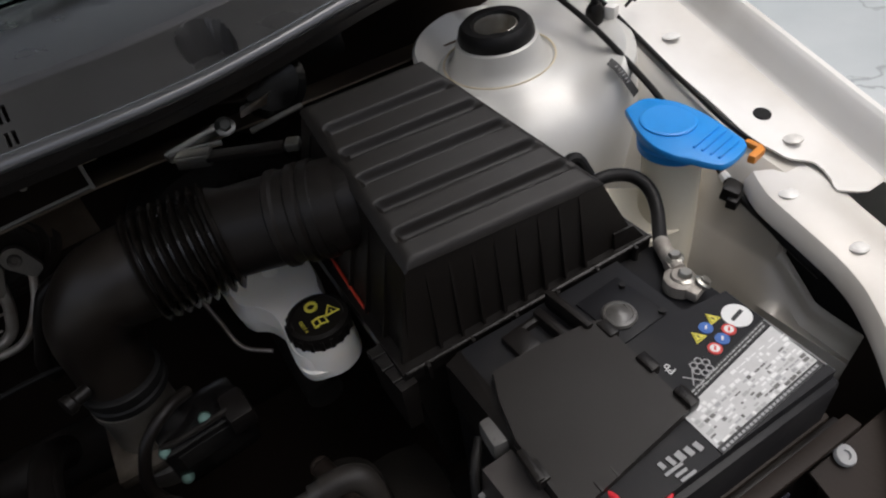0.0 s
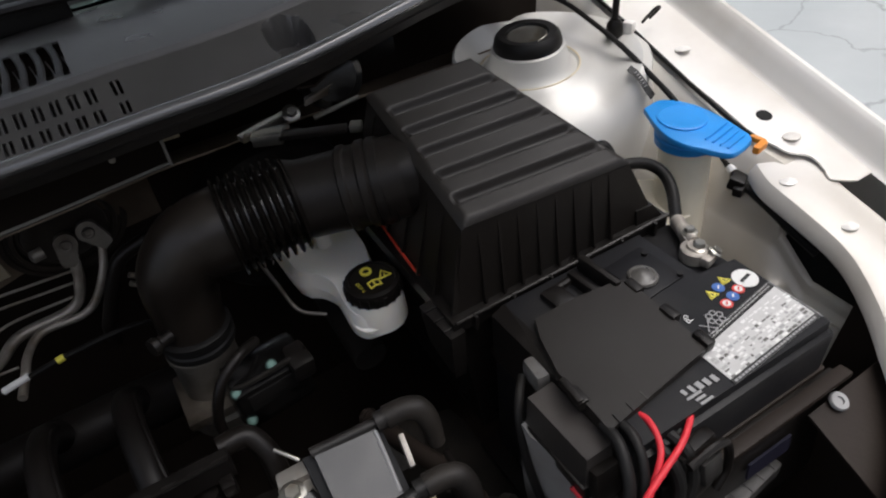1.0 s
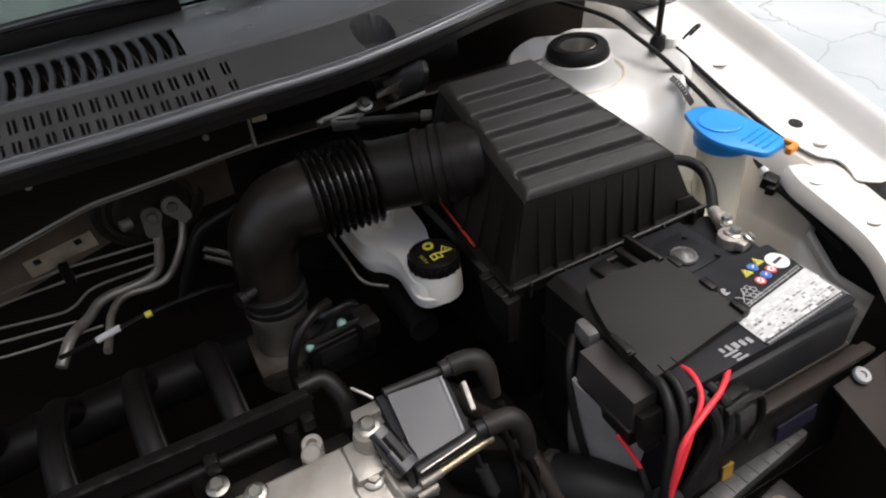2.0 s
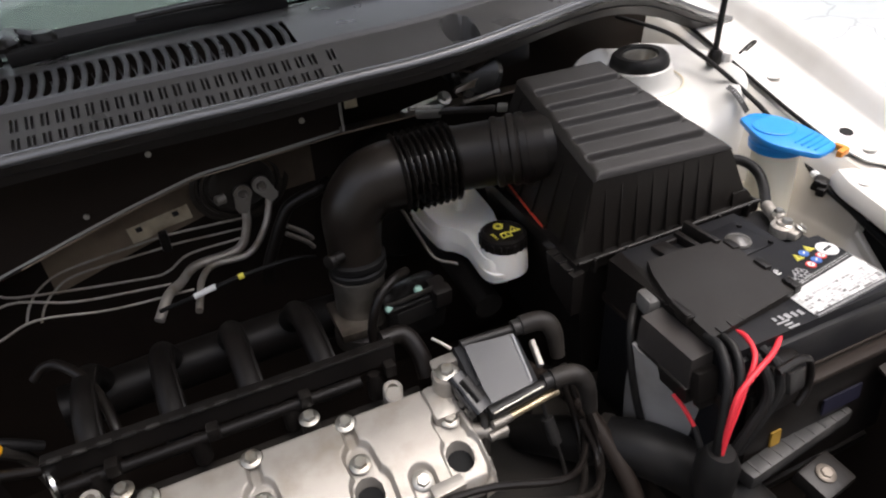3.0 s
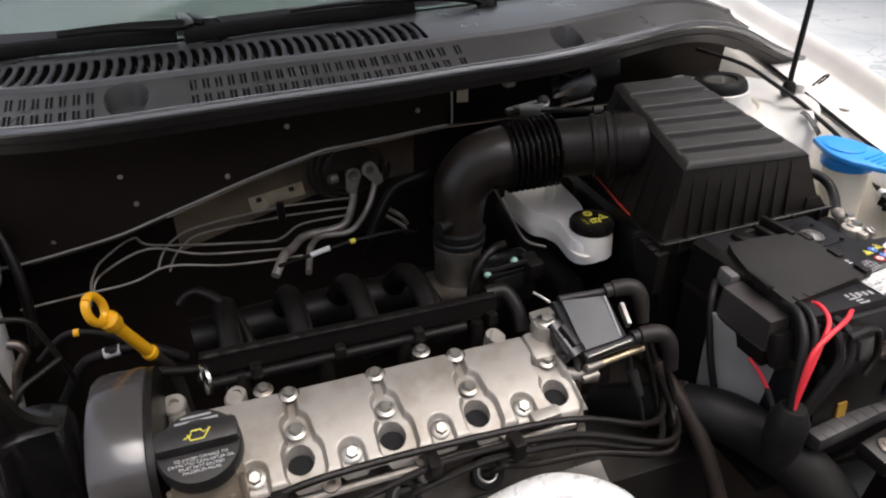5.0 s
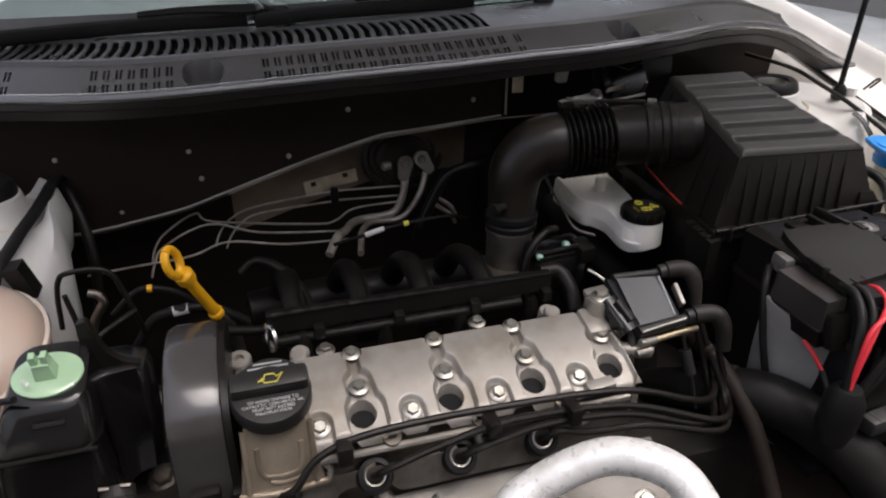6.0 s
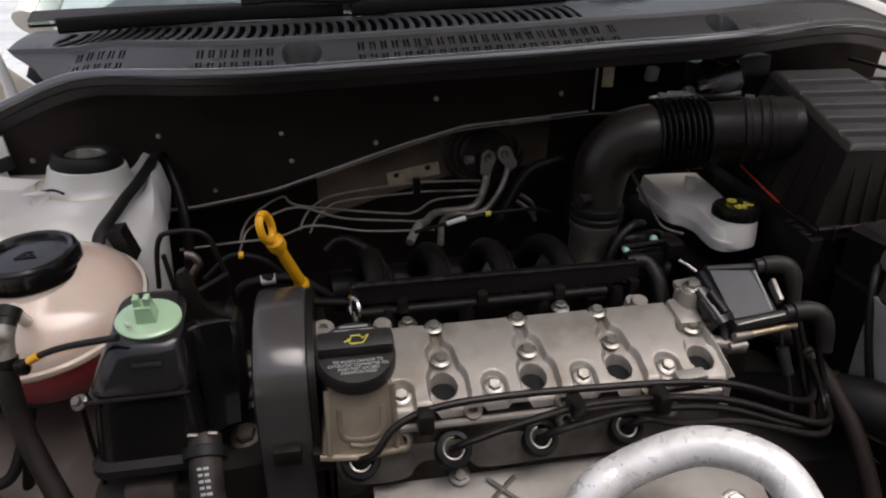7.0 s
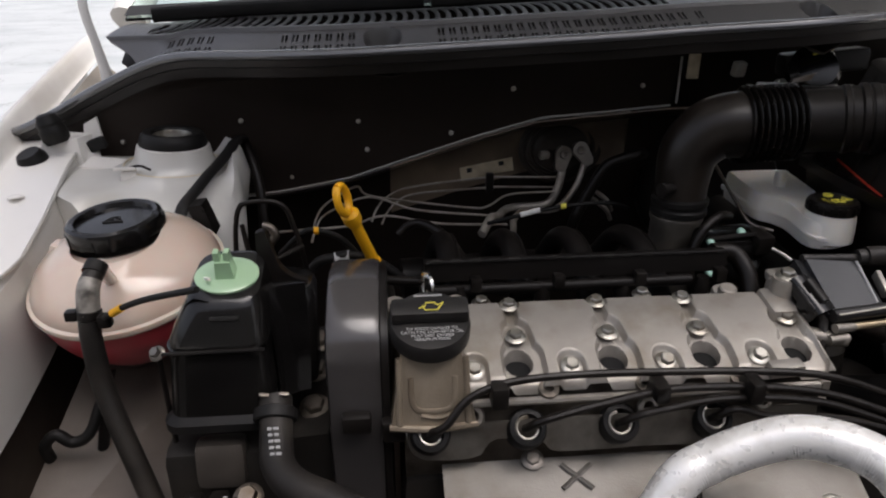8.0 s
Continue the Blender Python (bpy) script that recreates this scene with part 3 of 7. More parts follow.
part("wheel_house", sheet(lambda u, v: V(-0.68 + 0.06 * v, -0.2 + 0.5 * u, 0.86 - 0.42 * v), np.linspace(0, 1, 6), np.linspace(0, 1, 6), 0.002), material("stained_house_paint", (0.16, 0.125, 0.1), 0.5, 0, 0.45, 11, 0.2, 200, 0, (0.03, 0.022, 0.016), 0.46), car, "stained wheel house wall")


def cover_band(s):
    """The long dark gap strip between inner wing and wing flange."""
    xs_at = [0.64, 0.638, 0.65, 0.672, 0.706] if s > 0 else [0.64, 0.626, 0.637, 0.659, 0.687]
    pts = [(interp(y, [0.02, 0.08, 0.16, 0.28, 0.5], xs_at), y) for y in np.linspace(0.05, 0.5, 14)]
    part("gap_seal", tube([(s * x, y, body_z(s * x, 0.912 + 0.18 * (y - 0.07))) for x, y in pts], 0.0026 if s > 0 else 0.0018, 6, 2), RUBBER if s > 0 else PRIMER, car, "thin strip along the inner wing")


cover_band(1)
cover_band(-1)

for sx in (1, -1):
    wheel = part("wheel", lathe([(0.2, -0.085), (0.28, -0.095), (0.3, -0.07), (0.302, 0.0), (0.3, 0.07), (0.28, 0.095), (0.2, 0.085)], along((0.69 * sx, 0.25, 0.302), (1, 0, 0)), 40), RUBBER, car, "black tyre under the wing")

# ---- bonnet, held open over the bay ----
bonnet = thing("bonnet", (0, 0.5, 1.16), "white car bonnet propped open over the engine bay", "bonnet")


def bonnet_face(x, v, drop=0.0):
    """The opened bonnet, rising forward from its rear edge, with a slight crown."""
    return V(x, 0.56 - 0.8 * v + 0.05 * (x / 0.65) ** 2 * v, 1.29 + 0.74 * v + 0.05 * math.sin(v * 3.14) - drop)


part("panel", sheet(bonnet_face, np.linspace(-0.675, 0.675, 14), np.linspace(0, 1, 13), 0.008), PAINT, bonnet)
part("inner_frame", sheet(lambda x, v: bonnet_face(x, v, 0.022 if 0.12 < v < 0.88 and 0.1 < abs(x) < 0.55 else 0.035), np.linspace(-0.64, 0.64, 33), np.linspace(0.03, 0.97, 25), 0.002), INNERPAINT, bonnet, "pressed inner frame of the bonnet")

# ---- cowl ----
cowl = thing("cowl_panel", (0, 0.35, 1.05), "grey weathered plastic cowl panel with air grille below windscreen", "cowl panel")
PITCH = 0.0137
RECESS = [(-0.273, 0.022), (0.255, 0.02)]
PAIRS = [0.106] + [0.0855 - PITCH * k for k in range(22)] + [-0.31 - PITCH * k for k in range(7)] + [-0.49 - PITCH * k for k in range(5)]
SLITS = [(c - 0.0038, c - 0.001) for c in PAIRS] + [(c + 0.001, c + 0.0038) for c in PAIRS]
ROWS_V = [(0.2, 0.42), (0.56, 0.84)]


def cowl_face(x, v):
    """v runs 0 to 1 over the sloping front, to 1.1 over the step and to 2.2 over the top."""
    y, z = seal_line(x)
    z = max(z, body_z(x, 1.06 if x < 0 else 1.03))
    if x < -0.55:
        x = -0.55 + (x + 0.55) * interp(v, [0, 0.5, 1, 1.2], [0.45, 0.8, 1.35, 1.5])
    deep = interp(x, [-0.6, -0.25, 0.07, 0.6], [0.076, 0.07, 0.06, 0.055])
    if v <= 1:
        p = V(x, y + 0.007 + (deep - 0.007) * v, z - 0.004 + 0.024 * v)
    elif v <= 1.1:
        p = V(x, y + deep + 0.03 * (v - 1), z + 0.02 + 0.05 * (v - 1))
    else:
        w = (v - 1.1) / 1.1
        p = V(x, y + deep + 0.003 + 0.115 * w, z + 0.025 + 0.008 * math.sin(w * 2.0))
    for cx, r in RECESS:
        cy = seal_line(cx)[0] + interp(cx, [-0.6, -0.25, 0.07, 0.6], [0.076, 0.07, 0.06, 0.055]) - 0.023
        d = math.hypot(p.x - cx, (p.y - cy) * (1.0 if p.y > cy else 0.7)) / r
        if d < 1.06:
            k = min(1, max(0, (1.06 - d) / 0.12))
            p.z += (body_z(cx, 1.06) - p.z) * k * k * (3 - 2 * k)
    return p


us = sorted({round(u, 4) for a, b in SLITS for u in (a, b)} | {round(u, 4) for u in np.arange(-0.6125, 0.613, 0.0125)} | {round(cx + k * 0.003, 4) for cx, r in RECESS for k in (-8, -7.7, -7.3, -7, -6.6, -6, -5, -4, -3, -2, -1, 0, 1, 2, 3, 4, 5, 6, 6.6, 7, 7.3, 7.7, 8)})
us = [u for i, u in enumerate(us) if i == 0 or u - us[i - 1] > 0.0004]
vs = [0, 0.1, 0.2, 0.26, 0.31, 0.36, 0.42, 0.49, 0.56, 0.6, 0.65, 0.7, 0.75, 0.8, 0.84, 0.88, 0.92, 0.95, 0.98, 1.0, 1.03, 1.06, 1.1, 1.13, 1.16]
front = sheet(cowl_face, us, vs)
gone = []
for fc in front.faces:
    c = fc.calc_center_median()
    if any(a < c.x < b for a, b in SLITS):
        y = seal_line(c.x)[0]
        v = (c.y - y - 0.007) / (interp(c.x, [-0.6, -0.25, 0.07, 0.6], [0.076, 0.07, 0.06, 0.055]) - 0.007)
        if any(a < v < b for a, b in ROWS_V):
            gone.append(fc)
bmesh.ops.delete(front, geom=gone, context="FACES")
bmesh.ops.solidify(front, geom=front.faces[:], thickness=0.002)
part("front_face", front, GRILLE, cowl, "slotted sloping front of the cowl")
G0, G1 = -0.575, 0.079
part("rear_strip", sheet(cowl_face, np.linspace(-0.61, 0.61, 90), [1.8, 1.9, 2.0, 2.1, 2.2, 2.35, 2.5], 0.002), GRILLE, cowl)
part("smooth_end", sheet(cowl_face, np.linspace(G1, 0.61, 60), np.linspace(1.16, 1.8, 8), 0.002), GRILLE, cowl, "smooth end of the cowl without slots")
part("plain_end", sheet(cowl_face, np.linspace(-0.61, G0, 4), np.linspace(1.16, 1.8, 8), 0.002), GRILLE, cowl)
# Near-black backing sheets give the grille openings their shade.
part("dark_well", sheet(lambda x, v: cowl_face(x, v) + V(0, 0.002, -0.028), np.linspace(-0.605, 0.605, 40), [0.2, 0.6, 1.0, 1.5, 2.2], 0.002), DARKWALL, cowl, "air well below the grille, coloured near-black as if in shade")
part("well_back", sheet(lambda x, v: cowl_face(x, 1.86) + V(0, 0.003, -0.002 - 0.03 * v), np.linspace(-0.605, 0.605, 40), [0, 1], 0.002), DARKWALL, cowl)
count = int((G1 - G0) / PITCH)
for k in range(count + 1):
    x = G0 + k * PITCH
    def rib(u, v, x=x):
        w = (v - 1.14) / 0.69
        lean = 0.02 * max(0.0, -0.3 - x) * 3.0
        end = max(0.0, 1 - min(w, 1 - w) / 0.13)
        bow = 0.0035 * math.sin(min(1, max(0, w)) * math.pi)
        p = cowl_face(x + u * (1 + 1.15 * end ** 2) + bow - lean * (1 - w) ** 2, v)
        p.z -= 0.0016 * (abs(u) > 0.0025) * (1 - end)
        return p

    def vane(u, v, x=x):
        w = (v - 1.14) / 0.69
        lean = 0.02 * max(0.0, -0.3 - x) * 3.0
        return cowl_face(x + 0.0068 + u + 0.0035 * math.sin(w * math.pi) - lean * (1 - w) ** 2, v) + V(0, 0, -0.013)
    bm = sheet(rib, [-0.0033, -0.002, 0.002, 0.0033], [1.13, 1.15, 1.17, 1.2, 1.23, 1.3, 1.4, 1.5, 1.6, 1.7, 1.74, 1.77, 1.8, 1.83])
    bmesh.ops.solidify(bm, geom=bm.faces[:], thickness=0.011)
    part("slat", join(bm, sheet(vane, [-0.0006, 0.0006], np.linspace(1.17, 1.8, 7), 0.004)), GRILLE, cowl)

seal = thing("bonnet_seal", (0, 0.23, 1.06), "black rubber seal strip along the cowl edge", "rubber seal")
xs = np.linspace(-0.77, 0.77, 62)
part("bead", tube([(x, seal_line(x)[0], seal_line(x)[1]) for x in xs], 0.0075, 12, 2, flat=0.8), SEAL, seal, "rounded shiny rubber bead")
part("carrier", sheet(lambda x, v: V(x, seal_line(x)[0] + interp(v, [0, 0.45, 0.5, 0.55, 1], [0.0, 0.004, 0.012, 0.006, 0.012]), seal_line(x)[1] - 0.002 - 0.024 * v), xs, [0, 0.2, 0.4, 0.45, 0.5, 0.55, 0.6, 0.8, 1], 0.002), material("dull_seal_skirt", (0.024, 0.0205, 0.0185), 0.45, 0, 0.25, 20, 0.1, 600, 0, (0.012, 0.011, 0.01), 0.55), seal, "flat grey-black rubber skirt with a groove")

# ---- windscreen and wipers ----
screen = thing("windscreen", (0, 0.46, 1.1), "tinted curved glass windscreen above the cowl", "windscreen")


def pane(x, v):
    y0 = seal_line(min(abs(x), 0.6))[0] + 0.225
    return V(x * (1 - 0.1 * v), y0 + 0.62 * v, body_z(x, 1.1) + 0.42 * v - 0.04 * (x / 0.6) ** 2 * v)


g = part("pane", sheet(pane, np.linspace(-0.66, 0.66, 24), np.linspace(0, 1, 10), 0.005), GLASS, screen)
g.visible_shadow = False
part("dashboard", sheet(lambda x, v: pane(x, 0) + V(0, 0.05 + 0.75 * v, -0.03 + 0.03 * v), np.linspace(-0.66, 0.66, 12), [0, 0.5, 1], 0.004), material("grey_green_dashboard", (0.035, 0.042, 0.04), 0.7, 0, 0.15, 8, 0.2, 300), screen, "grey dashboard behind the glass")
part("black_border", sheet(lambda x, v: pane(x, v) + V(0, -0.002, 0.004), np.linspace(-0.66, 0.66, 24), [0, 0.02, 0.035], 0.0), BLACKPRINT, screen)


def wiper(pivot, blade):
    w = thing("wiper", pivot, "black windscreen wiper parked above the grille", "wiper", "windscreen wipers")
    line = [V(x, y, body_z(x, 1.109)) for x, y in blade]
    part("blade", tube(line, 0.006, 8, 3, flat=1.6), RUBBER, w)
    p = V(pivot)
    mid = line[2] + V(0, -0.004, 0.014)
    part("arm", tube([p + V(0, 0, 0.004), p + V(-0.03, 0.008, 0.012), line[0] + V(0.01, -0.012, 0.014), line[1] + V(0, -0.008, 0.016), mid], [0.012, 0.012, 0.009, 0.006, 0.005], 8, 5, flat=0.6), BLACK, w)
    part("spindle_cap", lathe([(0.014, -0.012), (0.015, -0.004), (0.014, 0.008), (0.01, 0.013)], Matrix.Translation(p), 20), BLACK, w)


wiper((0.2, 0.41, 1.112), [(0.1, 0.432), (0.005, 0.436), (-0.07, 0.438), (-0.13, 0.435), (-0.17, 0.43), (-0.205, 0.425)])
wiper((-0.17, 0.47, 1.1), [(-0.215, 0.44), (-0.28, 0.452), (-0.35, 0.46), (-0.42, 0.46), (-0.5, 0.45), (-0.58, 0.435)])

# ---- strut tops, rod, cables on the body ----
for s in (1, -1):
    top = thing("strut_mount", (0.537 * s, 0.303, body_z(0.537 * s, 0.95)), "black rubber strut mount ring with metal cup", "strut mount", "strut mounts")
    m = Matrix.Translation((0.537 * s, 0.303, body_z(0.537 * s, 0.977))) @ Matrix.Rotation(radians(-4 * s), 4, "Y")
    part("rubber_ring", lathe([(0.0225, -0.02), (0.0225, -0.003), (0.0255, 0.0022), (0.034, 0.003), (0.038, -0.001), (0.0405, -0.01), (0.0395, -0.02)], m, 40), RUBBER, top)
    part("cup", lathe([(0.0232, -0.001), (0.0215, 0.0), (0.0205, -0.003), (0.0195, -0.022), (0.018, -0.026)], m, 36, cap=False), STEEL, top, "deep metal centre cup")
    # bright left floor, dark right floor: reflection and shade put into the material
    part("cup_floor", lathe([(0.0185, -0.025), (0.009, -0.026), (0.008, -0.019), (0.001, -0.019)], m, 28), CASTDARK if s > 0 else CHROME, top, "floor of the cup with the rod end")

rod = thing("bonnet_prop_rod", (0.65, 0.28, 0.985), "thin black metal rod holding the bonnet up", "prop rod")
part("rod", tube([(0.65, 0.28, 0.975), (0.648, 0.278, 1.05), (0.635, 0.26, 1.3), (0.6, 0.2, 1.585)], 0.0042, 10, 5), RUBBER, rod)
part("socket", lathe([(0.009, 0), (0.0105, 0.004), (0.0095, 0.016), (0.006, 0.022)], along((0.65, 0.28, 0.972), (0, 0, 1)), 18), BLACK, rod)
part("bracket", blk((0.664, 0.27, 0.982), (0.012, 0.014, 0.018), 0.004, 0, 0, 20), PAINT, rod, "white rod bracket")
part("clip", tube([(0.672, 0.258, 0.99), (0.682, 0.25, 1.006), (0.692, 0.252, 1.004), (0.688, 0.262, 0.99)], 0.0018, 8, 4), BLACK, rod)

cable = thing("bonnet_release_cable", (0.61, 0.14, 0.955), "thin black release cable along the inner wing", "cable")
part("sheath", tube([(0.6, 0.44, 1.012), (0.628, 0.36, 1.003), (0.632, 0.3, 0.99), (0.625, 0.239, 0.98), (0.615, 0.18, 0.968), (0.608, 0.138, 0.957), (0.605, 0.09, 0.93)], 0.0032, 10, 6), RUBBER, cable)
harness = thing("wing_harness", (0.62, 0.0, 0.9), "black taped wiring harness clipped under the wing arm", "wiring harness")
part("sleeve", tube([(0.628, 0.1, 0.915), (0.623, 0.075, 0.909), (0.619, 0.06, 0.905), (0.616, 0.049, 0.901), (0.613, 0.025, 0.896), (0.611, 0.0, 0.89), (0.611, -0.02, 0.882), (0.614, -0.05, 0.87)], 0.0042, 10, 6), RUBBER, harness)
part("clip", blk((0.612, 0.048, 0.902), (0.02, 0.016, 0.014), 0.003, 10, 0, 25), BLACK, harness)
part("clip_ear", blk((0.606, 0.04, 0.898), (0.014, 0.01, 0.01), 0.002, 0, 0, 20), BLACK, harness)
part("white_tape", tube([(0.6205, 0.066, 0.9065), (0.6185, 0.0585, 0.9045)], 0.0052, 10, 2), WHITEPRINT, harness)
tag = thing("tower_sticker", (0.604, 0.186, 0.962), "narrow black sticker with light print on the strut tower", "sticker")
STICK = [(0.5995, 0.201, 0.976), (0.6, 0.191, 0.9735), (0.6005, 0.181, 0.968), (0.6025, 0.173, 0.96), (0.6055, 0.167, 0.952)]
stl = [V(q) for q in STICK]
part("film", sheet(lambda u, v: stl[int(v)] + V(0.0075 * u, 0.0015 * u, 0.0032 * u), [-0.5, 0, 0.5], range(5), 0.0006), BLACKPRINT, tag)
for k in range(6):
    q = stl[1 + k // 3] * (1 - (k % 3) / 3) + stl[2 + k // 3] * ((k % 3) / 3)
    part("print_bar", blk((q.x - 0.0006, q.y - 0.0006, q.z + 0.0009), (0.003, 0.0022, 0.0006), 0, -30, -20), GREYPRINT, tag)


# ---- air filter housing ----
airbox = thing("air_filter_housing", (0.38, 0.13, 0.74), "black plastic air filter housing with ribbed sloping lid", "air filter box")


def ab_top(x, y):
    return 0.994 + 0.333 * (y - 0.064)


lid_hi = [(0.293, 0.062), (0.459, 0.052), (0.408, 0.214), (0.295, 0.216)]
lid_lo = [(0.279, 0.058), (0.494, 0.047), (0.47, 0.258), (0.276, 0.258)]
LIDZ = [0.9, 0.914, 0.926, 0.91]
bm = bmesh.new()
lo = [bm.verts.new((x, y, z)) for (x, y), z in zip(lid_lo, LIDZ)]
hi = [bm.verts.new((x, y, ab_top(x, y) - 0.0065)) for x, y in lid_hi]
bm.faces.new(lo[::-1])
bm.faces.new(hi)
for i in range(4):
    bm.faces.new((lo[i], lo[(i + 1) % 4], hi[(i + 1) % 4], hi[i]))
soften(bm, 0.013, 5)
lid = part("lid", bm, LIDBLACK, airbox, "black grained lid")


def lid_edge(y):
    f = (y - 0.06) / 0.155
    return 0.293 + 0.002 * f, 0.457 + (0.408 - 0.457) * f


# the lid's top with broad grooves across
GROOVES = [0.081 + 0.0255 * k for k in range(5)]


def lid_face(u, v):
    yy = 0.0605 + 0.157 * v
    y = yy - 0.0095 * u * (1 - v)
    x0, x1 = lid_edge(y)
    x = x0 - 0.001 + (x1 - x0 + 0.002) * u
    edge = min(x - x0, x1 - x, (yy - 0.06) * 1.2, (0.218 - yy) * 1.2)
    z = ab_top(x, y) - 0.007 * max(0.0, 1 - (edge + 0.001) / 0.009) ** 2
    ends = min(1, max(0, (x - x0 - 0.006) / 0.005)) * min(1, max(0, (x1 - x - 0.002) / 0.008))
    for g in GROOVES:
        d = yy - g
        if -0.0035 < d < 0.009:
            f = min(1, (d + 0.0035) / 0.0035) * min(1, (0.009 - d) / 0.005)
            z -= 0.0065 * f * f * (3 - 2 * f) * ends
    return V(x, y, z)


part("lid_top", sheet(lid_face, [k / 60 for k in range(61)], [k / 150 for k in range(151)]), LIDBLACK, lid, "grooved top of the lid")
# upright fins on the front face
for k in range(8):
    f = 0.07 + 0.118 * k
    xt = 0.297 + 0.157 * f
    xb = xt + 0.006 * (f - 0.4)
    fb = (xb - 0.279) / 0.215
    yb, yt, zb = 0.058 - 0.011 * fb, 0.064 - 0.01 * f, 0.9 + 0.014 * fb
    bm = hexa([(xb - 0.0011, yb - 0.0045, zb), (xb + 0.0011, yb - 0.0045, zb), (xb + 0.0011, yb + 0.005, zb), (xb - 0.0011, yb + 0.005, zb)],
              [(xt - 0.0011, yt - 0.0022, 0.982), (xt + 0.0011, yt - 0.0022, 0.982), (xt + 0.0011, yt + 0.005, 0.982), (xt - 0.0011, yt + 0.005, 0.982)], 0)
    part("fin", bm, LIDBLACK, lid)
for k in range(7):
    f = 0.08 + 0.14 * k
    yb, yt = 0.04 + 0.222 * f, 0.055 + 0.16 * f
    zt = ab_top(0, yt) - 0.014
    bm = hexa([(0.2735, yb - 0.0012, 0.905), (0.279, yb - 0.0012, 0.905), (0.279, yb + 0.0012, 0.905), (0.2735, yb + 0.0012, 0.905)],
              [(0.2925, yt - 0.0012, zt), (0.298, yt - 0.0012, zt), (0.298, yt + 0.0012, zt), (0.2925, yt + 0.0012, zt)], 0)
    part("fin", bm, LIDBLACK, lid)
RIMLO = [(0.27, 0.05, 0.888), (0.503, 0.039, 0.903), (0.484, 0.27, 0.918), (0.268, 0.27, 0.9)]
rim = hexa(RIMLO, [(x, y, z + 0.013) for x, y, z in RIMLO], 0.003)
part("rim", rim, BLACK, airbox, "flanged joint of lid and base")
part("rim_bead", tube([(0.272, 0.049, 0.902), (0.385, 0.0435, 0.9095), (0.502, 0.038, 0.917)], 0.0022, 8, 2), BLACK, airbox, "raised front bead")
for k in range(6):
    f = (0.5 + k) / 6
    part("clip_notch", blk((0.27 + 0.233 * f, 0.0475 - 0.011 * f, 0.896 + 0.015 * f), (0.0035, 0.008, 0.016), 0.001), BLACK, airbox)
part("corner_ledge", hexa([(0.47, 0.045, 0.912), (0.5, 0.042, 0.914), (0.496, 0.09, 0.918), (0.475, 0.09, 0.918)], [(0.47, 0.047, 0.93), (0.489, 0.046, 0.93), (0.486, 0.088, 0.935), (0.472, 0.088, 0.938)], 0.003), BLACK, airbox, "stepped ledge at the corner")
part("base", hexa([(0.3, 0.06, 0.72), (0.47, 0.06, 0.72), (0.45, 0.24, 0.72), (0.3, 0.24, 0.72)], [(0.276, 0.058, 0.889), (0.495, 0.047, 0.904), (0.476, 0.262, 0.918), (0.274, 0.262, 0.9)], 0.012), BLACK, airbox)
part("hinge_tab", hexa([(0.264, 0.045, 0.84), (0.276, 0.045, 0.84), (0.274, 0.08, 0.86), (0.26, 0.08, 0.86)], [(0.264, 0.045, 0.891), (0.278, 0.045, 0.893), (0.274, 0.088, 0.902), (0.258, 0.088, 0.9)], 0.003), BLACK, airbox, "side latch with ridges")
for k in range(3):
    part("latch_ridge", blk((0.269 - 0.002 * k, 0.054 + 0.0125 * k, 0.8945 + 0.0028 * k), (0.015, 0.0025, 0.0035), 0.0008, 14), BLACK, airbox)
part("outlet", lathe([(0.037, 0), (0.037, 0.03), (0.039, 0.032), (0.039, 0.04), (0.036, 0.042), (0.036, 0.052)], along((0.31, 0.158, 0.985), (-1, 0.3, -0.1)), 36), BLACK, airbox, "round outlet neck")

# ---- intake hose ----
intake = thing("intake_hose", (0.08, 0.205, 0.84), "black rubber intake hose with bellows and bent elbow", "intake hose")
A, B = V(0.139, 0.207, 0.97), V(0.205, 0.2, 0.974)
ax = (B - A).normalized()
prof = []
L = (B - A).length
NB = 9
for i in range(NB):
    z0 = L * i / NB
    st = L / NB
    prof += [(0.0362, z0 - st * 0.12), (0.0362, z0 + st * 0.12), (0.0435, z0 + st * 0.3), (0.0452, z0 + st * 0.5), (0.0435, z0 + st * 0.7)]
prof.append((0.0385, L))
part("bellows", lathe(prof, along(A, ax), 44, cap=False), BELLOWS, intake, "ribbed bellows")
part("straight_tube", lathe([(0.039, -0.004), (0.036, 0.006), (0.036, 0.045), (0.039, 0.047), (0.039, 0.052), (0.037, 0.054), (0.037, 0.062), (0.0395, 0.064), (0.0395, 0.07), (0.037, 0.072), (0.037, 0.1)], along(B, (0.08, -0.038, 0.012)), 40, cap=False), HOSE, intake)
part("elbow", tube([A + ax * 0.006, A - ax * 0.012, (0.109, 0.213, 0.962), (0.089, 0.215, 0.938), (0.083, 0.211, 0.9), (0.082, 0.207, 0.862)], [0.039, 0.038, 0.037, 0.035, 0.031, 0.03], 36, 6), ELBOW, intake, "smooth bent elbow")
part("hose_collar", lathe([(0.03, -0.004), (0.0335, -0.002), (0.0335, 0.004), (0.032, 0.006), (0.032, 0.009), (0.034, 0.011), (0.034, 0.017), (0.031, 0.019)], along((0.082, 0.207, 0.866), (0, 0.02, 1)), 36), RUBBER, intake)
part("clamp_ring", lathe([(0.0385, 0), (0.0395, 0.001), (0.0395, 0.008), (0.0385, 0.009)], along(B + V(0.066, -0.03, 0.009), (0.08, -0.038, 0.012)), 40), BLACK, intake)
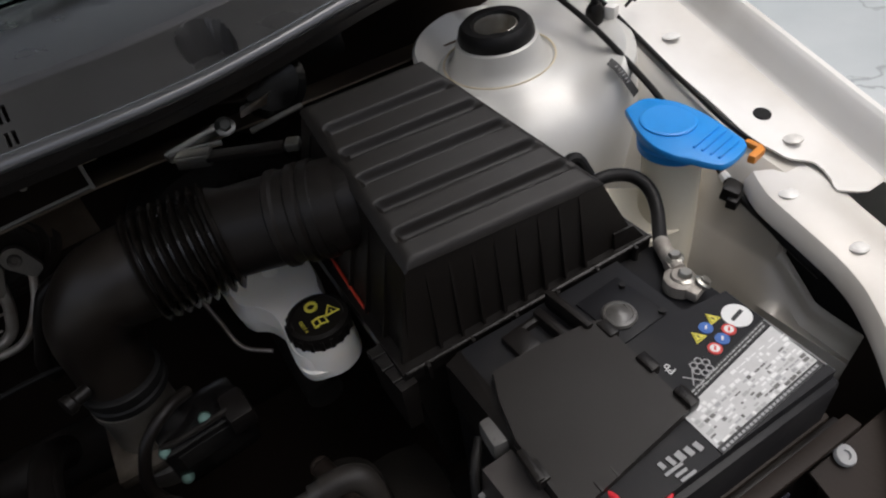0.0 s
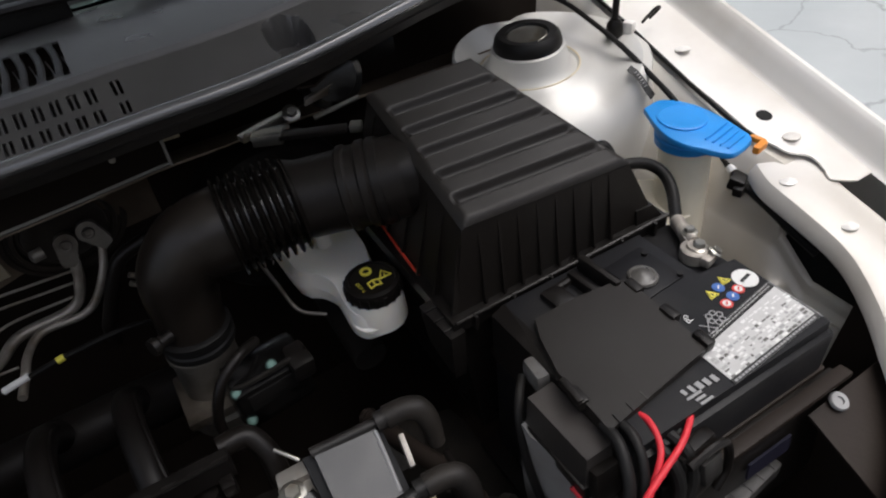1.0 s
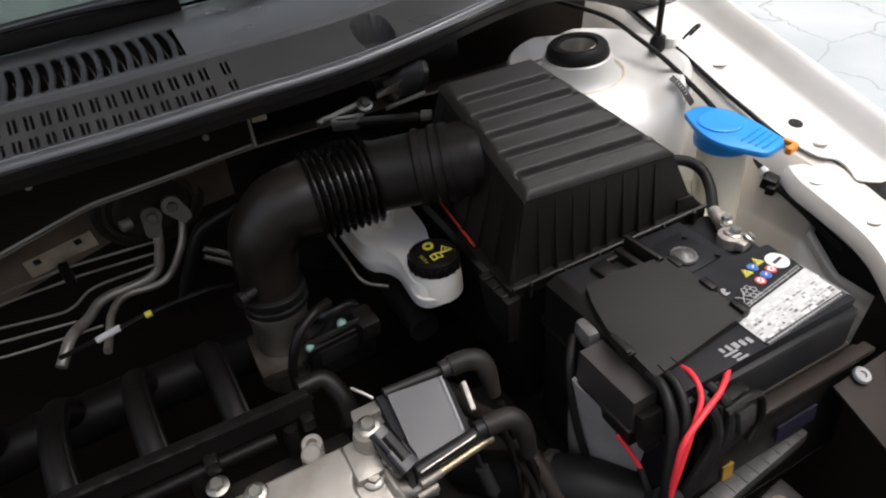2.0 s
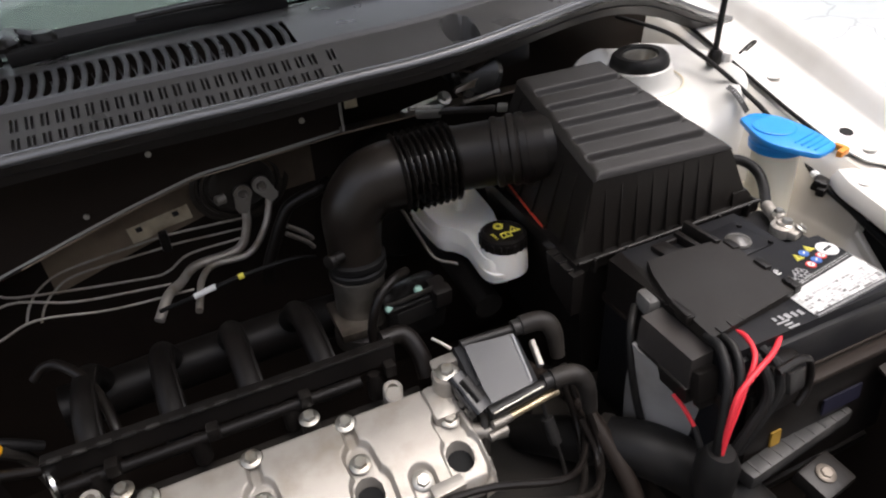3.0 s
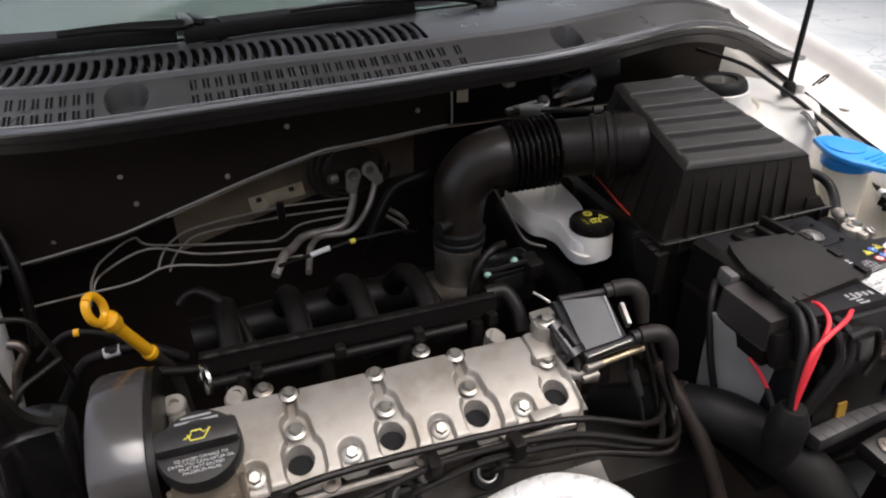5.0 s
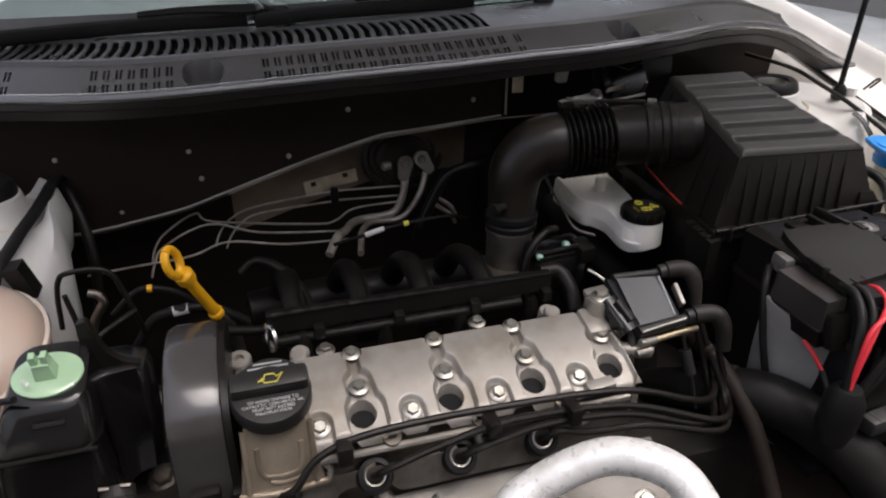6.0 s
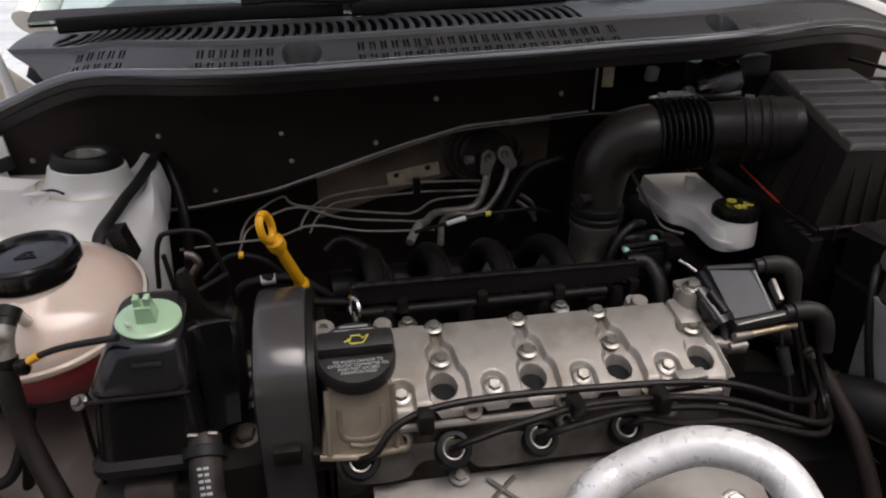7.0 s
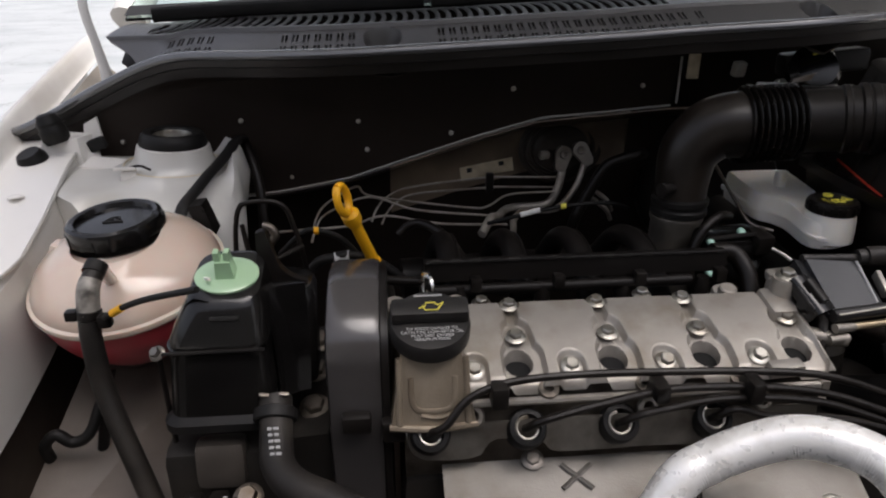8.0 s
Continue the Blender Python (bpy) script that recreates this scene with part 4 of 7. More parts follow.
part("breather_nipple", lathe([(0.006, 0), (0.006, 0.012), (0.008, 0.014), (0.008, 0.02)], along((0.062, 0.188, 0.9), (-1, -0.5, 0.1)), 14), BLACK, intake)

throttle = thing("throttle_body", (0.078, 0.205, 0.76), "cast aluminium throttle body with black plastic drive cover", "throttle body")
part("bore", lathe([(0.038, 0), (0.038, 0.02), (0.031, 0.024), (0.03, 0.088), (0.032, 0.092), (0.032, 0.098)], along((0.08, 0.206, 0.765), (0, 0, 1)), 32), CASTMID, throttle)
part("flange", blk((0.076, 0.196, 0.806), (0.07, 0.07, 0.012), 0.004), CASTDARK, throttle)
part("drive_cover", blk((0.122, 0.155, 0.828), (0.075, 0.045, 0.06), 0.01, 8, 0, 6), GLOSSBLACK, throttle)
part("cover_rib", tube([(0.09, 0.137, 0.856), (0.105, 0.134, 0.858), (0.138, 0.136, 0.86), (0.156, 0.142, 0.856)], 0.003, 8, 4), BLACK, throttle)
part("plug_socket", blk((0.152, 0.14, 0.85), (0.022, 0.03, 0.024), 0.005, 8, 0, 6), BLACK, throttle)
part("cover_edge", blk((0.122, 0.133, 0.836), (0.05, 0.004, 0.024), 0.0015, 8, 0, 6), RUBBER, throttle)
for p in ((0.091, 0.134, 0.853), (0.128, 0.139, 0.862), (0.094, 0.131, 0.815)):
    part("cover_screw", hexbolt(p, (0.05, -0.7, 0.7), 0.0035, 0.003), material("greenish_screw", (0.12, 0.2, 0.17), 0.35, 0.8, 0.1, 60, 0), throttle)

# ---- brake fluid reservoir and master cylinder ----
master = thing("brake_master_cylinder", (0.225, 0.25, 0.8), "dark metal brake master cylinder under the reservoir", "master cylinder")
part("barrel", tube([(0.226, 0.16, 0.785), (0.226, 0.44, 0.81)], 0.018, 20, 2), GRIME, master)
part("booster", lathe([(0.03, -0.02), (0.1, 0), (0.11, 0.015), (0.11, 0.04)], along((0.226, 0.4, 0.82), (0, 1, 0)), 40), BLACK, master, "black round brake booster")
resv = thing("brake_fluid_reservoir", (0.225, 0.2, 0.82), "milky white plastic brake fluid reservoir with black cap", "fluid reservoir")
NECK = V(0.242, 0.153, 0.0)
outline = [(0.262, 0.14), (0.25, 0.131), (0.235, 0.128), (0.219, 0.132), (0.212, 0.146), (0.2125, 0.168), (0.213, 0.192), (0.203, 0.212), (0.188, 0.228), (0.184, 0.29), (0.192, 0.3), (0.262, 0.298), (0.268, 0.288), (0.268, 0.225), (0.262, 0.2), (0.266, 0.18), (0.268, 0.16)]
ring = [V(p.x, p.y, 0) for p in spline([(x, y, 0) for x, y in outline], 3, True)]


def level(k, z, slope=0.0):
    c = V(0.228, 0.2, 0)
    return [V(c.x + (p.x - c.x) * k, c.y + (p.y - c.y) * k, z + slope * (p.y - 0.15)) for p in ring]


tank = part("tank", loft([level(0.9, 0.839, 0.06), level(0.955, 0.841, 0.06), level(0.97, 0.849, 0.06), level(0.975, 0.8505, 0.06), level(1.02, 0.852, 0.06), level(1.02, 0.8555, 0.07), level(0.975, 0.857, 0.07), level(0.955, 0.868, 0.1), level(0.925, 0.872, 0.1)]), NATURAL, resv)
part("filler_neck", lathe([(0.029, 0.846), (0.0285, 0.86), (0.0275, 0.872), (0.026, 0.881)], Matrix.Translation(NECK), 36), NATURAL, resv)
cap = part("cap", lathe([(0.0265, 0.879), (0.0275, 0.8805), (0.0275, 0.888), (0.0262, 0.893), (0.0225, 0.8945), (0.022, 0.893)], Matrix.Translation(NECK), 40), BLACK, resv, "black screw cap with yellow symbols")
for k in range(20):
    a = radians(18 * k)
    part("grip_ridge", blk((NECK.x + 0.0276 * math.cos(a), NECK.y + 0.0276 * math.sin(a), 0.885), (0.0016, 0.003, 0.01), 0, 0, 0, 18 * k), BLACK, cap)
part("peg", lathe([(0.0078, 0.872), (0.0072, 0.898), (0.006, 0.9)], Matrix.Translation((0.23, 0.244, 0)), 20), NATURAL, resv, "upright white peg")
zc = 0.8937


def symbol(c, ring_pts, w=0.0011):
    return tube([V(NECK.x + c[0] + x, NECK.y + c[1] + y, zc) for x, y in ring_pts], w, 5, 1)


part("warning_triangle", symbol((0.0125, -0.001), [(-0.006, -0.004), (0.006, -0.004), (0, 0.006), (-0.006, -0.004)]), YELLOWPRINT, cap)
part("exclamation_mark", blk((NECK.x + 0.0125, NECK.y - 0.003, zc + 0.0005), (0.0011, 0.004, 0.001), 0), YELLOWPRINT, cap)
part("disc_symbol", lathe([(0.0058, 0), (0.0058, 0.0018), (0.0034, 0.0018), (0.0034, 0.0002)], Matrix.Translation((NECK.x - 0.0005, NECK.y + 0.0115, zc - 0.0002)), 20, cap=False), YELLOWPRINT, cap)
part("book_symbol", symbol((-0.0005, -0.0075), [(-0.0055, -0.0045), (0.0, -0.003), (0.0055, -0.0045), (0.0055, 0.0035), (0.0, 0.005), (-0.0055, 0.0035), (-0.0055, -0.0045), (0.0, -0.003), (0.0, 0.005)], 0.001), YELLOWPRINT, cap)
writing("DOT 4", 0.0048, pose(NECK.x - 0.0145, NECK.y - 0.006, zc + 0.0008, 0, 0, -88), YELLOWPRINT, cap)

# ---- battery ----
bat = thing("battery", (0.407, -0.045, 0.72), "black car battery with white information label", "battery")
case = part("case", blk((0.4065, -0.046, 0.808), (0.207, 0.175, 0.19), 0.006), BATTERY, bat)
part("top_step", prism([(0.309, -0.128), (0.505, -0.128), (0.505, -0.037), (0.466, -0.032), (0.464, 0.036), (0.309, 0.036)], 0.9, 0.9125, None, 0.003), BATTERY, bat, "raised top of the case")
part("case_ledge", blk((0.4065, -0.046, 0.855), (0.212, 0.18, 0.012), 0.004), DARKWALL, bat)
ZB = 0.9131
part("info_label", prism([(0.399, -0.1285), (0.5015, -0.121), (0.5025, -0.079), (0.3995, -0.094)], ZB - 0.0002, ZB + 0.0003), LABELPRINT, bat, "white label with small print")
rng = random.Random(4)
for r in range(11):
    x = 0.4015
    size = rng.choice((0.0009, 0.0013, 0.0022))
    while x < 0.499:
        w = rng.uniform(0.0014, 0.006)
        f = (x - 0.4) / 0.1
        yy = -0.1258 + 0.0031 * r + f * 0.0085
        if yy < -0.0965 + f * 0.013 and rng.random() < 0.8:
            part("print_bar", blk((x + w / 2, yy, ZB + 0.0003), (w, rng.choice((size, size, 0.0024)), 0.0003), 0, 0, 0, rng.uniform(4, 6)), rng.choice((GREYPRINT, WHITEPRINT, WHITEPRINT, PALEPRINT, VENT) if r < 8 else (WHITEPRINT, WHITEPRINT, LABELPRINT)), bat)
        x += w + rng.uniform(0.0005, 0.0018)
part("label_foot", prism([(0.399, -0.1285), (0.5015, -0.121), (0.5015, -0.1165), (0.399, -0.1235)], ZB, ZB + 0.0005), BLACKPRINT, bat, "dark printed foot of the label")
for k in range(26):
    part("print_bar", blk((0.402 + 0.0038 * k, -0.1262 + 0.00028 * k, ZB + 0.0007), (0.0026, 0.0018, 0.0002), 0, 0, 0, 4), GREYPRINT, bat)
for y0, y1 in ((-0.091, -0.076), (-0.0885, -0.0735)):
    x = 0.402
    while x < 0.5:
        w = rng.uniform(0.001, 0.005)
        part("print_bar", blk((x + w / 2, y0 + (y1 - y0) * (x - 0.4) / 0.1, ZB + 0.0005), (w, 0.001, 0.0002), 0, 0, 0, 8), PALEPRINT, bat)
        x += w + 0.0012
part("label_band", prism([(0.4, -0.0925), (0.5025, -0.0775), (0.5025, -0.0715), (0.4, -0.087)], ZB - 0.0002, ZB + 0.0002), BLACKPRINT, bat, "dark band of small print")
part("label_side", prism([(0.5032, -0.122), (0.504, -0.122), (0.504, -0.072), (0.5032, -0.072)], ZB - 0.0002, ZB + 0.0002), GREYPRINT, bat)
disc = part("minus_disc", lathe([(0.0108, ZB - 0.0005), (0.0108, ZB + 0.0003)], Matrix.Translation((0.492, -0.0585, 0)), 32), WHITEPRINT, bat, "white disc with minus sign")
part("minus_bar", blk((0.492, -0.0585, ZB + 0.0005), (0.0125, 0.003, 0.0004), 0, 0, 0, 12), BLACKPRINT, disc)
icons = [((0.476, -0.0505), YELLOWPRINT, 3), ((0.4775, -0.064), REDPRINT, 24), ((0.466, -0.0535), BLUEPRINT, 24), ((0.4675, -0.067), BLUEPRINT, 24), ((0.4555, -0.0565), YELLOWPRINT, 3), ((0.457, -0.07), REDPRINT, 24)]
for (x, y), mt, n in icons:
    ic = part("safety_symbol", lathe([(0.0062 if n == 3 else 0.0051, ZB - 0.0005), (0.0062 if n == 3 else 0.0051, ZB + 0.0003)], Matrix.Translation((x, y, 0)) @ Matrix.Rotation(radians(95), 4, "Z"), n), mt, bat)
    if n == 24:
        part("symbol_inside", lathe([(0.0034, ZB), (0.0034, ZB + 0.0006)], Matrix.Translation((x, y, 0)), 18), WHITEPRINT if mt is REDPRINT else BLUEPRINT, ic)
    else:
        part("symbol_inside", lathe([(0.0046, ZB), (0.0046, ZB + 0.0005)], Matrix.Translation((x, y, 0)) @ Matrix.Rotation(radians(95), 4, "Z"), 3), BLACKPRINT, ic)
        part("symbol_field", lathe([(0.004, ZB), (0.004, ZB + 0.0007)], Matrix.Translation((x, y, 0)) @ Matrix.Rotation(radians(95), 4, "Z"), 3), YELLOWPRINT, ic)
    part("symbol_mark", blk((x, y, ZB + 0.0008), (0.0012, 0.0026, 0.0003) if n == 3 else (0.0038, 0.0014, 0.0003), 0, 0, 0, 10 if n == 3 else 40), BLACKPRINT if n == 3 else (REDPRINT if mt is REDPRINT else WHITEPRINT), ic)
for k in range(6):
    a = radians(60 * k + 10)
    hexring = [V(0.438 + 0.0052 * math.cos(a) + 0.0026 * math.cos(t), -0.0755 + 0.0052 * math.sin(a) + 0.0026 * math.sin(t), ZB + 0.0002) for t in np.linspace(0, 6.283, 7).tolist()]
    part("recycling_arrow", tube(hexring, 0.0006, 5, 1, flat=0.4), GREYPRINT, bat)
for p, q in (((0.4225, -0.083), (0.432, -0.0725)), ((0.4215, -0.074), (0.4305, -0.084)), ((0.424, -0.0845), (0.4305, -0.0865))):
    part("crossed_bin_line", tube([(*p, ZB + 0.0002), (*q, ZB + 0.0002)], 0.0005, 5, 1, flat=0.4), GREYPRINT, bat)
writing("Pb", 0.0085, pose(0.4195, -0.064, ZB + 0.0003, 0, 0, 100), WHITEPRINT, bat)
for k, (w, h) in enumerate(((0.005, 0.008), (0.005, 0.008), (0.006, 0.008), (0.004, 0.008), (0.004, 0.006))):
    part("print_bar", blk((0.391 - 0.0068 * k, -0.116 + 0.0008 * k, ZB + 0.0003), (w * 0.8, h * 0.8, 0.0003), 0, 0, 0, 6), GREYPRINT, bat)
for k, w in enumerate((0.012, 0.009, 0.014)):
    part("print_bar", blk((0.372 - 0.002 * k, -0.1265 + 0.004 * k, ZB + 0.0003), (w, 0.002, 0.0003), 0), GREYPRINT, bat)
post = part("negative_post", lathe([(0.009, 0.895), (0.0085, 0.916), (0.007, 0.919)], Matrix.Translation((0.487, -0.009, 0)), 20), LEAD, bat, "lead terminal post")
well = part("vent_plate", blk((0.431, -0.004, 0.9125), (0.044, 0.05, 0.003), 0.001, 0, 0, 4), BATTERY, bat, "square vent plate")
part("vent_plug", lathe([(0.0125, 0), (0.0135, 0.002), (0.0125, 0.004), (0.0105, 0.0048), (0.0098, 0.004), (0.006, 0.0062), (0.001, 0.0072)], along((0.4245, -0.009, 0.9135), (0, 0, 1)), 28), VENT, bat, "dusty translucent plug")
for x, y in ((0.452, -0.025), (0.447, 0.012)):
    part("plate_pin", lathe([(0.0025, 0.912), (0.0025, 0.9165)], Matrix.Translation((x, y, 0)), 12), BLACK, bat)

clamp = thing("battery_cable", (0.487, -0.009, 0.91), "negative battery cable with corroded grey clamp", "battery cable")
part("clamp", join(lathe([(0.008, 0.903), (0.0125, 0.904), (0.0125, 0.915), (0.0095, 0.917)], Matrix.Translation((0.487, -0.009, 0)), 24), blk((0.4905, -0.021, 0.91), (0.018, 0.012, 0.01), 0.003, 0, 0, 15), blk((0.495, 0.005, 0.912), (0.013, 0.016, 0.01), 0.003, 0, 0, -20)), LEAD, clamp)
part("clamp_bolt", hexbolt((0.4885, -0.011, 0.916), (0.1, 0, 1), 0.0055, 0.007), STEEL, clamp)
part("clamp_nut", hexbolt((0.497, -0.022, 0.914), (0.6, -0.3, 1), 0.0045, 0.005), STEEL, clamp)
part("cable_lug", tube([(0.493, -0.002, 0.914), (0.498, 0.012, 0.912), (0.508, 0.032, 0.911)], [0.006, 0.0065, 0.007], 12, 4), LEAD, clamp, "crimped lug")
part("lug_bolt", hexbolt((0.498, 0.008, 0.9165), (0, 0.1, 1), 0.0048, 0.006), STEEL, clamp)
part("sheath", tube([(0.506, 0.03, 0.91), (0.519, 0.045, 0.912), (0.531, 0.06, 0.916), (0.5375, 0.075, 0.923), (0.535, 0.088, 0.93), (0.522, 0.097, 0.936), (0.5, 0.102, 0.938), (0.47, 0.108, 0.925)], 0.006, 14, 6), RUBBER, clamp)
part("loop", tube([(0.468, 0.1, 0.958), (0.473, 0.108, 0.967), (0.481, 0.106, 0.967), (0.487, 0.098, 0.952)], 0.0052, 10, 5), RUBBER, clamp)

tray = thing("battery_tray", (0.407, -0.05, 0.7), "black plastic battery tray with grey heat shield side", "battery tray")
part("floor_plate", blk((0.407, -0.046, 0.706), (0.24, 0.2, 0.012), 0.004), BLACK, tray)
JACKET = [(0.27, -0.045), (0.271, -0.058), (0.278, -0.08), (0.292, -0.1), (0.314, -0.118), (0.338, -0.128), (0.36, -0.13)]
jl = spline([(x, y, 0) for x, y in JACKET], 4)
part("heat_jacket", sheet(lambda u, v: V(jl[int(u)].x + 0.02 * v * v, jl[int(u)].y + 0.01 * v, 0.872 - 0.02 * (u / 24) - 0.18 * v), range(len(jl)), np.linspace(0, 1, 9), 0.004), DUSTGREY, tray, "curved grey plastic heat jacket")
part("front_wall", blk((0.42, -0.145, 0.8), (0.19, 0.006, 0.12), 0.002, -6), BLACK, tray)
part("front_ledge", blk((0.435, -0.147, 0.862), (0.17, 0.012, 0.006), 0.002, -4), DARKWALL, tray, "black ledge before the battery")
part("hold_down_bar", blk((0.387, -0.154, 0.782), (0.145, 0.018, 0.018), 0.004, 0, 0, 6), material("worn_grey_plastic", (0.03, 0.029, 0.028), 0.5, 0, 0.3, 40, 0.3, 500, 0, (0.07, 0.067, 0.063), 0.6), tray, "worn grey hold-down bar")
part("clip_block", blk((0.392, -0.186, 0.764), (0.045, 0.034, 0.018), 0.004, 10, 0, 8), BLACK, tray)
for k in range(9):
    part("bar_rib", blk((0.325 + 0.0155 * k, -0.1605 + 0.0016 * k, 0.791), (0.002, 0.014, 0.0015), 0.0006, 0, 0, 6), bpy.data.materials["worn_grey_plastic"], tray)
part("tray_bolt", hexbolt((0.39, -0.187, 0.774), (0, -0.2, 1), 0.006, 0.004), CASTDARK, tray)
part("yellow_label", blk((0.36, -0.15, 0.795), (0.012, 0.002, 0.026), 0, -6), material("ochre_label", (0.3, 0.17, 0.02), 0.6), tray, "ochre label on the front wall")
part("blue_label", blk((0.44, -0.1502, 0.812), (0.05, 0.002, 0.018), 0, -6), material("navy_label", (0.006, 0.0055, 0.018), 0.6), tray)

side = thing("front_panel_plate", (0.52, -0.17, 0.82), "dark plate with round light grommet beside the battery", "panel plate")
part("plate", sheet(lambda u, v: V(0.48 + 0.11 * u, -0.15 - 0.12 * v, 0.836 - 0.05 * v + 0.01 * u), np.linspace(0, 1, 5), np.linspace(0, 1, 5), 0.003), DARKWALL, side)
part("grommet", lathe([(0.0033, 0.0015), (0.0036, 0.0035), (0.0072, 0.0035), (0.0082, 0.002), (0.0082, 0)], along((0.508, -0.1555, 0.8385), (0, -0.4, 1)), 28), GREYPRINT, side, "pale round grommet")
part("lower_wall", sheet(lambda u, v: V(0.592 - 0.04 * u - 0.06 * v, -0.108 - 0.16 * u, 0.872 - 0.01 * u - 0.36 * v), np.linspace(0, 1, 5), np.linspace(0, 1, 5), 0.003), DARKWALL, side)

# ---- fuse box on the battery ----
fuse = thing("battery_fuse_box", (0.36, -0.045, 0.913), "black plastic fuse box clipped on top of the battery", "fuse box")
def LZ(x, y):
    return 0.921 + 0.03 * (x - 0.36) + 0.03 * (y + 0.05)


poly = [(0.298, -0.109), (0.404, -0.097), (0.406, -0.01), (0.4, -0.006), (0.355, 0.0), (0.318, 0.001), (0.309, -0.018), (0.3, -0.05)]
bm = bmesh.new()
hi = [bm.verts.new((x, y, LZ(x, y))) for x, y in poly]
lo = [bm.verts.new((x, y, LZ(x, y) - 0.012)) for x, y in poly]
bm.faces.new(hi)
bm.faces.new(lo[::-1])
for i in range(8):
    bm.faces.new((lo[i], lo[(i + 1) % 8], hi[(i + 1) % 8], hi[i]))
soften(bm, 0.003)
flid = part("lid", bm, LIDBLACK, fuse, "flat grey-black lid")
part("body", prism([(0.312, -0.09), (0.398, -0.086), (0.398, -0.012), (0.318, -0.004)], 0.9128, 0.9135, None, 0.001), BLACK, fuse)
part("skirt", hexa([(0.299, -0.06, 0.86), (0.31, -0.06, 0.86), (0.31, 0.035, 0.86), (0.299, 0.035, 0.86)], [(0.299, -0.06, 0.912), (0.312, -0.06, 0.914), (0.312, 0.035, 0.914), (0.299, 0.035, 0.908)], 0.003), BLACK, fuse)
for p, sz, rz in (((0.352, 0.014, 0.912), (0.02, 0.024, 0.012), 4), ((0.378, 0.01, 0.915), (0.008, 0.038, 0.014), 4), ((0.394, 0.012, 0.918), (0.007, 0.046, 0.018), 4), ((0.366, 0.024, 0.913), (0.03, 0.007, 0.01), 4)):
    part("hinge_block", blk(p, sz, 0.003, 0, 0, rz), BLACK, fuse)
for p, rz in (((0.4065, -0.056, 0.92), 0), ((0.4065, -0.09, 0.92), 0), ((0.2985, -0.075, 0.916), -2), ((0.405, -0.018, 0.92), 0)):
    part("latch", blk(p, (0.009, 0.016, 0.01), 0.002, 0, 0, rz), BLACK, fuse)
part("latch_slot", blk((0.2965, -0.07, 0.9195), (0.006, 0.024, 0.007), 0.0015, 0, 0, -4), BLACK, fuse)
part("worn_boss", blk((0.299, -0.031, 0.9), (0.02, 0.024, 0.02), 0.005, 0, 0, -6), VENT, fuse, "worn light grey boss")
for k in range(5):
    part("lid_tab", blk((0.308 + 0.014 * k, -0.1045 + 0.0016 * k, LZ(0.3, -0.1) + 0.0004), (0.0016, 0.008, 0.002), 0.0005), GREYPLASTIC, flid)

RELAYCASE = material("brownish_grained_plastic", (0.03, 0.0262, 0.0245), 0.42, 0, 0.2, 30, 0.3, 1100, 0, (0.05, 0.044, 0.04), 0.6, spec=0.35)
relay = thing("relay_box", (0.285, -0.084, 0.86), "small rectangular black relay cover beside the fuse box", "relay box")
part("cover", hexa([(0.2755, -0.113, 0.868), (0.3, -0.114, 0.868), (0.3, -0.046, 0.868), (0.274, -0.045, 0.868)], [(0.277, -0.111, 0.902), (0.2995, -0.111, 0.904), (0.298, -0.047, 0.906), (0.275, -0.047, 0.904)], 0.005), RELAYCASE, relay)
part("cover_rim", tube([(0.2735, -0.0445, 0.8695), (0.275, -0.1125, 0.8695), (0.2995, -0.1145, 0.8695)], 0.0017, 8, 1), BLACK, relay, "folded lower rim")
part("base", hexa([(0.278, -0.112, 0.85), (0.296, -0.112, 0.85), (0.298, -0.05, 0.85), (0.278, -0.048, 0.85)], [(0.276, -0.112, 0.8675), (0.298, -0.113, 0.8675), (0.299, -0.047, 0.8675), (0.275, -0.046, 0.8675)], 0.002), BLACK, relay)
part("end_socket", blk((0.2895, -0.117, 0.876), (0.022, 0.012, 0.03), 0.003, -12), BLACK, relay)
part("socket_tab", blk((0.2895, -0.12, 0.86), (0.016, 0.01, 0.014), 0.002, -12), BLACK, relay)


def wire(name, label, pts, r, mat, group=""):
    w = thing(name, pts[0], label, "wire" if r < 0.006 else "hose", group)
    part("sleeve", tube(pts, r, 12, 6), mat, w)
    return w


wire("red_wire", "thick red sleeved wire hanging from the fuse box", [(0.37, -0.095, 0.9), (0.369, -0.109, 0.906), (0.36, -0.124, 0.9075), (0.338, -0.138, 0.908), (0.3135, -0.146, 0.905), (0.288, -0.153, 0.894), (0.279, -0.158, 0.865), (0.274, -0.16, 0.81)], 0.0025, RED, "red wires")
wire("red_wire", "red sleeved wire crossing beneath the fuse box lid", [(0.326, -0.1, 0.907), (0.327, -0.116, 0.913), (0.319, -0.136, 0.909), (0.301, -0.148, 0.893), (0.288, -0.155, 0.872), (0.279, -0.159, 0.845), (0.274, -0.162, 0.8)], 0.0024, RED, "red wires")
wire("red_wire", "thin red wire behind the relay box", [(0.277, -0.098, 0.85), (0.28, -0.11, 0.842), (0.284, -0.122, 0.828)], 0.0021, RED, "red wires")
wire("black_wire", "black corrugated wire from the fuse box", [(0.3, -0.1, 0.912), (0.298, -0.118, 0.913), (0.29, -0.138, 0.9), (0.281, -0.15, 0.875), (0.276, -0.157, 0.84), (0.273, -0.16, 0.78)], 0.0045, RUBBER, "black wires")
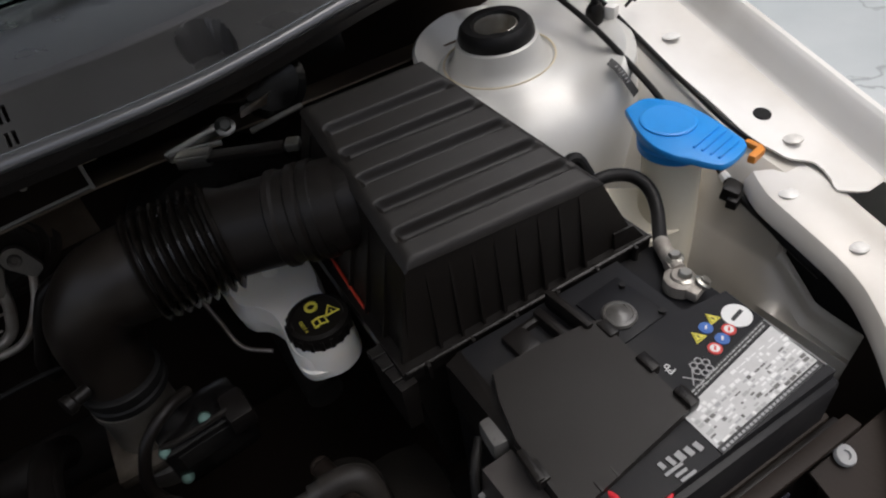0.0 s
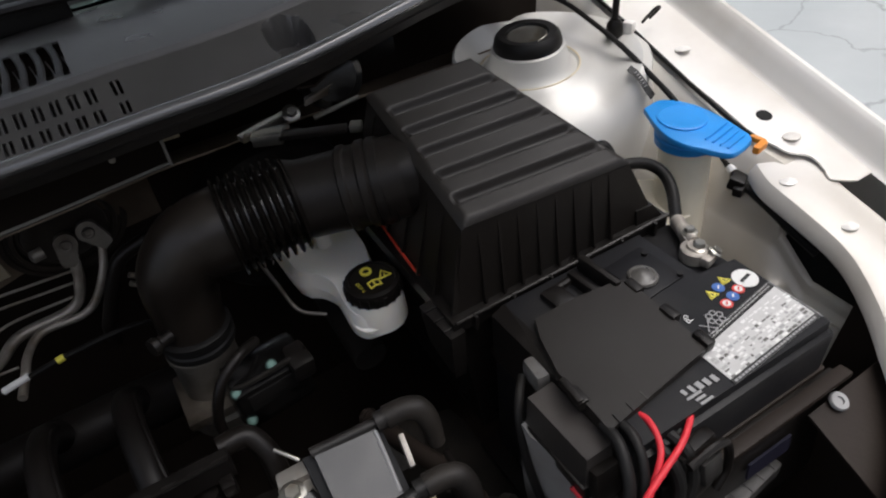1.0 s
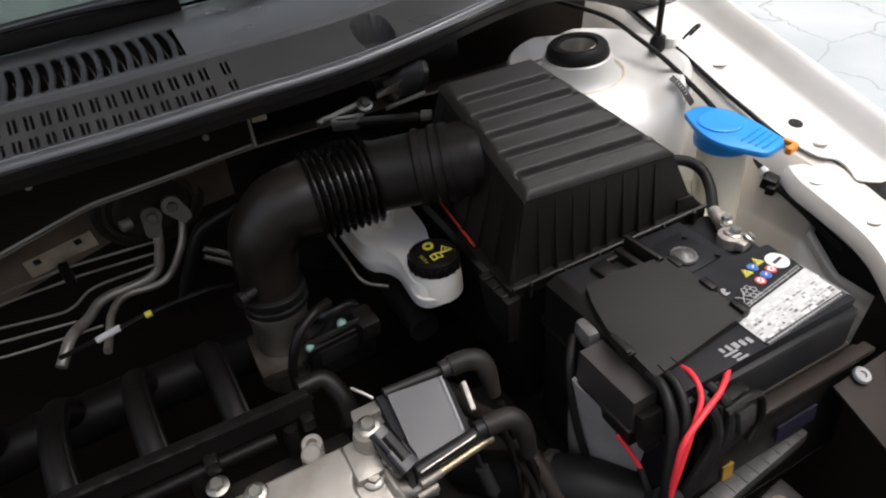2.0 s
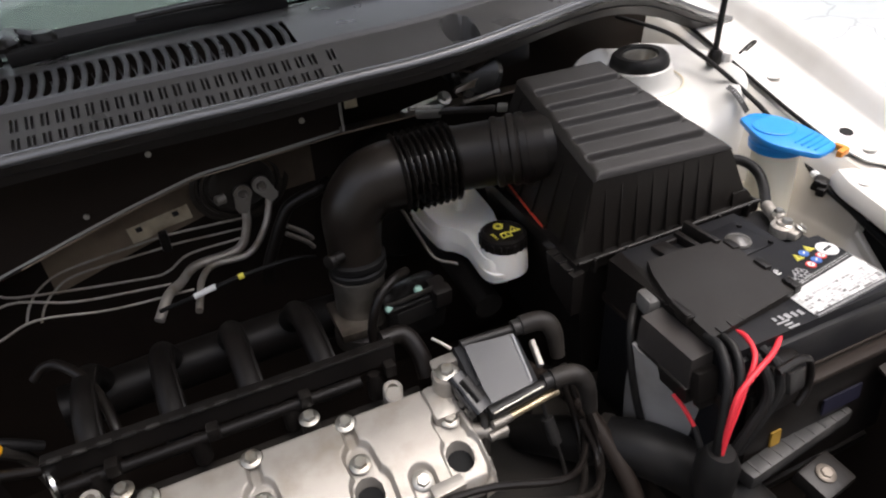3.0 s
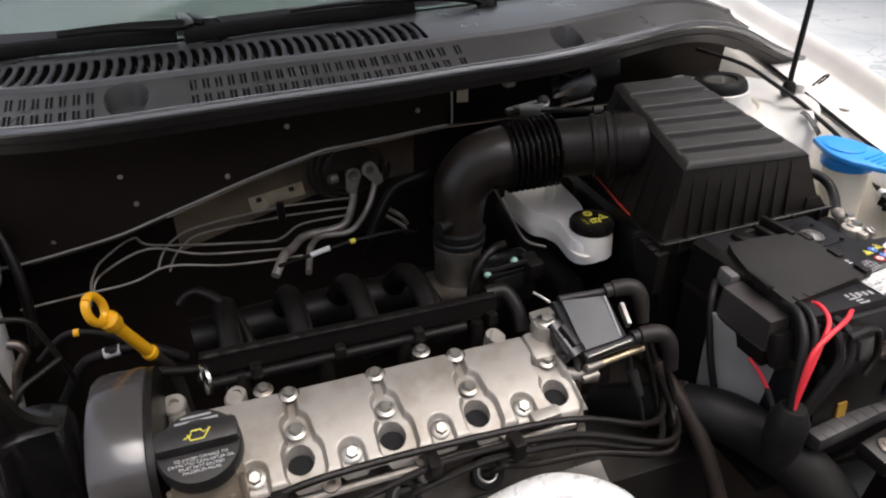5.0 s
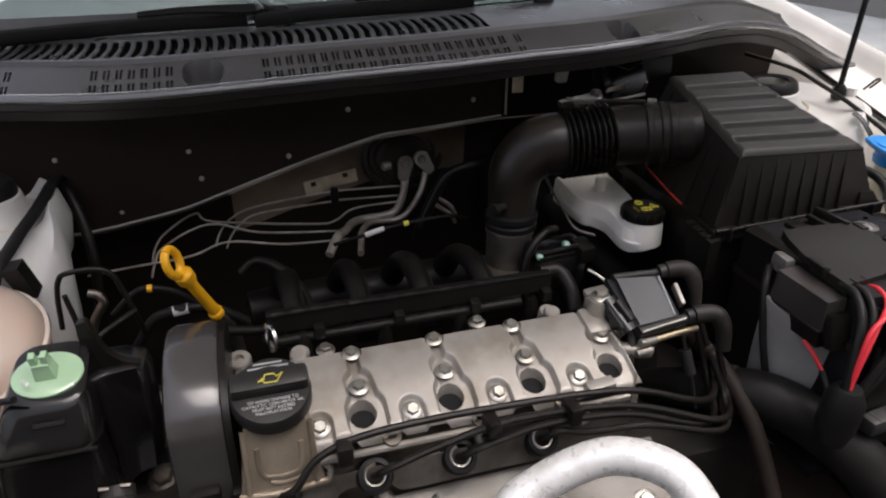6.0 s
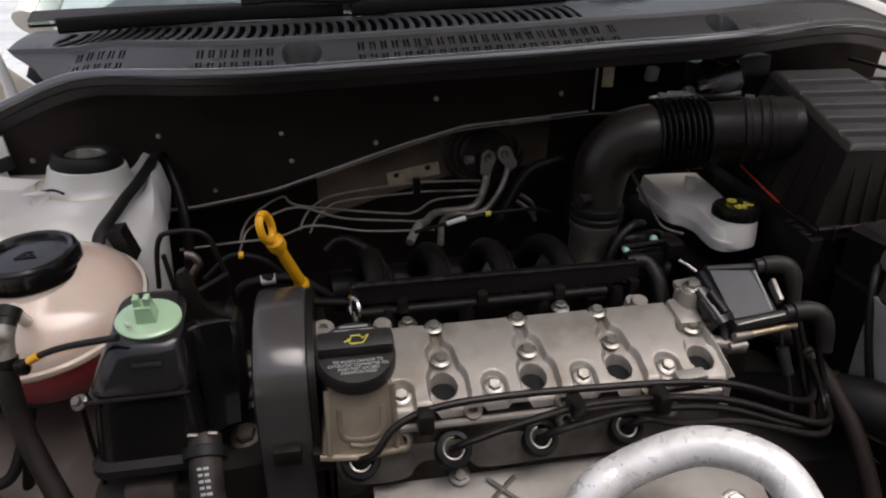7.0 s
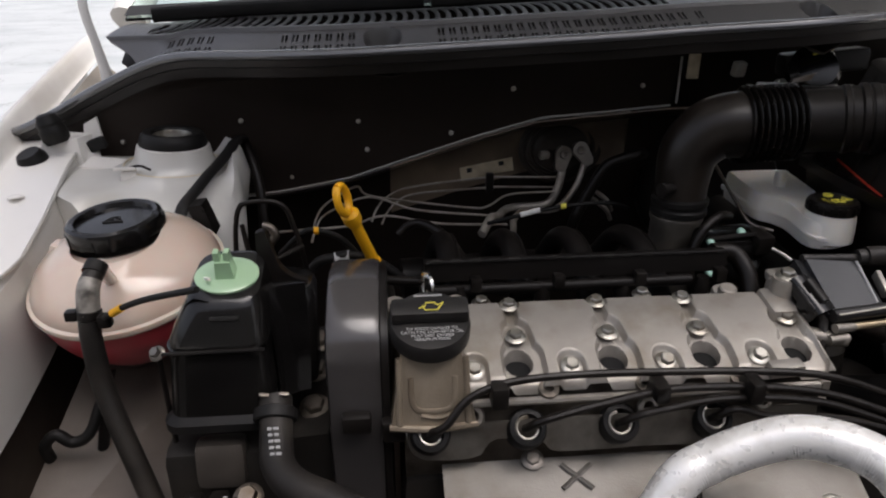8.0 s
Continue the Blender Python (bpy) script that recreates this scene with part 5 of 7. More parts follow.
wire("black_wire", "black wire from the fuse box", [(0.31, -0.1, 0.912), (0.31, -0.12, 0.912), (0.302, -0.14, 0.898), (0.29, -0.15, 0.872), (0.28, -0.156, 0.83), (0.276, -0.158, 0.78)], 0.004, RUBBER, "black wires")
wire("black_wire", "thin black wire continuing the red wire", [(0.284, -0.122, 0.828), (0.281, -0.138, 0.812), (0.274, -0.154, 0.79)], 0.003, RUBBER, "black wires")
wire("black_wire", "black wire running down the heat jacket", [(0.29, -0.02, 0.892), (0.276, -0.034, 0.882), (0.2695, -0.045, 0.862), (0.2695, -0.058, 0.82), (0.278, -0.075, 0.76)], 0.0038, RUBBER, "black wires")
plug = thing("cable_connector", (0.36, -0.13, 0.86), "black multi-pin connector block with cables under the fuse box", "connector")
part("housing", blk((0.349, -0.142, 0.874), (0.04, 0.02, 0.05), 0.009, -14, 0, 6), BLACK, plug)
part("clip_frame", tube([(0.33, -0.152, 0.9), (0.358, -0.151, 0.902), (0.3695, -0.152, 0.892), (0.372, -0.155, 0.866), (0.362, -0.157, 0.85)], 0.0034, 10, 5), BLACK, plug, "rounded clip frame")
part("inner_socket", blk((0.351, -0.154, 0.884), (0.02, 0.008, 0.022), 0.003, -14, 0, 6), GREYPLASTIC, plug)
for k in range(2):
    part("cable", tube([(0.322 + 0.012 * k, -0.115, 0.905), (0.325 + 0.014 * k, -0.142, 0.898), (0.324 + 0.012 * k, -0.154, 0.876), (0.31 + 0.01 * k, -0.156, 0.848), (0.296 + 0.006 * k, -0.156, 0.82)], 0.0048, 10, 5), RUBBER, plug)
part("gland", lathe([(0.014, 0), (0.0185, 0.02), (0.0185, 0.05), (0.012, 0.064)], along((0.278, -0.158, 0.772), (0.02, 0.0, 1)), 18), RUBBER, plug, "black rubber gland")

# ---- washer filler ----
washer = thing("washer_filler", (0.585, 0.1, 0.8), "cream washer bottle filler neck with bright blue lid", "washer filler")
part("neck", tube([(0.56, 0.07, 0.76), (0.574, 0.085, 0.86), (0.583, 0.095, 0.92), (0.586, 0.099, 0.947)], [0.029, 0.027, 0.0265, 0.029], 32, 5), CREAM, washer)
part("bottle_shoulder", hexa([(0.51, 0.06, 0.74), (0.57, 0.045, 0.74), (0.59, 0.12, 0.74), (0.52, 0.15, 0.74)], [(0.525, 0.07, 0.868), (0.565, 0.06, 0.872), (0.578, 0.11, 0.885), (0.535, 0.145, 0.885)], 0.014), CREAM, washer, "cream shoulder of the washer bottle")
part("neck_rim", lathe([(0.0285, 0.934), (0.0315, 0.936), (0.0325, 0.944), (0.031, 0.946), (0.0315, 0.9505)], Matrix.Translation((0.586, 0.099, 0)), 36), BLUE, washer, "blue ring below the lid")
cl = [(0.571, 0.146), (0.575, 0.148), (0.595, 0.15), (0.608, 0.139), (0.616, 0.123), (0.619, 0.1), (0.618, 0.078), (0.615, 0.058), (0.612, 0.045), (0.602, 0.038), (0.577, 0.034), (0.567, 0.043), (0.56, 0.057), (0.553, 0.07), (0.55, 0.09), (0.556, 0.114), (0.567, 0.138)]
rg = [V(p.x, p.y, 0) for p in spline([(x, y, 0) for x, y in cl], 3, True)]


def lidlevel(k, z):
    c = V(0.587, 0.094, 0)
    return [V(c.x + (p.x - c.x) * k, c.y + (p.y - c.y) * k, z + 0.02 * (p.y - 0.09)) for p in rg]


wl = part("lid", loft([lidlevel(0.96, 0.9512), lidlevel(0.99, 0.9516), lidlevel(1.0, 0.9525), lidlevel(1.0, 0.9555), lidlevel(0.985, 0.9572), lidlevel(0.95, 0.958)]), BLUE, washer, "bright blue hinged lid")
part("lid_disc", lathe([(0.025, 0), (0.025, 0.0016), (0.0235, 0.0024), (0.021, 0.0022)], along((0.586, 0.108, 0.9582), (0, -0.02, 1)), 36), BLUE, wl, "raised round field")
for k in range(4):
    part("grip_ridge", blk((0.592, 0.07 - 0.008 * k, 0.9576 - 0.0002 * k), (0.04 - 0.003 * k, 0.0022, 0.0036), 0.0009, 0, 0, 12), BLUE, wl)
part("hinge", join(blk((0.61, 0.032, 0.951), (0.018, 0.007, 0.008), 0.002, 0, 0, 12), blk((0.619, 0.042, 0.951), (0.006, 0.016, 0.006), 0.002, 0, 0, 5)), ORANGE, washer, "orange plastic clip")


# ---- engine ----
PLUGAX = V(0, -0.8, 0.6)
engine = thing("engine", (-0.09, 0.0, 0.45), "four-cylinder engine with cast aluminium valve cover", "engine")
part("block", blk((-0.09, 0.02, 0.6), (0.36, 0.2, 0.26), 0.015), GRIME, engine, "dark engine block")


def cz(y):
    """Height of the valve cover's face."""
    return sum(interp(y + d, [-0.12, -0.09, -0.067, -0.039, 0.0, 0.04, 0.08], [0.8136, 0.824, 0.832, 0.8445, 0.8535, 0.856, 0.8585]) for d in (-0.02, -0.015, -0.01, -0.005, 0, 0.005, 0.01, 0.015, 0.02)) / 9 + 0.0006


BOLTX = [-0.1655 + 0.0827 * k for k in range(4)]
WELLX = [-0.167 + 0.083 * k for k in range(4)]
FRONTX = [-0.206 + 0.083 * k for k in range(4)]


def capsule(x, y, x0, y0, x1, y1, r):
    dx, dy = x1 - x0, y1 - y0
    t = max(0, min(1, ((x - x0) * dx + (y - y0) * dy) / (dx * dx + dy * dy)))
    return math.hypot(x - x0 - t * dx, y - y0 - t * dy) - r


def cover_face(x, y):
    """The cast cover: raised fields, bolt channels between them, wells and bolt seats at the front."""
    ch = min(min(capsule(x, y, k, 0.03, k - 0.0005, -0.039, 0.0052), math.hypot(x - k, y - 0.003) - 0.0088, math.hypot(x - k, y + 0.0365) - 0.0105, capsule(x, y, k + 0.002, -0.0575, k + 0.002, -0.07, 0.0178), capsule(x, y, k, -0.03, k + 0.003, -0.052, 0.0125)) for k in BOLTX)
    seat = min(capsule(x, y, k, -0.0665, k, -0.09, 0.0108) for k in FRONTX)
    hole = min(math.hypot(x - k, (y + 0.0585) * 0.95) - 0.0116 for k in WELLX)

    def ease(d, a, b):
        t = max(0, min(1, (d - a) / (b - a)))
        return t * t * (3 - 2 * t)
    z = cz(y) + 0.003
    z -= 0.0078 * (1 - ease(ch, -0.002, 0.0016))
    if seat < 0.003:
        z -= 0.0052 * (1 - ease(seat, -0.0018, 0.0018)) * ease(ch, 0, 0.002)
    z -= 0.04 * (1 - ease(hole, -0.0016, 0.0006))
    edge = min(y + 0.083, x + 0.27, 0.105 - x, 0.0095 - y)
    z -= 0.006 * max(0.0, 1 - max(0.0, edge) / 0.006) ** 2
    return V(x, y, z)


part("valve_cover", sheet(cover_face, np.linspace(-0.27, 0.105, 341).tolist(), np.linspace(-0.083, 0.0095, 92).tolist()), CAST, engine, "cast aluminium valve cover with raised fields")
part("cover_skirt", hexa([(-0.269, -0.082, 0.8), (0.104, -0.082, 0.8), (0.104, 0.009, 0.8), (-0.269, 0.009, 0.8)], [(-0.269, -0.082, 0.812), (0.104, -0.082, 0.812), (0.104, 0.009, 0.82), (-0.269, 0.009, 0.82)], 0.002), CAST, engine)
part("cover_back", sheet(lambda x, v: V(x, 0.0097 + 0.002 * v, (cz(0.0095) - 0.0035) * (1 - v) + 0.8 * v), np.linspace(-0.27, 0.105, 12), [0, 1], 0.001), CASTMID, engine)
part("cylinder_head", hexa([(-0.266, -0.07, 0.72), (0.095, -0.07, 0.72), (0.095, 0.09, 0.72), (-0.266, 0.09, 0.72)], [(-0.266, -0.085, 0.812), (0.095, -0.085, 0.812), (0.095, 0.009, 0.822), (-0.266, 0.009, 0.822)], 0.004), CASTDARK, engine, "stained cylinder head below the cover")
part("head_ledge", blk((-0.09, 0.034, 0.795), (0.36, 0.048, 0.03), 0.004), GRIME, engine, "dark oily ledge of the head behind the cover")
part("cover_lip", tube([(-0.266, -0.0865, 0.813), (-0.08, -0.0865, 0.813), (0.09, -0.0865, 0.813)], 0.0035, 8, 2), CAST, engine, "cast joint lip")


for k in range(3):
    x = -0.1655 + 0.0827 * k
    part("cover_bolt", hexbolt((x, 0.003, 0.854), (0, -0.2, 1), 0.0058, 0.0065), STEEL, engine)
    part("cover_bolt", hexbolt((x - 0.0005, -0.0365, 0.844), (0, -0.2, 1), 0.006, 0.0065), STEEL, engine)
for k in range(4):
    x = -0.206 + 0.083 * k
    part("cover_bolt", hexbolt((x, -0.067, 0.832), (0, -0.45, 1), 0.006, 0.0065), STEEL, engine)
    part("bolt_spacer", lathe([(0.0088, -0.008), (0.0088, 0.0005)], along((x, -0.067, 0.832), (0, -0.45, 1)), 20), CASTMID, engine)
    xw = -0.167 + 0.083 * k
    # black disc paints the deep shade of the well
    part("well_bottom", lathe([(0.0134, 0.0), (0.0134, 0.0012), (0.001, 0.0012)], along((xw, -0.0595, 0.8205), (0, -0.32, 1)), 24), HOLE_SHADE, engine, "black disc standing in for the shade deep in the well")
for k in range(3):
    part("small_boss", lathe([(0.0085, 0), (0.0085, 0.012), (0.004, 0.0125), (0.004, 0.008)], along((-0.1455 + 0.083 * k, -0.078, 0.811), (0, -0.45, 1)), 20), CASTDARK, engine)
for x, y in ((0.055, 0.033), (-0.212, 0.033)):
    part("lifting_lug", join(lathe([(0.0095, -0.03), (0.0095, 0.007), (0.0085, 0.0085), (0.0048, 0.0085), (0.0042, 0.002)], along((x, y, 0.838), (0, -0.25, 1)), 26), blk((x, 0.018, 0.835), (0.014, 0.02, 0.012), 0.003)), CAST, engine, "cast lug with a hole")
for x, y in ((-0.187, 0.03), (-0.026, 0.034)):
    part("rear_bolt", hexbolt((x, y, 0.843), (0, -0.1, 1), 0.0062, 0.007), STEEL, engine)
    part("bolt_pillar", lathe([(0.0085, 0.805), (0.0085, 0.842), (0.007, 0.843)], Matrix.Translation((x, y, 0)), 18), GRIME, engine, "dark pillar under a bolt")
part("lug_pin", lathe([(0.0085, -0.01), (0.0085, 0.006), (0.007, 0.0075), (0.003, 0.0075)], along((0.05, 0.013, 0.852), (0, -0.2, 1)), 22), CAST, engine)
part("lug_pin", lathe([(0.0085, -0.01), (0.0085, 0.006), (0.007, 0.0075), (0.003, 0.0075)], along((-0.214, 0.012, 0.852), (0, -0.2, 1)), 22), CAST, engine)
part("end_lug", join(lathe([(0.0115, -0.03), (0.0115, 0.004), (0.01, 0.006), (0.005, 0.006), (0.0045, 0.0)], along((-0.27, 0.05, 0.832), (0, -0.35, 1)), 24), blk((-0.268, 0.03, 0.816), (0.016, 0.045, 0.03), 0.004)), CAST, engine, "cast lug with a hole")

# right end of the head with the coil bracket
part("end_housing", hexa([(0.072, -0.08, 0.78), (0.115, -0.07, 0.78), (0.115, 0.02, 0.78), (0.072, 0.03, 0.78)], [(0.076, -0.07, 0.812), (0.112, -0.06, 0.812), (0.112, 0.01, 0.826), (0.076, 0.022, 0.826)], 0.006), CAST, engine, "cast end housing")
part("coil_bracket", join(lathe([(0.014, 0.8), (0.0125, 0.845), (0.0118, 0.87), (0.0105, 0.8745)], Matrix.Translation((0.095, -0.004, 0)), 24), blk((0.11, 0.017, 0.868), (0.038, 0.014, 0.01), 0.003, 0, -10, -8), blk((0.103, 0.006, 0.858), (0.026, 0.026, 0.016), 0.004, 8, 0, 8), blk((0.086, -0.012, 0.85), (0.026, 0.036, 0.018), 0.006, 14)), CAST, engine, "cast coil bracket with round boss")
part("bracket_bolt", hexbolt((0.098, -0.001, 0.875), (0, -0.15, 1), 0.0066, 0.007), STEEL, engine)
part("end_spout", tube([(0.1, -0.04, 0.835), (0.12, -0.052, 0.836), (0.13, -0.056, 0.837)], [0.008, 0.007, 0.006], 14, 4), CASTMID, engine)
part("end_bolt", hexbolt((0.087, -0.028, 0.846), (0, -0.3, 1), 0.006, 0.007), STEEL, engine)
part("end_clip", blk((0.06, -0.08, 0.827), (0.03, 0.012, 0.012), 0.002, 10, 0, 4), CAST, engine)

# left end: oil filler
filler = part("filler_housing", hexa([(-0.277, -0.096, 0.798), (-0.207, -0.096, 0.798), (-0.207, -0.03, 0.8), (-0.277, -0.03, 0.8)], [(-0.267, -0.078, 0.862), (-0.219, -0.078, 0.862), (-0.216, -0.02, 0.868), (-0.27, -0.02, 0.868)], 0.011), CASTBROWN, engine, "cast oil filler housing")


def filler_front(x, h):
    """A point on the sloping front of the filler housing, h above its foot."""
    return (x, -0.0965 + 0.281 * h, 0.798 + h)


part("filler_emboss", tube([filler_front(-0.26, 0.042), filler_front(-0.259, 0.022), filler_front(-0.252, 0.015), filler_front(-0.232, 0.015), filler_front(-0.225, 0.022), filler_front(-0.224, 0.042)], 0.0024, 8, 4, flat=0.6), CASTBROWN, filler, "raised cast outline")
for x in (-0.27, -0.214):
    part("filler_rib", tube([filler_front(x, 0.004), filler_front(x * 0.985 - 0.0036, 0.03), filler_front(x * 0.97 - 0.0073, 0.058)], 0.0026, 8, 3), CASTBROWN, filler, "upright cast rib")
part("filler_ledge", tube([filler_front(-0.252, 0.012), filler_front(-0.24, 0.0095), filler_front(-0.226, 0.012)], 0.0028, 8, 3, flat=0.6), CASTBROWN, filler)
part("filler_foot", tube([(-0.278, -0.094, 0.799), (-0.242, -0.0985, 0.799), (-0.206, -0.094, 0.799)], 0.003, 8, 4), CASTBROWN, filler)
cap_m = along((-0.2425, -0.056, 0.863), (0, -0.32, 1))
oil = thing("oil_filler_cap", (-0.2425, -0.056, 0.862), "dark grey oil filler cap with grip bar and printing", "oil cap")
oc = part("cap", lathe([(0.031, 0), (0.0335, 0.003), (0.0335, 0.014), (0.0315, 0.018), (0.022, 0.0195)], cap_m, 48), GREYPLASTIC, oil)
gb = blk((0, 0.004, 0.024), (0.064, 0.02, 0.014), 0.005)
gb.transform(cap_m)
part("grip_bar", gb, GREYPLASTIC, oil, "raised grip bar")


def on_cap(x, y, z):
    return cap_m @ pose(x, y, z)


for body, y, size in (("TO AVOID DAMAGE TO", -0.0115, 0.0038), ("CATALYTIC CONVERTER OIL", -0.0153, 0.0038), ("MUST NOT EXCEED", -0.0191, 0.0038), ("MAXIMUM MARK", -0.0228, 0.0038)):
    writing(body, size, on_cap(0.001, y, 0.0198), LABELPRINT, oc)
for k, w in enumerate((0.03, 0.036, 0.028)):
    b = blk((0, 0.0175 + 0.0042 * k, 0.0192), (w - 0.002 * k, 0.0018, 0.0005), 0)
    b.transform(cap_m)
    part("print_bar", b, GREYPRINT, oc)
can = tube([cap_m @ V(x, y, 0.0312) for x, y in ((-0.009, 0.0), (-0.004, 0.002), (-0.003, 0.006), (0.004, 0.006), (0.006, 0.003), (0.011, 0.006), (0.006, -0.002), (-0.004, -0.002), (-0.006, 0.003))], 0.0007, 5, 1)
part("oil_can_symbol", can, YELLOWPRINT, oc)

for x, r in ((-0.21, 0.011), (-0.06, 0.009), (0.04, 0.009)):
    part("head_boss", lathe([(r, -0.01), (r, 0.008), (r * 0.8, 0.01), (r * 0.5, 0.01), (r * 0.45, 0.0)], along((x, -0.082, 0.797), PLUGAX), 22), CASTMID, engine, "round cast boss")

# ---- timing belt cover ----
timing = thing("timing_belt_cover", (-0.3, 0.0, 0.6), "grey-black plastic timing belt cover with rounded top", "timing cover")
side_line = [(0.075, 0.6), (0.075, 0.84), (0.068, 0.868), (0.05, 0.887), (0.02, 0.896), (-0.02, 0.894), (-0.052, 0.88), (-0.07, 0.86), (-0.076, 0.82), (-0.078, 0.77), (-0.078, 0.6)]
sl = spline([(0, y, z) for y, z in side_line], 4)
rings = []
for x, k in ((-0.329, 0.93), (-0.327, 0.97), (-0.321, 0.992), (-0.289, 0.992), (-0.284, 0.975), (-0.282, 0.935)):
    rings.append([V(x, p.y * k, 0.6 + (p.z - 0.6) * (1 - (1 - k) * 0.35)) for p in sl])
part("cover", loft(rings), material("smooth_dark_plastic", (0.05, 0.046, 0.045), 0.2, 0, 0.2, 25, 0.1, 900, 0.6), timing)
part("seam_flange", loft([[V(x, p.y * k, 0.6 + (p.z - 0.6) * 0.985) for p in sl] for x, k in ((-0.283, 1.02), (-0.277, 1.02))]), BLACK, timing)
part("lower_latch", blk((-0.305, -0.086, 0.8), (0.024, 0.012, 0.016), 0.003), BLACK, timing)
part("lower_latch", blk((-0.275, -0.084, 0.79), (0.02, 0.012, 0.02), 0.003), BLACK, timing)

# ---- dipstick ----
dip = thing("oil_dipstick", (-0.29, 0.122, 0.84), "bright yellow oil dipstick handle with finger ring", "dipstick")
RC, RB = V(-0.318, 0.08, 0.939), V(-0.289, 0.124, 0.845)
d = (RB - RC).normalized()
sidev = d.cross(V(-0.9, 0.35, -0.25)).normalized()
part("ring", tube([RC + d * (0.004 - 0.0155 * math.cos(a)) + sidev * (0.0115 * math.sin(a)) for a in np.linspace(0, 2 * math.pi, 17)], 0.004, 10, 2), YELLOW, dip)
part("collar", lathe([(0.006, 0.02), (0.0095, 0.024), (0.0095, 0.034), (0.007, 0.04)], along(RC, d), 16), YELLOW, dip)
part("shank", lathe([(0.006, 0.036), (0.006, 0.07), (0.0065, 0.098), (0.008, 0.1), (0.008, 0.106)], along(RC, d), 16), YELLOW, dip)
part("guide_tube", tube([RB, RB + d * 0.05, (-0.27, 0.15, 0.7)], 0.006, 10, 3), DULLSTEEL, dip)

# ---- intake manifold and fuel rail ----
RUNNER = material("oily_black_plastic", (0.0075, 0.0064, 0.0058), 0.4, 0, 0.3, 30, 0.2, 700, 0, (0.011, 0.009, 0.008), 0.64, spec=0.18)
mani = thing("intake_manifold", (-0.09, 0.16, 0.7), "black plastic intake manifold with four curved runners", "intake manifold")
part("plenum", tube([(-0.26, 0.24, 0.77), (-0.15, 0.25, 0.77), (0.0, 0.25, 0.775), (0.06, 0.235, 0.785)], 0.027, 24, 4), RUNNER, mani)
for k in range(4):
    x = -0.212 + 0.072 * k
    rn = [(x - 0.004, 0.235, 0.8), (x - 0.002, 0.195, 0.84), (x, 0.145, 0.856), (x + 0.002, 0.1, 0.846), (x + 0.004, 0.07, 0.82)]
    part("runner", tube(rn, [0.016, 0.0125, 0.012, 0.0125, 0.0145], 20, 6), RUNNER, mani, "glossy curved runner")
    part("runner_rib", tube([(a + 0.0105, b, c + 0.0075) for a, b, c in rn], 0.0018, 6, 5), RUNNER, mani)
    part("runner_tab", blk((x + 0.034, 0.092, 0.838), (0.026, 0.006, 0.012), 0.002, -20), RUNNER, mani)
part("flange_rail", hexa([(-0.24, 0.056, 0.855), (0.068, 0.053, 0.857), (0.068, 0.07, 0.857), (-0.24, 0.073, 0.855)], [(-0.24, 0.058, 0.875), (0.068, 0.055, 0.877), (0.068, 0.066, 0.877), (-0.24, 0.069, 0.875)], 0.002), RUNNER, mani, "long black rail")
part("rail_edge", tube([(-0.238, 0.057, 0.8765), (0.066, 0.0545, 0.8785)], 0.0016, 6, 1), BLACK, mani)
# teeth in a lighter grey than the rail, which paints their glints
for k in range(16):
    part("rail_tooth", blk((-0.228 + 0.0192 * k, 0.0555, 0.8775), (0.011, 0.004, 0.003), 0.0008), GREYPLASTIC, mani)
rail_t = thing("fuel_rail", (-0.1, 0.05, 0.84), "black fuel rail tube with bright end cap", "fuel rail")
part("tube", tube([(-0.235, 0.052, 0.847), (0.03, 0.05, 0.85)], 0.0058, 18, 1), RUNNER, rail_t)
part("end_cap", lathe([(0.0135, -0.003), (0.0155, -0.001), (0.0155, 0.002), (0.0135, 0.0035), (0.001, 0.004)], along((-0.238, 0.056, 0.851), (-1, -0.35, 0.12)), 32), CHROME, rail_t, "bright metal end disc")
for k in range(4):
    part("injector", lathe([(0.008, 0), (0.0085, 0.02), (0.006, 0.03)], along((-0.205 + 0.083 * k, 0.052, 0.822), (0, 0, 1)), 14), BLACK, rail_t)
    part("injector_clip", blk((-0.19 + 0.083 * k, 0.047, 0.856), (0.011, 0.012, 0.014), 0.002), BLACK, rail_t)
for pts in ([(-0.262, 0.21, 0.845), (-0.25, 0.21, 0.856), (-0.234, 0.2, 0.862), (-0.212, 0.172, 0.859), (-0.197, 0.138, 0.85), (-0.19, 0.108, 0.836), (-0.188, 0.095, 0.81)], [(-0.29, 0.1, 0.84), (-0.24, 0.085, 0.842), (-0.19, 0.08, 0.85), (-0.16, 0.075, 0.85)]):
    wire("vacuum_hose", "thin black rubber hose over the manifold", pts, 0.0052, HOSE, "vacuum hoses")
wire("breather_hose", "black breather hose bent over the throttle cover", [(0.075, 0.125, 0.795), (0.068, 0.13, 0.83), (0.082, 0.138, 0.866), (0.105, 0.15, 0.878), (0.125, 0.165, 0.872)], 0.0052, HOSE)
wire("breather_hose", "black rubber elbow hose beside the rail", [(0.062, 0.075, 0.868), (0.085, 0.075, 0.866), (0.095, 0.06, 0.85), (0.096, 0.045, 0.83)], 0.0095, HOSE)

# ---- ignition coil and leads ----
coil = thing("ignition_coil", (0.14, -0.015, 0.82), "dark grey ignition coil with plugged leads", "ignition coil")
quad = [V(0.121, -0.042, 0.861), V(0.168, -0.037, 0.8605), V(0.172, 0.01, 0.8825), V(0.1225, 0.012, 0.8855)]
nq = (quad[1] - quad[0]).cross(quad[3] - quad[0]).normalized()
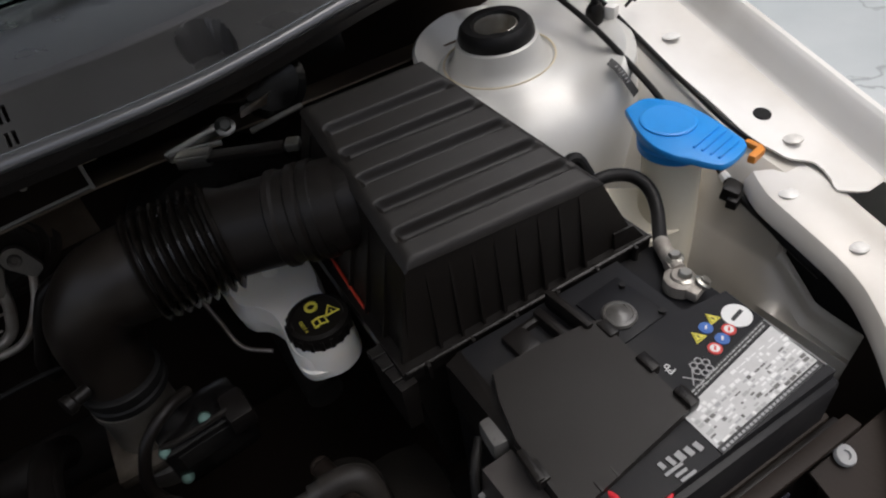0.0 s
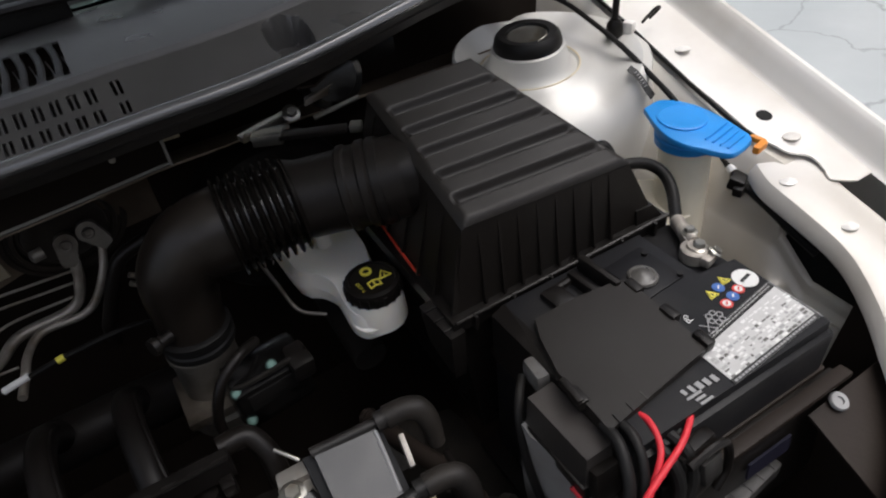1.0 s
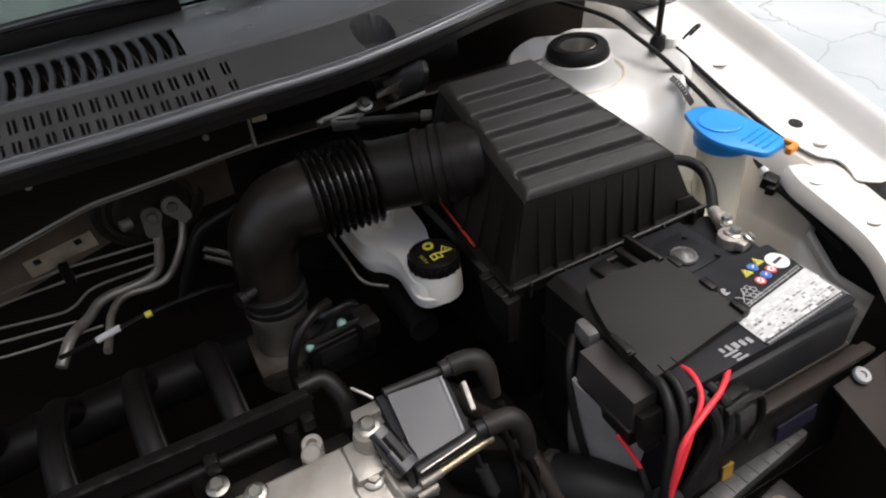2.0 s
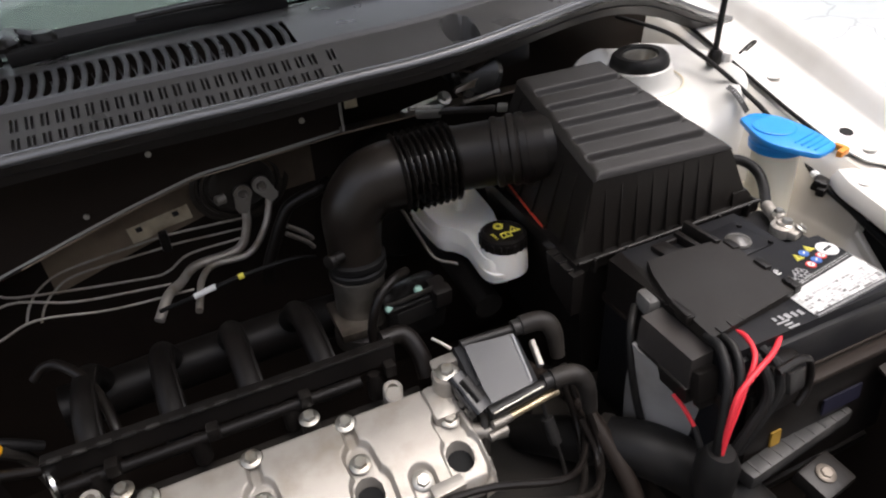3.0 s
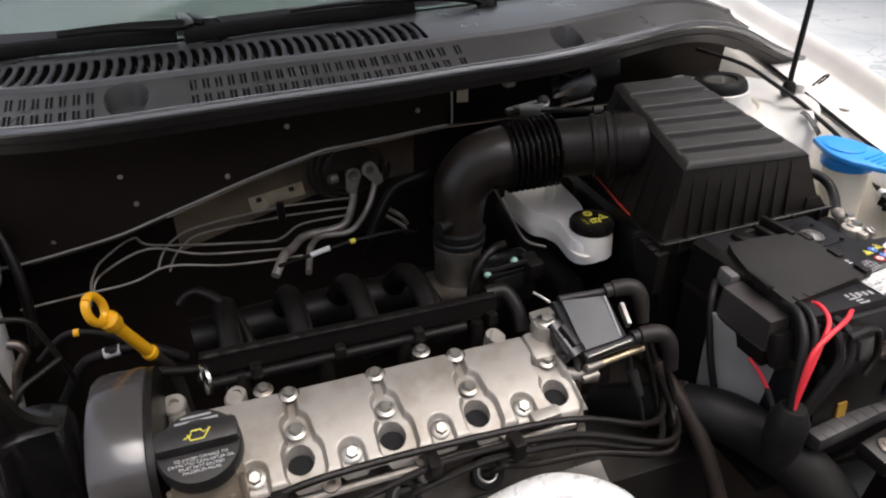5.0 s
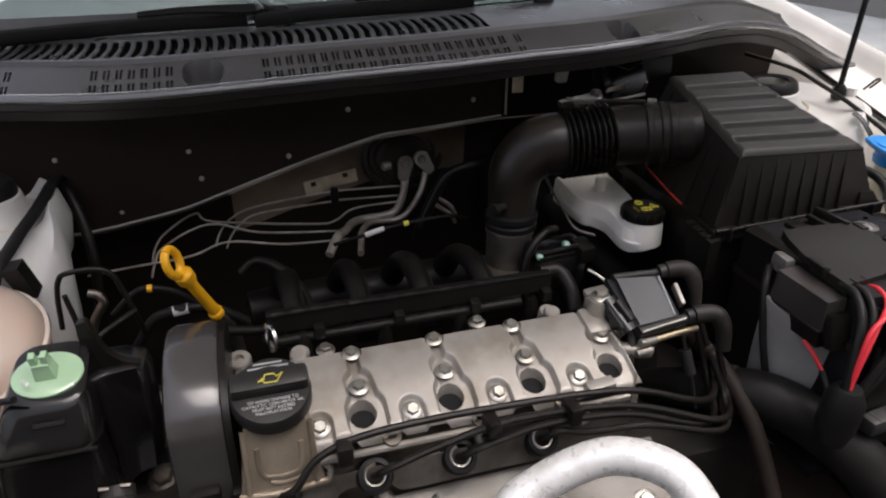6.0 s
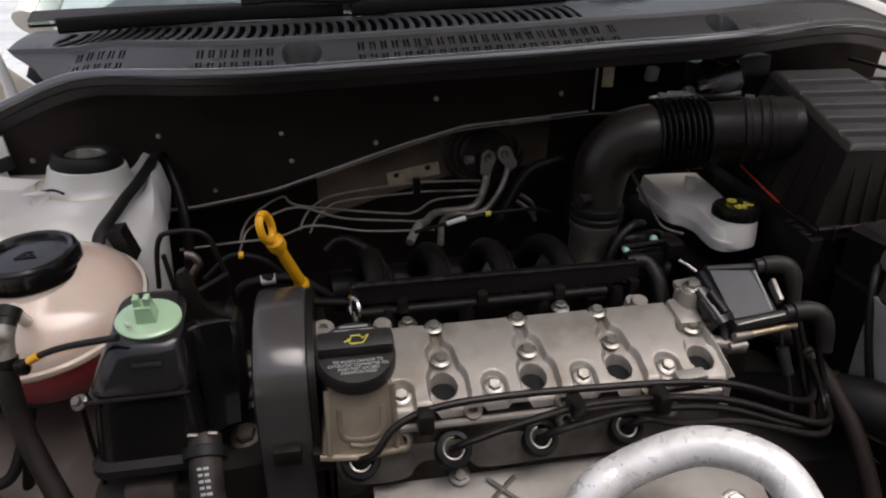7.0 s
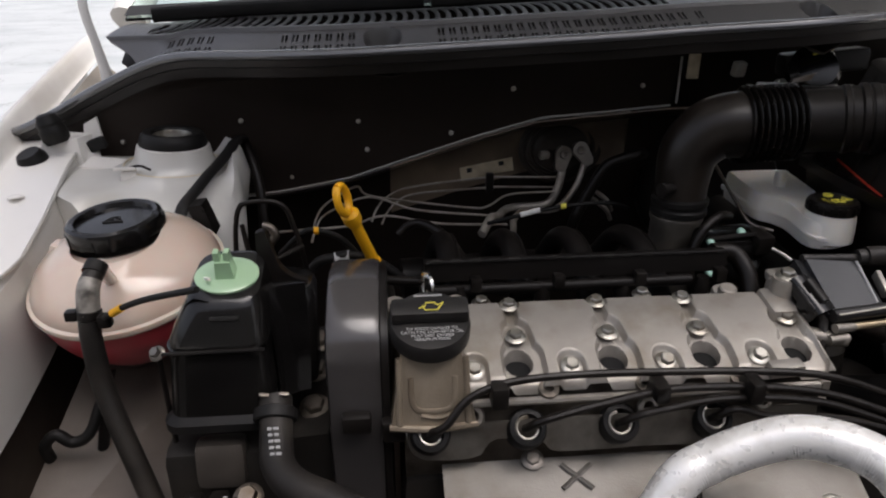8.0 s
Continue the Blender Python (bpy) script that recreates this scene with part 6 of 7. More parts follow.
wide = [quad[0] + V(-0.006, -0.004, -0.001), quad[1] + V(0.006, -0.004, -0.001), quad[2] + V(0.005, 0.004, 0), quad[3] + V(-0.008, 0.004, 0)]
part("body", hexa([q - nq * 0.03 for q in wide], [q - nq * 0.003 for q in wide], 0.004), COILBLACK, coil)
part("face_plate", hexa([q - nq * 0.006 for q in quad], quad, 0.0025), material("bluish_grey_moulding", (0.035, 0.0375, 0.0415), 0.34, 0, 0.15, 40, 0.2, 900), coil, "flat blue-grey face")
part("side_strip", tube([quad[1] + V(-0.001, 0.002, 0.0006), quad[2] + V(-0.001, -0.002, 0.0002)], 0.0015, 10, 1), GREYPRINT, coil, "pale edge strip of the face")
for p, q, r in ((V(0.117, -0.0475, 0.857), V(0.178, -0.0425, 0.8595), 0.006), (V(0.121, 0.0165, 0.884), V(0.176, 0.0135, 0.8835), 0.0045)):
    part("edge_roll", tube([p, q], r, 18, 1), GREYPLASTIC, coil, "rounded edge")
part("steel_core", tube([(0.119, -0.0525, 0.8605), (0.172, -0.047, 0.8635)], 0.001, 8, 1), STEEL, coil, "thin shiny strip along the edge")
plugm = along((0.1065, -0.018, 0.866), (0.3, -0.8, -0.53))
part("connector", prism(rrect(0.019, 0.017, 0.005), -0.014, 0.012, plugm, 0.003), GLOSSBLACK, coil, "black plug connector")
part("connector_socket", prism(rrect(0.023, 0.021, 0.005), 0.006, 0.026, plugm, 0.0025), GLOSSBLACK, coil, "wider socket of the plug")
part("connector_clip", prism(rrect(0.009, 0.007, 0.002), -0.006, 0.018, plugm @ Matrix.Translation((0.0, 0.0115, 0)), 0.001), BLACK, coil)
# added lighter edge in place of the highlight along the plug
part("connector_edge", tube([plugm @ V(-0.011, 0.007, -0.004), plugm @ V(-0.012, 0.007, 0.02)], 0.0013, 8, 1), GREYPLASTIC, coil, "added grey edge standing in for a highlight on the plug")
part("connector_cable", tube([plugm @ V(0, 0, 0.024), plugm @ V(0, -0.004, 0.032), (0.11, -0.052, 0.83), (0.108, -0.054, 0.79)], 0.0046, 10, 5), DUSTHOSE, coil, "black plug cable")
part("pale_spacer", blk((0.1855, -0.012, 0.868), (0.0045, 0.026, 0.01), 0.001, 26, 0, -8), CAST, coil, "pale strip between the lead towers")
BRASS = material("dull_brass", (0.5, 0.41, 0.27), 0.34, 0.8, 0.2, 70, 0.2, 600, 0, (0.3, 0.23, 0.14), 0.62)
part("metal_terminal", tube([V(0.134, -0.052, 0.8475), V(0.186, -0.0455, 0.848)], 0.0035, 14, 1), BRASS, coil, "dull brass terminal tube")
part("terminal_end", tube([V(0.184, -0.0457, 0.848), V(0.1885, -0.0452, 0.848)], 0.004, 14, 1), BRASS, coil)
part("terminal_neck", tube([V(0.117, -0.054, 0.848), V(0.136, -0.052, 0.8475)], 0.0043, 14, 1), CASTMID, coil)
part("lower_terminal", tube([V(0.112, -0.057, 0.838), V(0.13, -0.056, 0.839)], 0.0045, 14, 1), CASTMID, coil)
for a in (V(0.174, 0.0125, 0.885), V(0.176, -0.0415, 0.861)):
    part("tower", tube([a, a + V(0.012, -0.001, 0.001)], 0.0078, 16, 1), GREYPLASTIC, coil)
    part("lead_boot", tube([a + V(0.008, -0.001, 0.001), a + V(0.024, -0.003, 0.002), a + V(0.034, -0.007, -0.001), a + V(0.0385, -0.013, -0.012), a + V(0.04, -0.019, -0.036)], [0.0095, 0.0095, 0.0098, 0.0088, 0.0072], 16, 5), DUSTHOSE, coil, "bent rubber lead boot")

ENDS = [(0.219, -0.01, 0.838), (0.219, -0.05, 0.818), (0.21, -0.02, 0.83), (0.21, -0.055, 0.81)]
PLUGX = [-0.245, -0.1645, -0.0855, -0.004]
MIDS = [[(0.22, -0.05, 0.785), (0.17, -0.1, 0.8), (0.08, -0.094, 0.829), (-0.05, -0.09, 0.837), (-0.16, -0.091, 0.838), (-0.21, -0.096, 0.828)],
        [(0.222, -0.075, 0.775), (0.18, -0.115, 0.785), (0.08, -0.102, 0.817), (-0.03, -0.098, 0.826), (-0.1, -0.1, 0.817)],
        [(0.214, -0.05, 0.78), (0.17, -0.112, 0.782), (0.08, -0.106, 0.81), (0.0, -0.103, 0.817), (-0.05, -0.104, 0.811)],
        [(0.215, -0.08, 0.775), (0.18, -0.12, 0.776), (0.1, -0.112, 0.796), (0.04, -0.106, 0.798)]]
PLUGD = V(0, -0.72, 0.69)
for k in range(4):
    base_p = V(PLUGX[k], -0.0895, 0.787)
    tip = base_p + PLUGD * 0.022
    lead = thing("ignition_lead", base_p, "black ignition lead with ringed rubber spark plug boot", "ignition lead", "ignition leads")
    part("boot", lathe([(0.0165, -0.014), (0.0172, 0.0), (0.0168, 0.006), (0.015, 0.0095), (0.0112, 0.0105), (0.0098, 0.006), (0.009, -0.004), (0.004, -0.005)], along(base_p, PLUGD), 28), RUBBER, lead)
    ringp = [base_p + PLUGD * 0.0065 + along((0, 0, 0), PLUGD).to_3x3() @ V(0.0092 * math.cos(a), 0.0092 * math.sin(a), 0) for a in np.radians(np.linspace(60 + 20 * k, 330 + 20 * k, 15)).tolist()]
    part("steel_ring", tube(ringp, 0.0016, 8, 1), STEEL, lead, "open bright steel ring")
    part("cable", tube([base_p - PLUGD * 0.003, base_p + PLUGD * 0.014, tip + V(0.012, -0.001, 0.006)] + MIDS[k][::-1] + [ENDS[k]], 0.0034, 10, 6), HOSE, lead)
part("lead_clip", blk((-0.1895, -0.097, 0.828), (0.014, 0.016, 0.02), 0.003), BLACK, lead)
part("lead_clip", blk((-0.058, -0.099, 0.827), (0.012, 0.022, 0.016), 0.003), BLACK, lead)
part("lead_clip", blk((0.02, -0.101, 0.825), (0.012, 0.024, 0.02), 0.003), BLACK, lead)

# ---- cover sheets over the exhaust side ----
shield = thing("exhaust_heat_shield", (-0.06, -0.15, 0.7), "pressed metal heat shield with embossed cross below the plugs", "heat shield")


def shield_f(u, v):
    x = -0.235 + 0.36 * u
    return V(x, -0.086 - 0.12 * v, 0.7515 - 0.06 * v)


part("sheet", sheet(shield_f, np.linspace(0, 1, 20), np.linspace(0, 1, 8), 0.0015), SHIELD, shield)
LIP = [(-0.264, 0.79), (-0.2625, 0.778), (-0.259, 0.77), (-0.248, 0.764), (-0.221, 0.762), (-0.204, 0.7655), (-0.1975, 0.776), (-0.19, 0.7815), (-0.18, 0.781), (-0.163, 0.7765), (-0.15, 0.775), (-0.145, 0.769), (-0.138, 0.7655), (-0.114, 0.764), (-0.06, 0.765), (0.006, 0.763), (0.09, 0.762)]
lip_line = spline([(x, 0, z) for x, z in LIP], 4)
part("upper_lip", sheet(lambda u, v: V(lip_line[u].x, -0.0905 - 0.0035 * (1 - v), lip_line[u].z + (0.797 - lip_line[u].z) * v), range(len(lip_line)), [0, 0.06, 0.5, 1], 0.0015), CASTMID, shield, "pale plate with rounded tongues under the boots")


def on_shield(x, y, up=0.001):
    return (x, y, 0.7525 + (y + 0.086) * 0.5 + up)


for a, b in (((-0.135, -0.112), (-0.107, -0.094)), ((-0.133, -0.093), (-0.109, -0.113))):
    part("embossed_bar", tube([on_shield(*a), on_shield(*b)], 0.0024, 8, 1, flat=0.5), SHIELD, shield)
part("shield_bolt", hexbolt(on_shield(-0.157, -0.088), (0, -0.5, 1), 0.0065, 0.005), DULLSTEEL, shield)
part("embossed_field", prism(rrect(0.1, 0.05, 0.008), 0, 0.003, along(on_shield(0.03, -0.14), (0, -0.5, 1)), 0.001), SHIELD, shield)
part("pressed_rib", tube([on_shield(-0.2, -0.125), on_shield(-0.05, -0.13)], 0.003, 8, 1, flat=0.5), SHIELD, shield)
part("shield_bolt", hexbolt(on_shield(0.09, -0.14), (0, -0.5, 1), 0.008, 0.006), STEEL, shield)

pipe = thing("aluminium_pipe", (0.03, -0.16, 0.7), "bright bent aluminium pipe arching before the engine", "metal pipe")
part("tube", tube([(-0.105, -0.175, 0.7), (-0.061, -0.151, 0.771), (-0.032, -0.146, 0.791), (0.004, -0.149, 0.809), (0.032, -0.158, 0.82), (0.059, -0.178, 0.823), (0.075, -0.201, 0.817), (0.084, -0.23, 0.79), (0.086, -0.25, 0.74)], [0.0165 - 0.00034 * (k % 2) for k in range(193)], 28, 24), FOILPIPE, pipe, "finely crimped bright pipe")

# ---- right of the engine: coolant hose ----
hose = thing("coolant_hose", (0.26, -0.085, 0.75), "thick black rubber coolant hose beside the battery", "coolant hose")
part("tube", tube([(0.19, 0.02, 0.72), (0.225, -0.04, 0.755), (0.262, -0.085, 0.77), (0.3, -0.125, 0.755), (0.34, -0.175, 0.715), (0.365, -0.23, 0.64)], [0.02, 0.024, 0.027, 0.028, 0.028, 0.028], 24, 6), RUBBER, hose)
part("hose_clamp", lathe([(0.0268, 0), (0.0285, 0.001), (0.0285, 0.009), (0.0268, 0.01)], along((0.238, -0.056, 0.762), (0.6, -0.75, 0.2)), 28), DULLSTEEL, hose)
conduit = thing("corrugated_conduit", (0.23, -0.05, 0.78), "black corrugated wiring conduit", "conduit")
cp = spline([(0.19, 0.1, 0.78), (0.205, 0.03, 0.8), (0.225, -0.03, 0.8), (0.235, -0.1, 0.76), (0.24, -0.16, 0.68)], 8)
part("sleeve", tube(cp, [0.0085 + 0.0012 * (i % 2) for i in range(len(cp) * 3)], 12, 3), DARKWALL, conduit)
gear = thing("gearbox", (0.22, 0.05, 0.5), "dark cast gearbox housing low in the bay", "gearbox")
part("housing", blk((0.2, 0.02, 0.62), (0.2, 0.22, 0.18), 0.04), GRIME, gear)
part("selector_tower", lathe([(0.04, 0), (0.035, 0.05), (0.02, 0.06)], along((0.2, 0.08, 0.7), (0, 0, 1)), 24), GRIME, gear)
wire("bare_wire", "short bare wire end sticking up behind the coil", [(0.112, 0.018, 0.882), (0.106, 0.024, 0.886), (0.099, 0.032, 0.889)], 0.0016, STEEL)
sensor = thing("oxygen_sensor_plug", (0.17, -0.07, 0.78), "grey sensor plug on a thin cable", "connector")
part("plug", tube([(0.172, -0.055, 0.83), (0.176, -0.066, 0.806)], 0.006, 12, 1), GREYPLASTIC, sensor)
part("cable", tube([(0.17, -0.048, 0.85), (0.172, -0.055, 0.83), (0.178, -0.07, 0.795), (0.18, -0.08, 0.77)], 0.002, 8, 3), RUBBER, sensor)
wire("red_line", "thin red hose behind the air filter housing", [(0.2765, 0.21, 0.924), (0.2755, 0.16, 0.913), (0.276, 0.114, 0.903)], 0.0014, REDLINE)


# ---- pipes on the bulkhead ----
valve = thing("expansion_valve", (0.005, 0.43, 0.87), "aluminium air conditioning pipe block on the bulkhead", "pipe fitting")
part("grommet", lathe([(0.06, 0), (0.061, 0.003), (0.056, 0.005), (0.054, 0.002), (0.051, 0.002), (0.05, 0.006), (0.046, 0.008), (0.044, 0.004), (0.041, 0.004), (0.04, 0.009), (0.036, 0.011), (0.03, 0.01), (0.002, 0.01)], along((-0.004, 0.459, 0.88), (0.1, -1, 0.15)) @ Matrix.Diagonal((1.12, 0.9, 1, 1)), 48), material("brown_rubber_grommet", (0.022, 0.017, 0.013), 0.4, 0, 0.3, 40, 0.2, 500, 0, (0.04, 0.032, 0.025), 0.6), valve, "oval ribbed rubber grommet")
for x, z, turn in ((-0.006, 0.877, -14), (0.02, 0.883, 32)):
    key = [(0.0122 * math.cos(a), 0.0122 * math.sin(a)) for a in np.radians(np.linspace(-25, 205, 15)).tolist()] + [(-0.0085, -0.022), (-0.005, -0.027), (0.005, -0.027), (0.0085, -0.022)]
    part("end_block", prism(key, 0, 0.012, Matrix.Translation((x, 0.436, z)) @ Matrix.Rotation(radians(76), 4, "X") @ Matrix.Rotation(radians(turn), 4, "Z"), 0.0018), CASTMID, valve, "keyhole-shaped aluminium end block")
    part("socket_bolt", lathe([(0.0068, 0), (0.0068, 0.003), (0.0058, 0.004), (0.004, 0.0036), (0.0035, 0.0005)], along((x, 0.4245, z + 0.002), (0, -1, 0.25)), 20), DULLSTEEL, valve)
part("fitting_nub", lathe([(0.007, 0), (0.007, 0.012), (0.004, 0.014)], along((-0.03, 0.43, 0.878), (-1, -0.3, 0)), 16), CAST, valve)
p1 = [(-0.006, 0.428, 0.86), (-0.013, 0.42, 0.83), (-0.032, 0.415, 0.804), (-0.089, 0.405, 0.803), (-0.112, 0.38, 0.8), (-0.129, 0.34, 0.812), (-0.146, 0.31, 0.8)]
p2 = [(0.028, 0.428, 0.866), (0.012, 0.412, 0.832), (-0.019, 0.405, 0.799), (-0.067, 0.4, 0.8), (-0.087, 0.38, 0.795), (-0.094, 0.35, 0.792), (-0.1, 0.32, 0.79)]
part("thick_pipe", tube(p1, 0.0062, 14, 6), PIPE, valve, "thick metal refrigerant pipe")
part("thin_pipe", tube(p2, 0.0048, 12, 6), PIPE, valve, "thin metal refrigerant pipe")

LINES = [[(-0.015, 0.43, 0.842), (-0.108, 0.43, 0.845), (-0.131, 0.43, 0.844), (-0.238, 0.43, 0.833), (-0.275, 0.42, 0.822), (-0.292, 0.41, 0.806), (-0.3, 0.4, 0.79)],
         [(-0.018, 0.43, 0.826), (-0.104, 0.43, 0.829), (-0.127, 0.43, 0.828), (-0.231, 0.43, 0.822), (-0.262, 0.42, 0.812), (-0.277, 0.41, 0.799), (-0.285, 0.4, 0.785)],
         [(-0.023, 0.4, 0.829), (-0.093, 0.4, 0.826), (-0.124, 0.4, 0.809), (-0.157, 0.4, 0.808), (-0.296, 0.4, 0.83), (-0.32, 0.4, 0.846), (-0.363, 0.39, 0.825), (-0.378, 0.378, 0.808), (-0.384, 0.37, 0.79)],
         [(-0.124, 0.38, 0.801), (-0.234, 0.38, 0.814), (-0.302, 0.38, 0.836), (-0.364, 0.37, 0.815), (-0.379, 0.358, 0.796), (-0.385, 0.35, 0.78)],
         [(-0.1, 0.37, 0.79), (-0.2, 0.37, 0.795), (-0.28, 0.37, 0.81), (-0.33, 0.36, 0.8), (-0.4, 0.35, 0.8), (-0.46, 0.34, 0.8)]]
for k, pts in enumerate(LINES):
    bl = thing("brake_pipe", pts[0], "thin dull metal brake pipe running along the bulkhead", "brake pipe", "brake pipes")
    part("tube", tube(pts, 0.0017, 10, 5), PIPE, bl)
part("pipe_clip", blk((-0.118, 0.43, 0.837), (0.012, 0.012, 0.03), 0.003), BLACK, bl, "black plastic pipe clip")
bk = thing("mounting_bracket", (-0.12, 0.46, 0.85), "small tan plated bracket with two square holes", "bracket")
bpl = prism([(-0.042, -0.017), (-0.02, -0.017), (0.0, -0.012), (0.042, -0.012), (0.042, 0.01), (0.036, 0.016), (-0.012, 0.016), (-0.022, 0.008), (-0.042, 0.006)], 0, 0.003, Matrix.Translation((-0.119, 0.4625, 0.852)) @ Matrix.Rotation(radians(-8), 4, "Y") @ Matrix.Rotation(radians(82), 4, "X"), 0.001)
part("plate", bpl, TAN, bk)
# black plates paint the shade of the bracket's two openings
for x, z in ((-0.146, 0.848), (-0.096, 0.858)):
    part("square_hole", blk((x, 0.459, z), (0.008, 0.0012, 0.007), 0, 0, -8), BLACKPRINT, bk)
tags = thing("brake_pipe_tag", (-0.06, 0.28, 0.848), "white and yellow paper tags on a thin black cable", "tag")
part("cable", tube([(-0.14, 0.3, 0.82), (-0.09, 0.285, 0.838), (-0.04, 0.283, 0.848), (0.02, 0.285, 0.85), (0.05, 0.29, 0.84)], 0.0028, 8, 4), RUBBER, tags)
part("white_tag", tube([(-0.098, 0.286, 0.836), (-0.072, 0.2835, 0.8435)], 0.0037, 10, 1), WHITEPRINT, tags, "white tag")
part("yellow_tag", tube([(-0.045, 0.2825, 0.8475), (-0.038, 0.283, 0.8483)], 0.0038, 10, 1), YELLOWPRINT, tags, "yellow tag")
for x, y, z in ((-0.184, 0.364, 0.931), (-0.406, 0.37, 0.873), (-0.464, 0.358, 0.955), (0.077, 0.355, 0.992), (-0.1, 0.36, 0.99), (-0.31, 0.364, 0.95), (-0.3, 0.366, 0.91), (-0.62, 0.36, 0.93)):
    sc = thing("bulkhead_stud", (x, y, z), "small shiny stud in the dark bulkhead", "stud", "bulkhead studs")
    part("head", hexbolt((x, y, z), (0, -1, 0.25), 0.0026, 0.004, 1.35), STEEL, sc)
wire("heater_hose", "black rubber heater hose at the bulkhead", [(-0.004, 0.37, 0.77), (-0.001, 0.36, 0.8), (0.008, 0.36, 0.821), (0.03, 0.36, 0.865), (0.046, 0.36, 0.883), (0.08, 0.36, 0.893), (0.1, 0.38, 0.89)], 0.008, HOSE)
for x0, z0, x1, z1 in ((0.038, 0.829, 0.059, 0.812), (0.035, 0.817, 0.059, 0.797)):
    wire("pipe_stub", "short dull metal pipe stub beside the heater hose", [(x0, 0.4, z0), (x1, 0.4, z1), (x1 + 0.012, 0.41, z1 - 0.02)], 0.0035, PIPE, "pipe stubs")
wire("thin_metal_pipe", "thin bent metal pipe beside the intake elbow", [(0.16, 0.285, 0.9), (0.161, 0.272, 0.894), (0.163, 0.257, 0.884), (0.17, 0.233, 0.864), (0.178, 0.208, 0.845), (0.2, 0.19, 0.84)], 0.0022, DULLSTEEL)

# clutter behind the intake hose
linkage = thing("wiper_linkage", (0.3, 0.36, 1.0), "dark wiper linkage with metal rods under the cowl", "wiper linkage")
part("bar", tube([(0.268, 0.302, 0.991), (0.32, 0.304, 0.996)], 0.0028, 10, 1), STEEL, linkage, "thin shiny rod")
part("bar", tube([(0.195, 0.301, 0.999), (0.24, 0.301, 0.992)], 0.0024, 10, 1), STEEL, linkage, "thin shiny rod")
part("link_plate", hexa([(0.266, 0.318, 0.998), (0.302, 0.318, 1.003), (0.305, 0.326, 1.003), (0.268, 0.326, 0.998)], [(0.268, 0.32, 1.003), (0.302, 0.32, 1.012), (0.305, 0.326, 1.013), (0.27, 0.326, 1.004)], 0.002), DULLSTEEL, linkage, "dull curved link plate")
part("plate", blk((0.33, 0.36, 1.02), (0.12, 0.03, 0.03), 0.006, 0, -4), BLACK, linkage)
part("white_block", blk((0.242, 0.415, 1.003), (0.018, 0.014, 0.022), 0.004, 10, 0, 10), NATURAL, linkage, "pale connector")
part("yellow_label", blk((0.297, 0.31, 1.043), (0.03, 0.002, 0.012), 0, 30, -12, 8), YELLOWPRINT, linkage, "yellow sticker")
part("edge", tube([(0.125, 0.35, 1.03), (0.126, 0.352, 0.968)], 0.0018, 6, 1), PRIMER, linkage)
part("light_plate", blk((0.134, 0.332, 1.02), (0.016, 0.003, 0.032), 0.001), TAN, linkage)
part("motor_housing", lathe([(0.03, 0), (0.034, 0.006), (0.034, 0.03), (0.026, 0.04), (0.012, 0.042)], along((0.31, 0.36, 1.0), (-0.2, -1, 0.5)), 28), GLOSSBLACK, linkage, "rounded black wiper motor")
part("crank", blk((0.222, 0.322, 0.99), (0.06, 0.012, 0.008), 0.003, 0, -4, 12), STEEL, linkage, "shiny crank arm")
part("pivot_nut", hexbolt((0.25, 0.318, 0.996), (0, -0.7, 0.7), 0.006, 0.008), STEEL, linkage)
lever = thing("hose_bracket", (0.19, 0.25, 1.0), "flat shiny metal bracket above the bellows", "bracket")
part("plate", blk((0.2125, 0.279, 1.0), (0.03, 0.014, 0.012), 0.002, 0, -3, -32), STEEL, lever)
part("strap", blk((0.25, 0.254, 1.003), (0.066, 0.013, 0.005), 0.0015, 0, -3, -32), BLACK, lever)
part("strap_end", blk((0.285, 0.232, 1.006), (0.012, 0.012, 0.008), 0.002, 0, 0, -32), STEEL, lever)

# ---- left side: coolant tank ----
tankc = thing("coolant_tank", (-0.546, 0.093, 0.76), "round milky pink coolant tank with red fluid, black cap", "coolant tank")
TC, TR = V(-0.535, 0.095, 0.858), 0.091
tm = Matrix.Translation(TC) @ Matrix.Rotation(radians(-3), 4, "Y") @ Matrix.Rotation(radians(13), 4, "X")


def ball(a0, a1, n):
    return [(max(0.0005, TR * math.cos(radians(a))), TR * (0.56 if a > 0 else 0.98) * math.sin(radians(a))) for a in np.linspace(a0, a1, n).tolist()]


part("upper_shell", lathe(ball(3, 63, 20), tm, 64, cap=False), TANK, tankc, "milky pink upper half")
part("seam", lathe([(TR * 0.985, -0.002), (TR * 1.03, -0.0015), (TR * 1.04, 0.001), (TR * 1.03, 0.0045), (TR * 0.985, 0.006)], tm, 64), TANK, tankc, "moulded seam")
part("lower_shell", lathe(ball(-80, 0.5, 20), tm, 64, cap=False), COOLANT, tankc, "lower half full of red fluid")
capm = Matrix.Translation((-0.5415, 0.101, 0.914)) @ Matrix.Rotation(radians(-3), 4, "Y") @ Matrix.Rotation(radians(5), 4, "X") @ Matrix.Diagonal((0.86, 0.86, 1.15, 1))
part("neck", lathe([(0.06, -0.024), (0.051, -0.016), (0.05, -0.008)], capm, 48, cap=False), TANK, tankc)
tcap = part("cap", lathe([(0.0505, -0.016), (0.0525, -0.014), (0.0525, 0.001), (0.051, 0.004), (0.047, 0.0055), (0.0425, 0.0045), (0.04, 0.0005), (0.02, 0.001), (0.001, 0.0013)], capm, 64), GLOSSBLACK, tankc, "black screw cap with raised symbol")
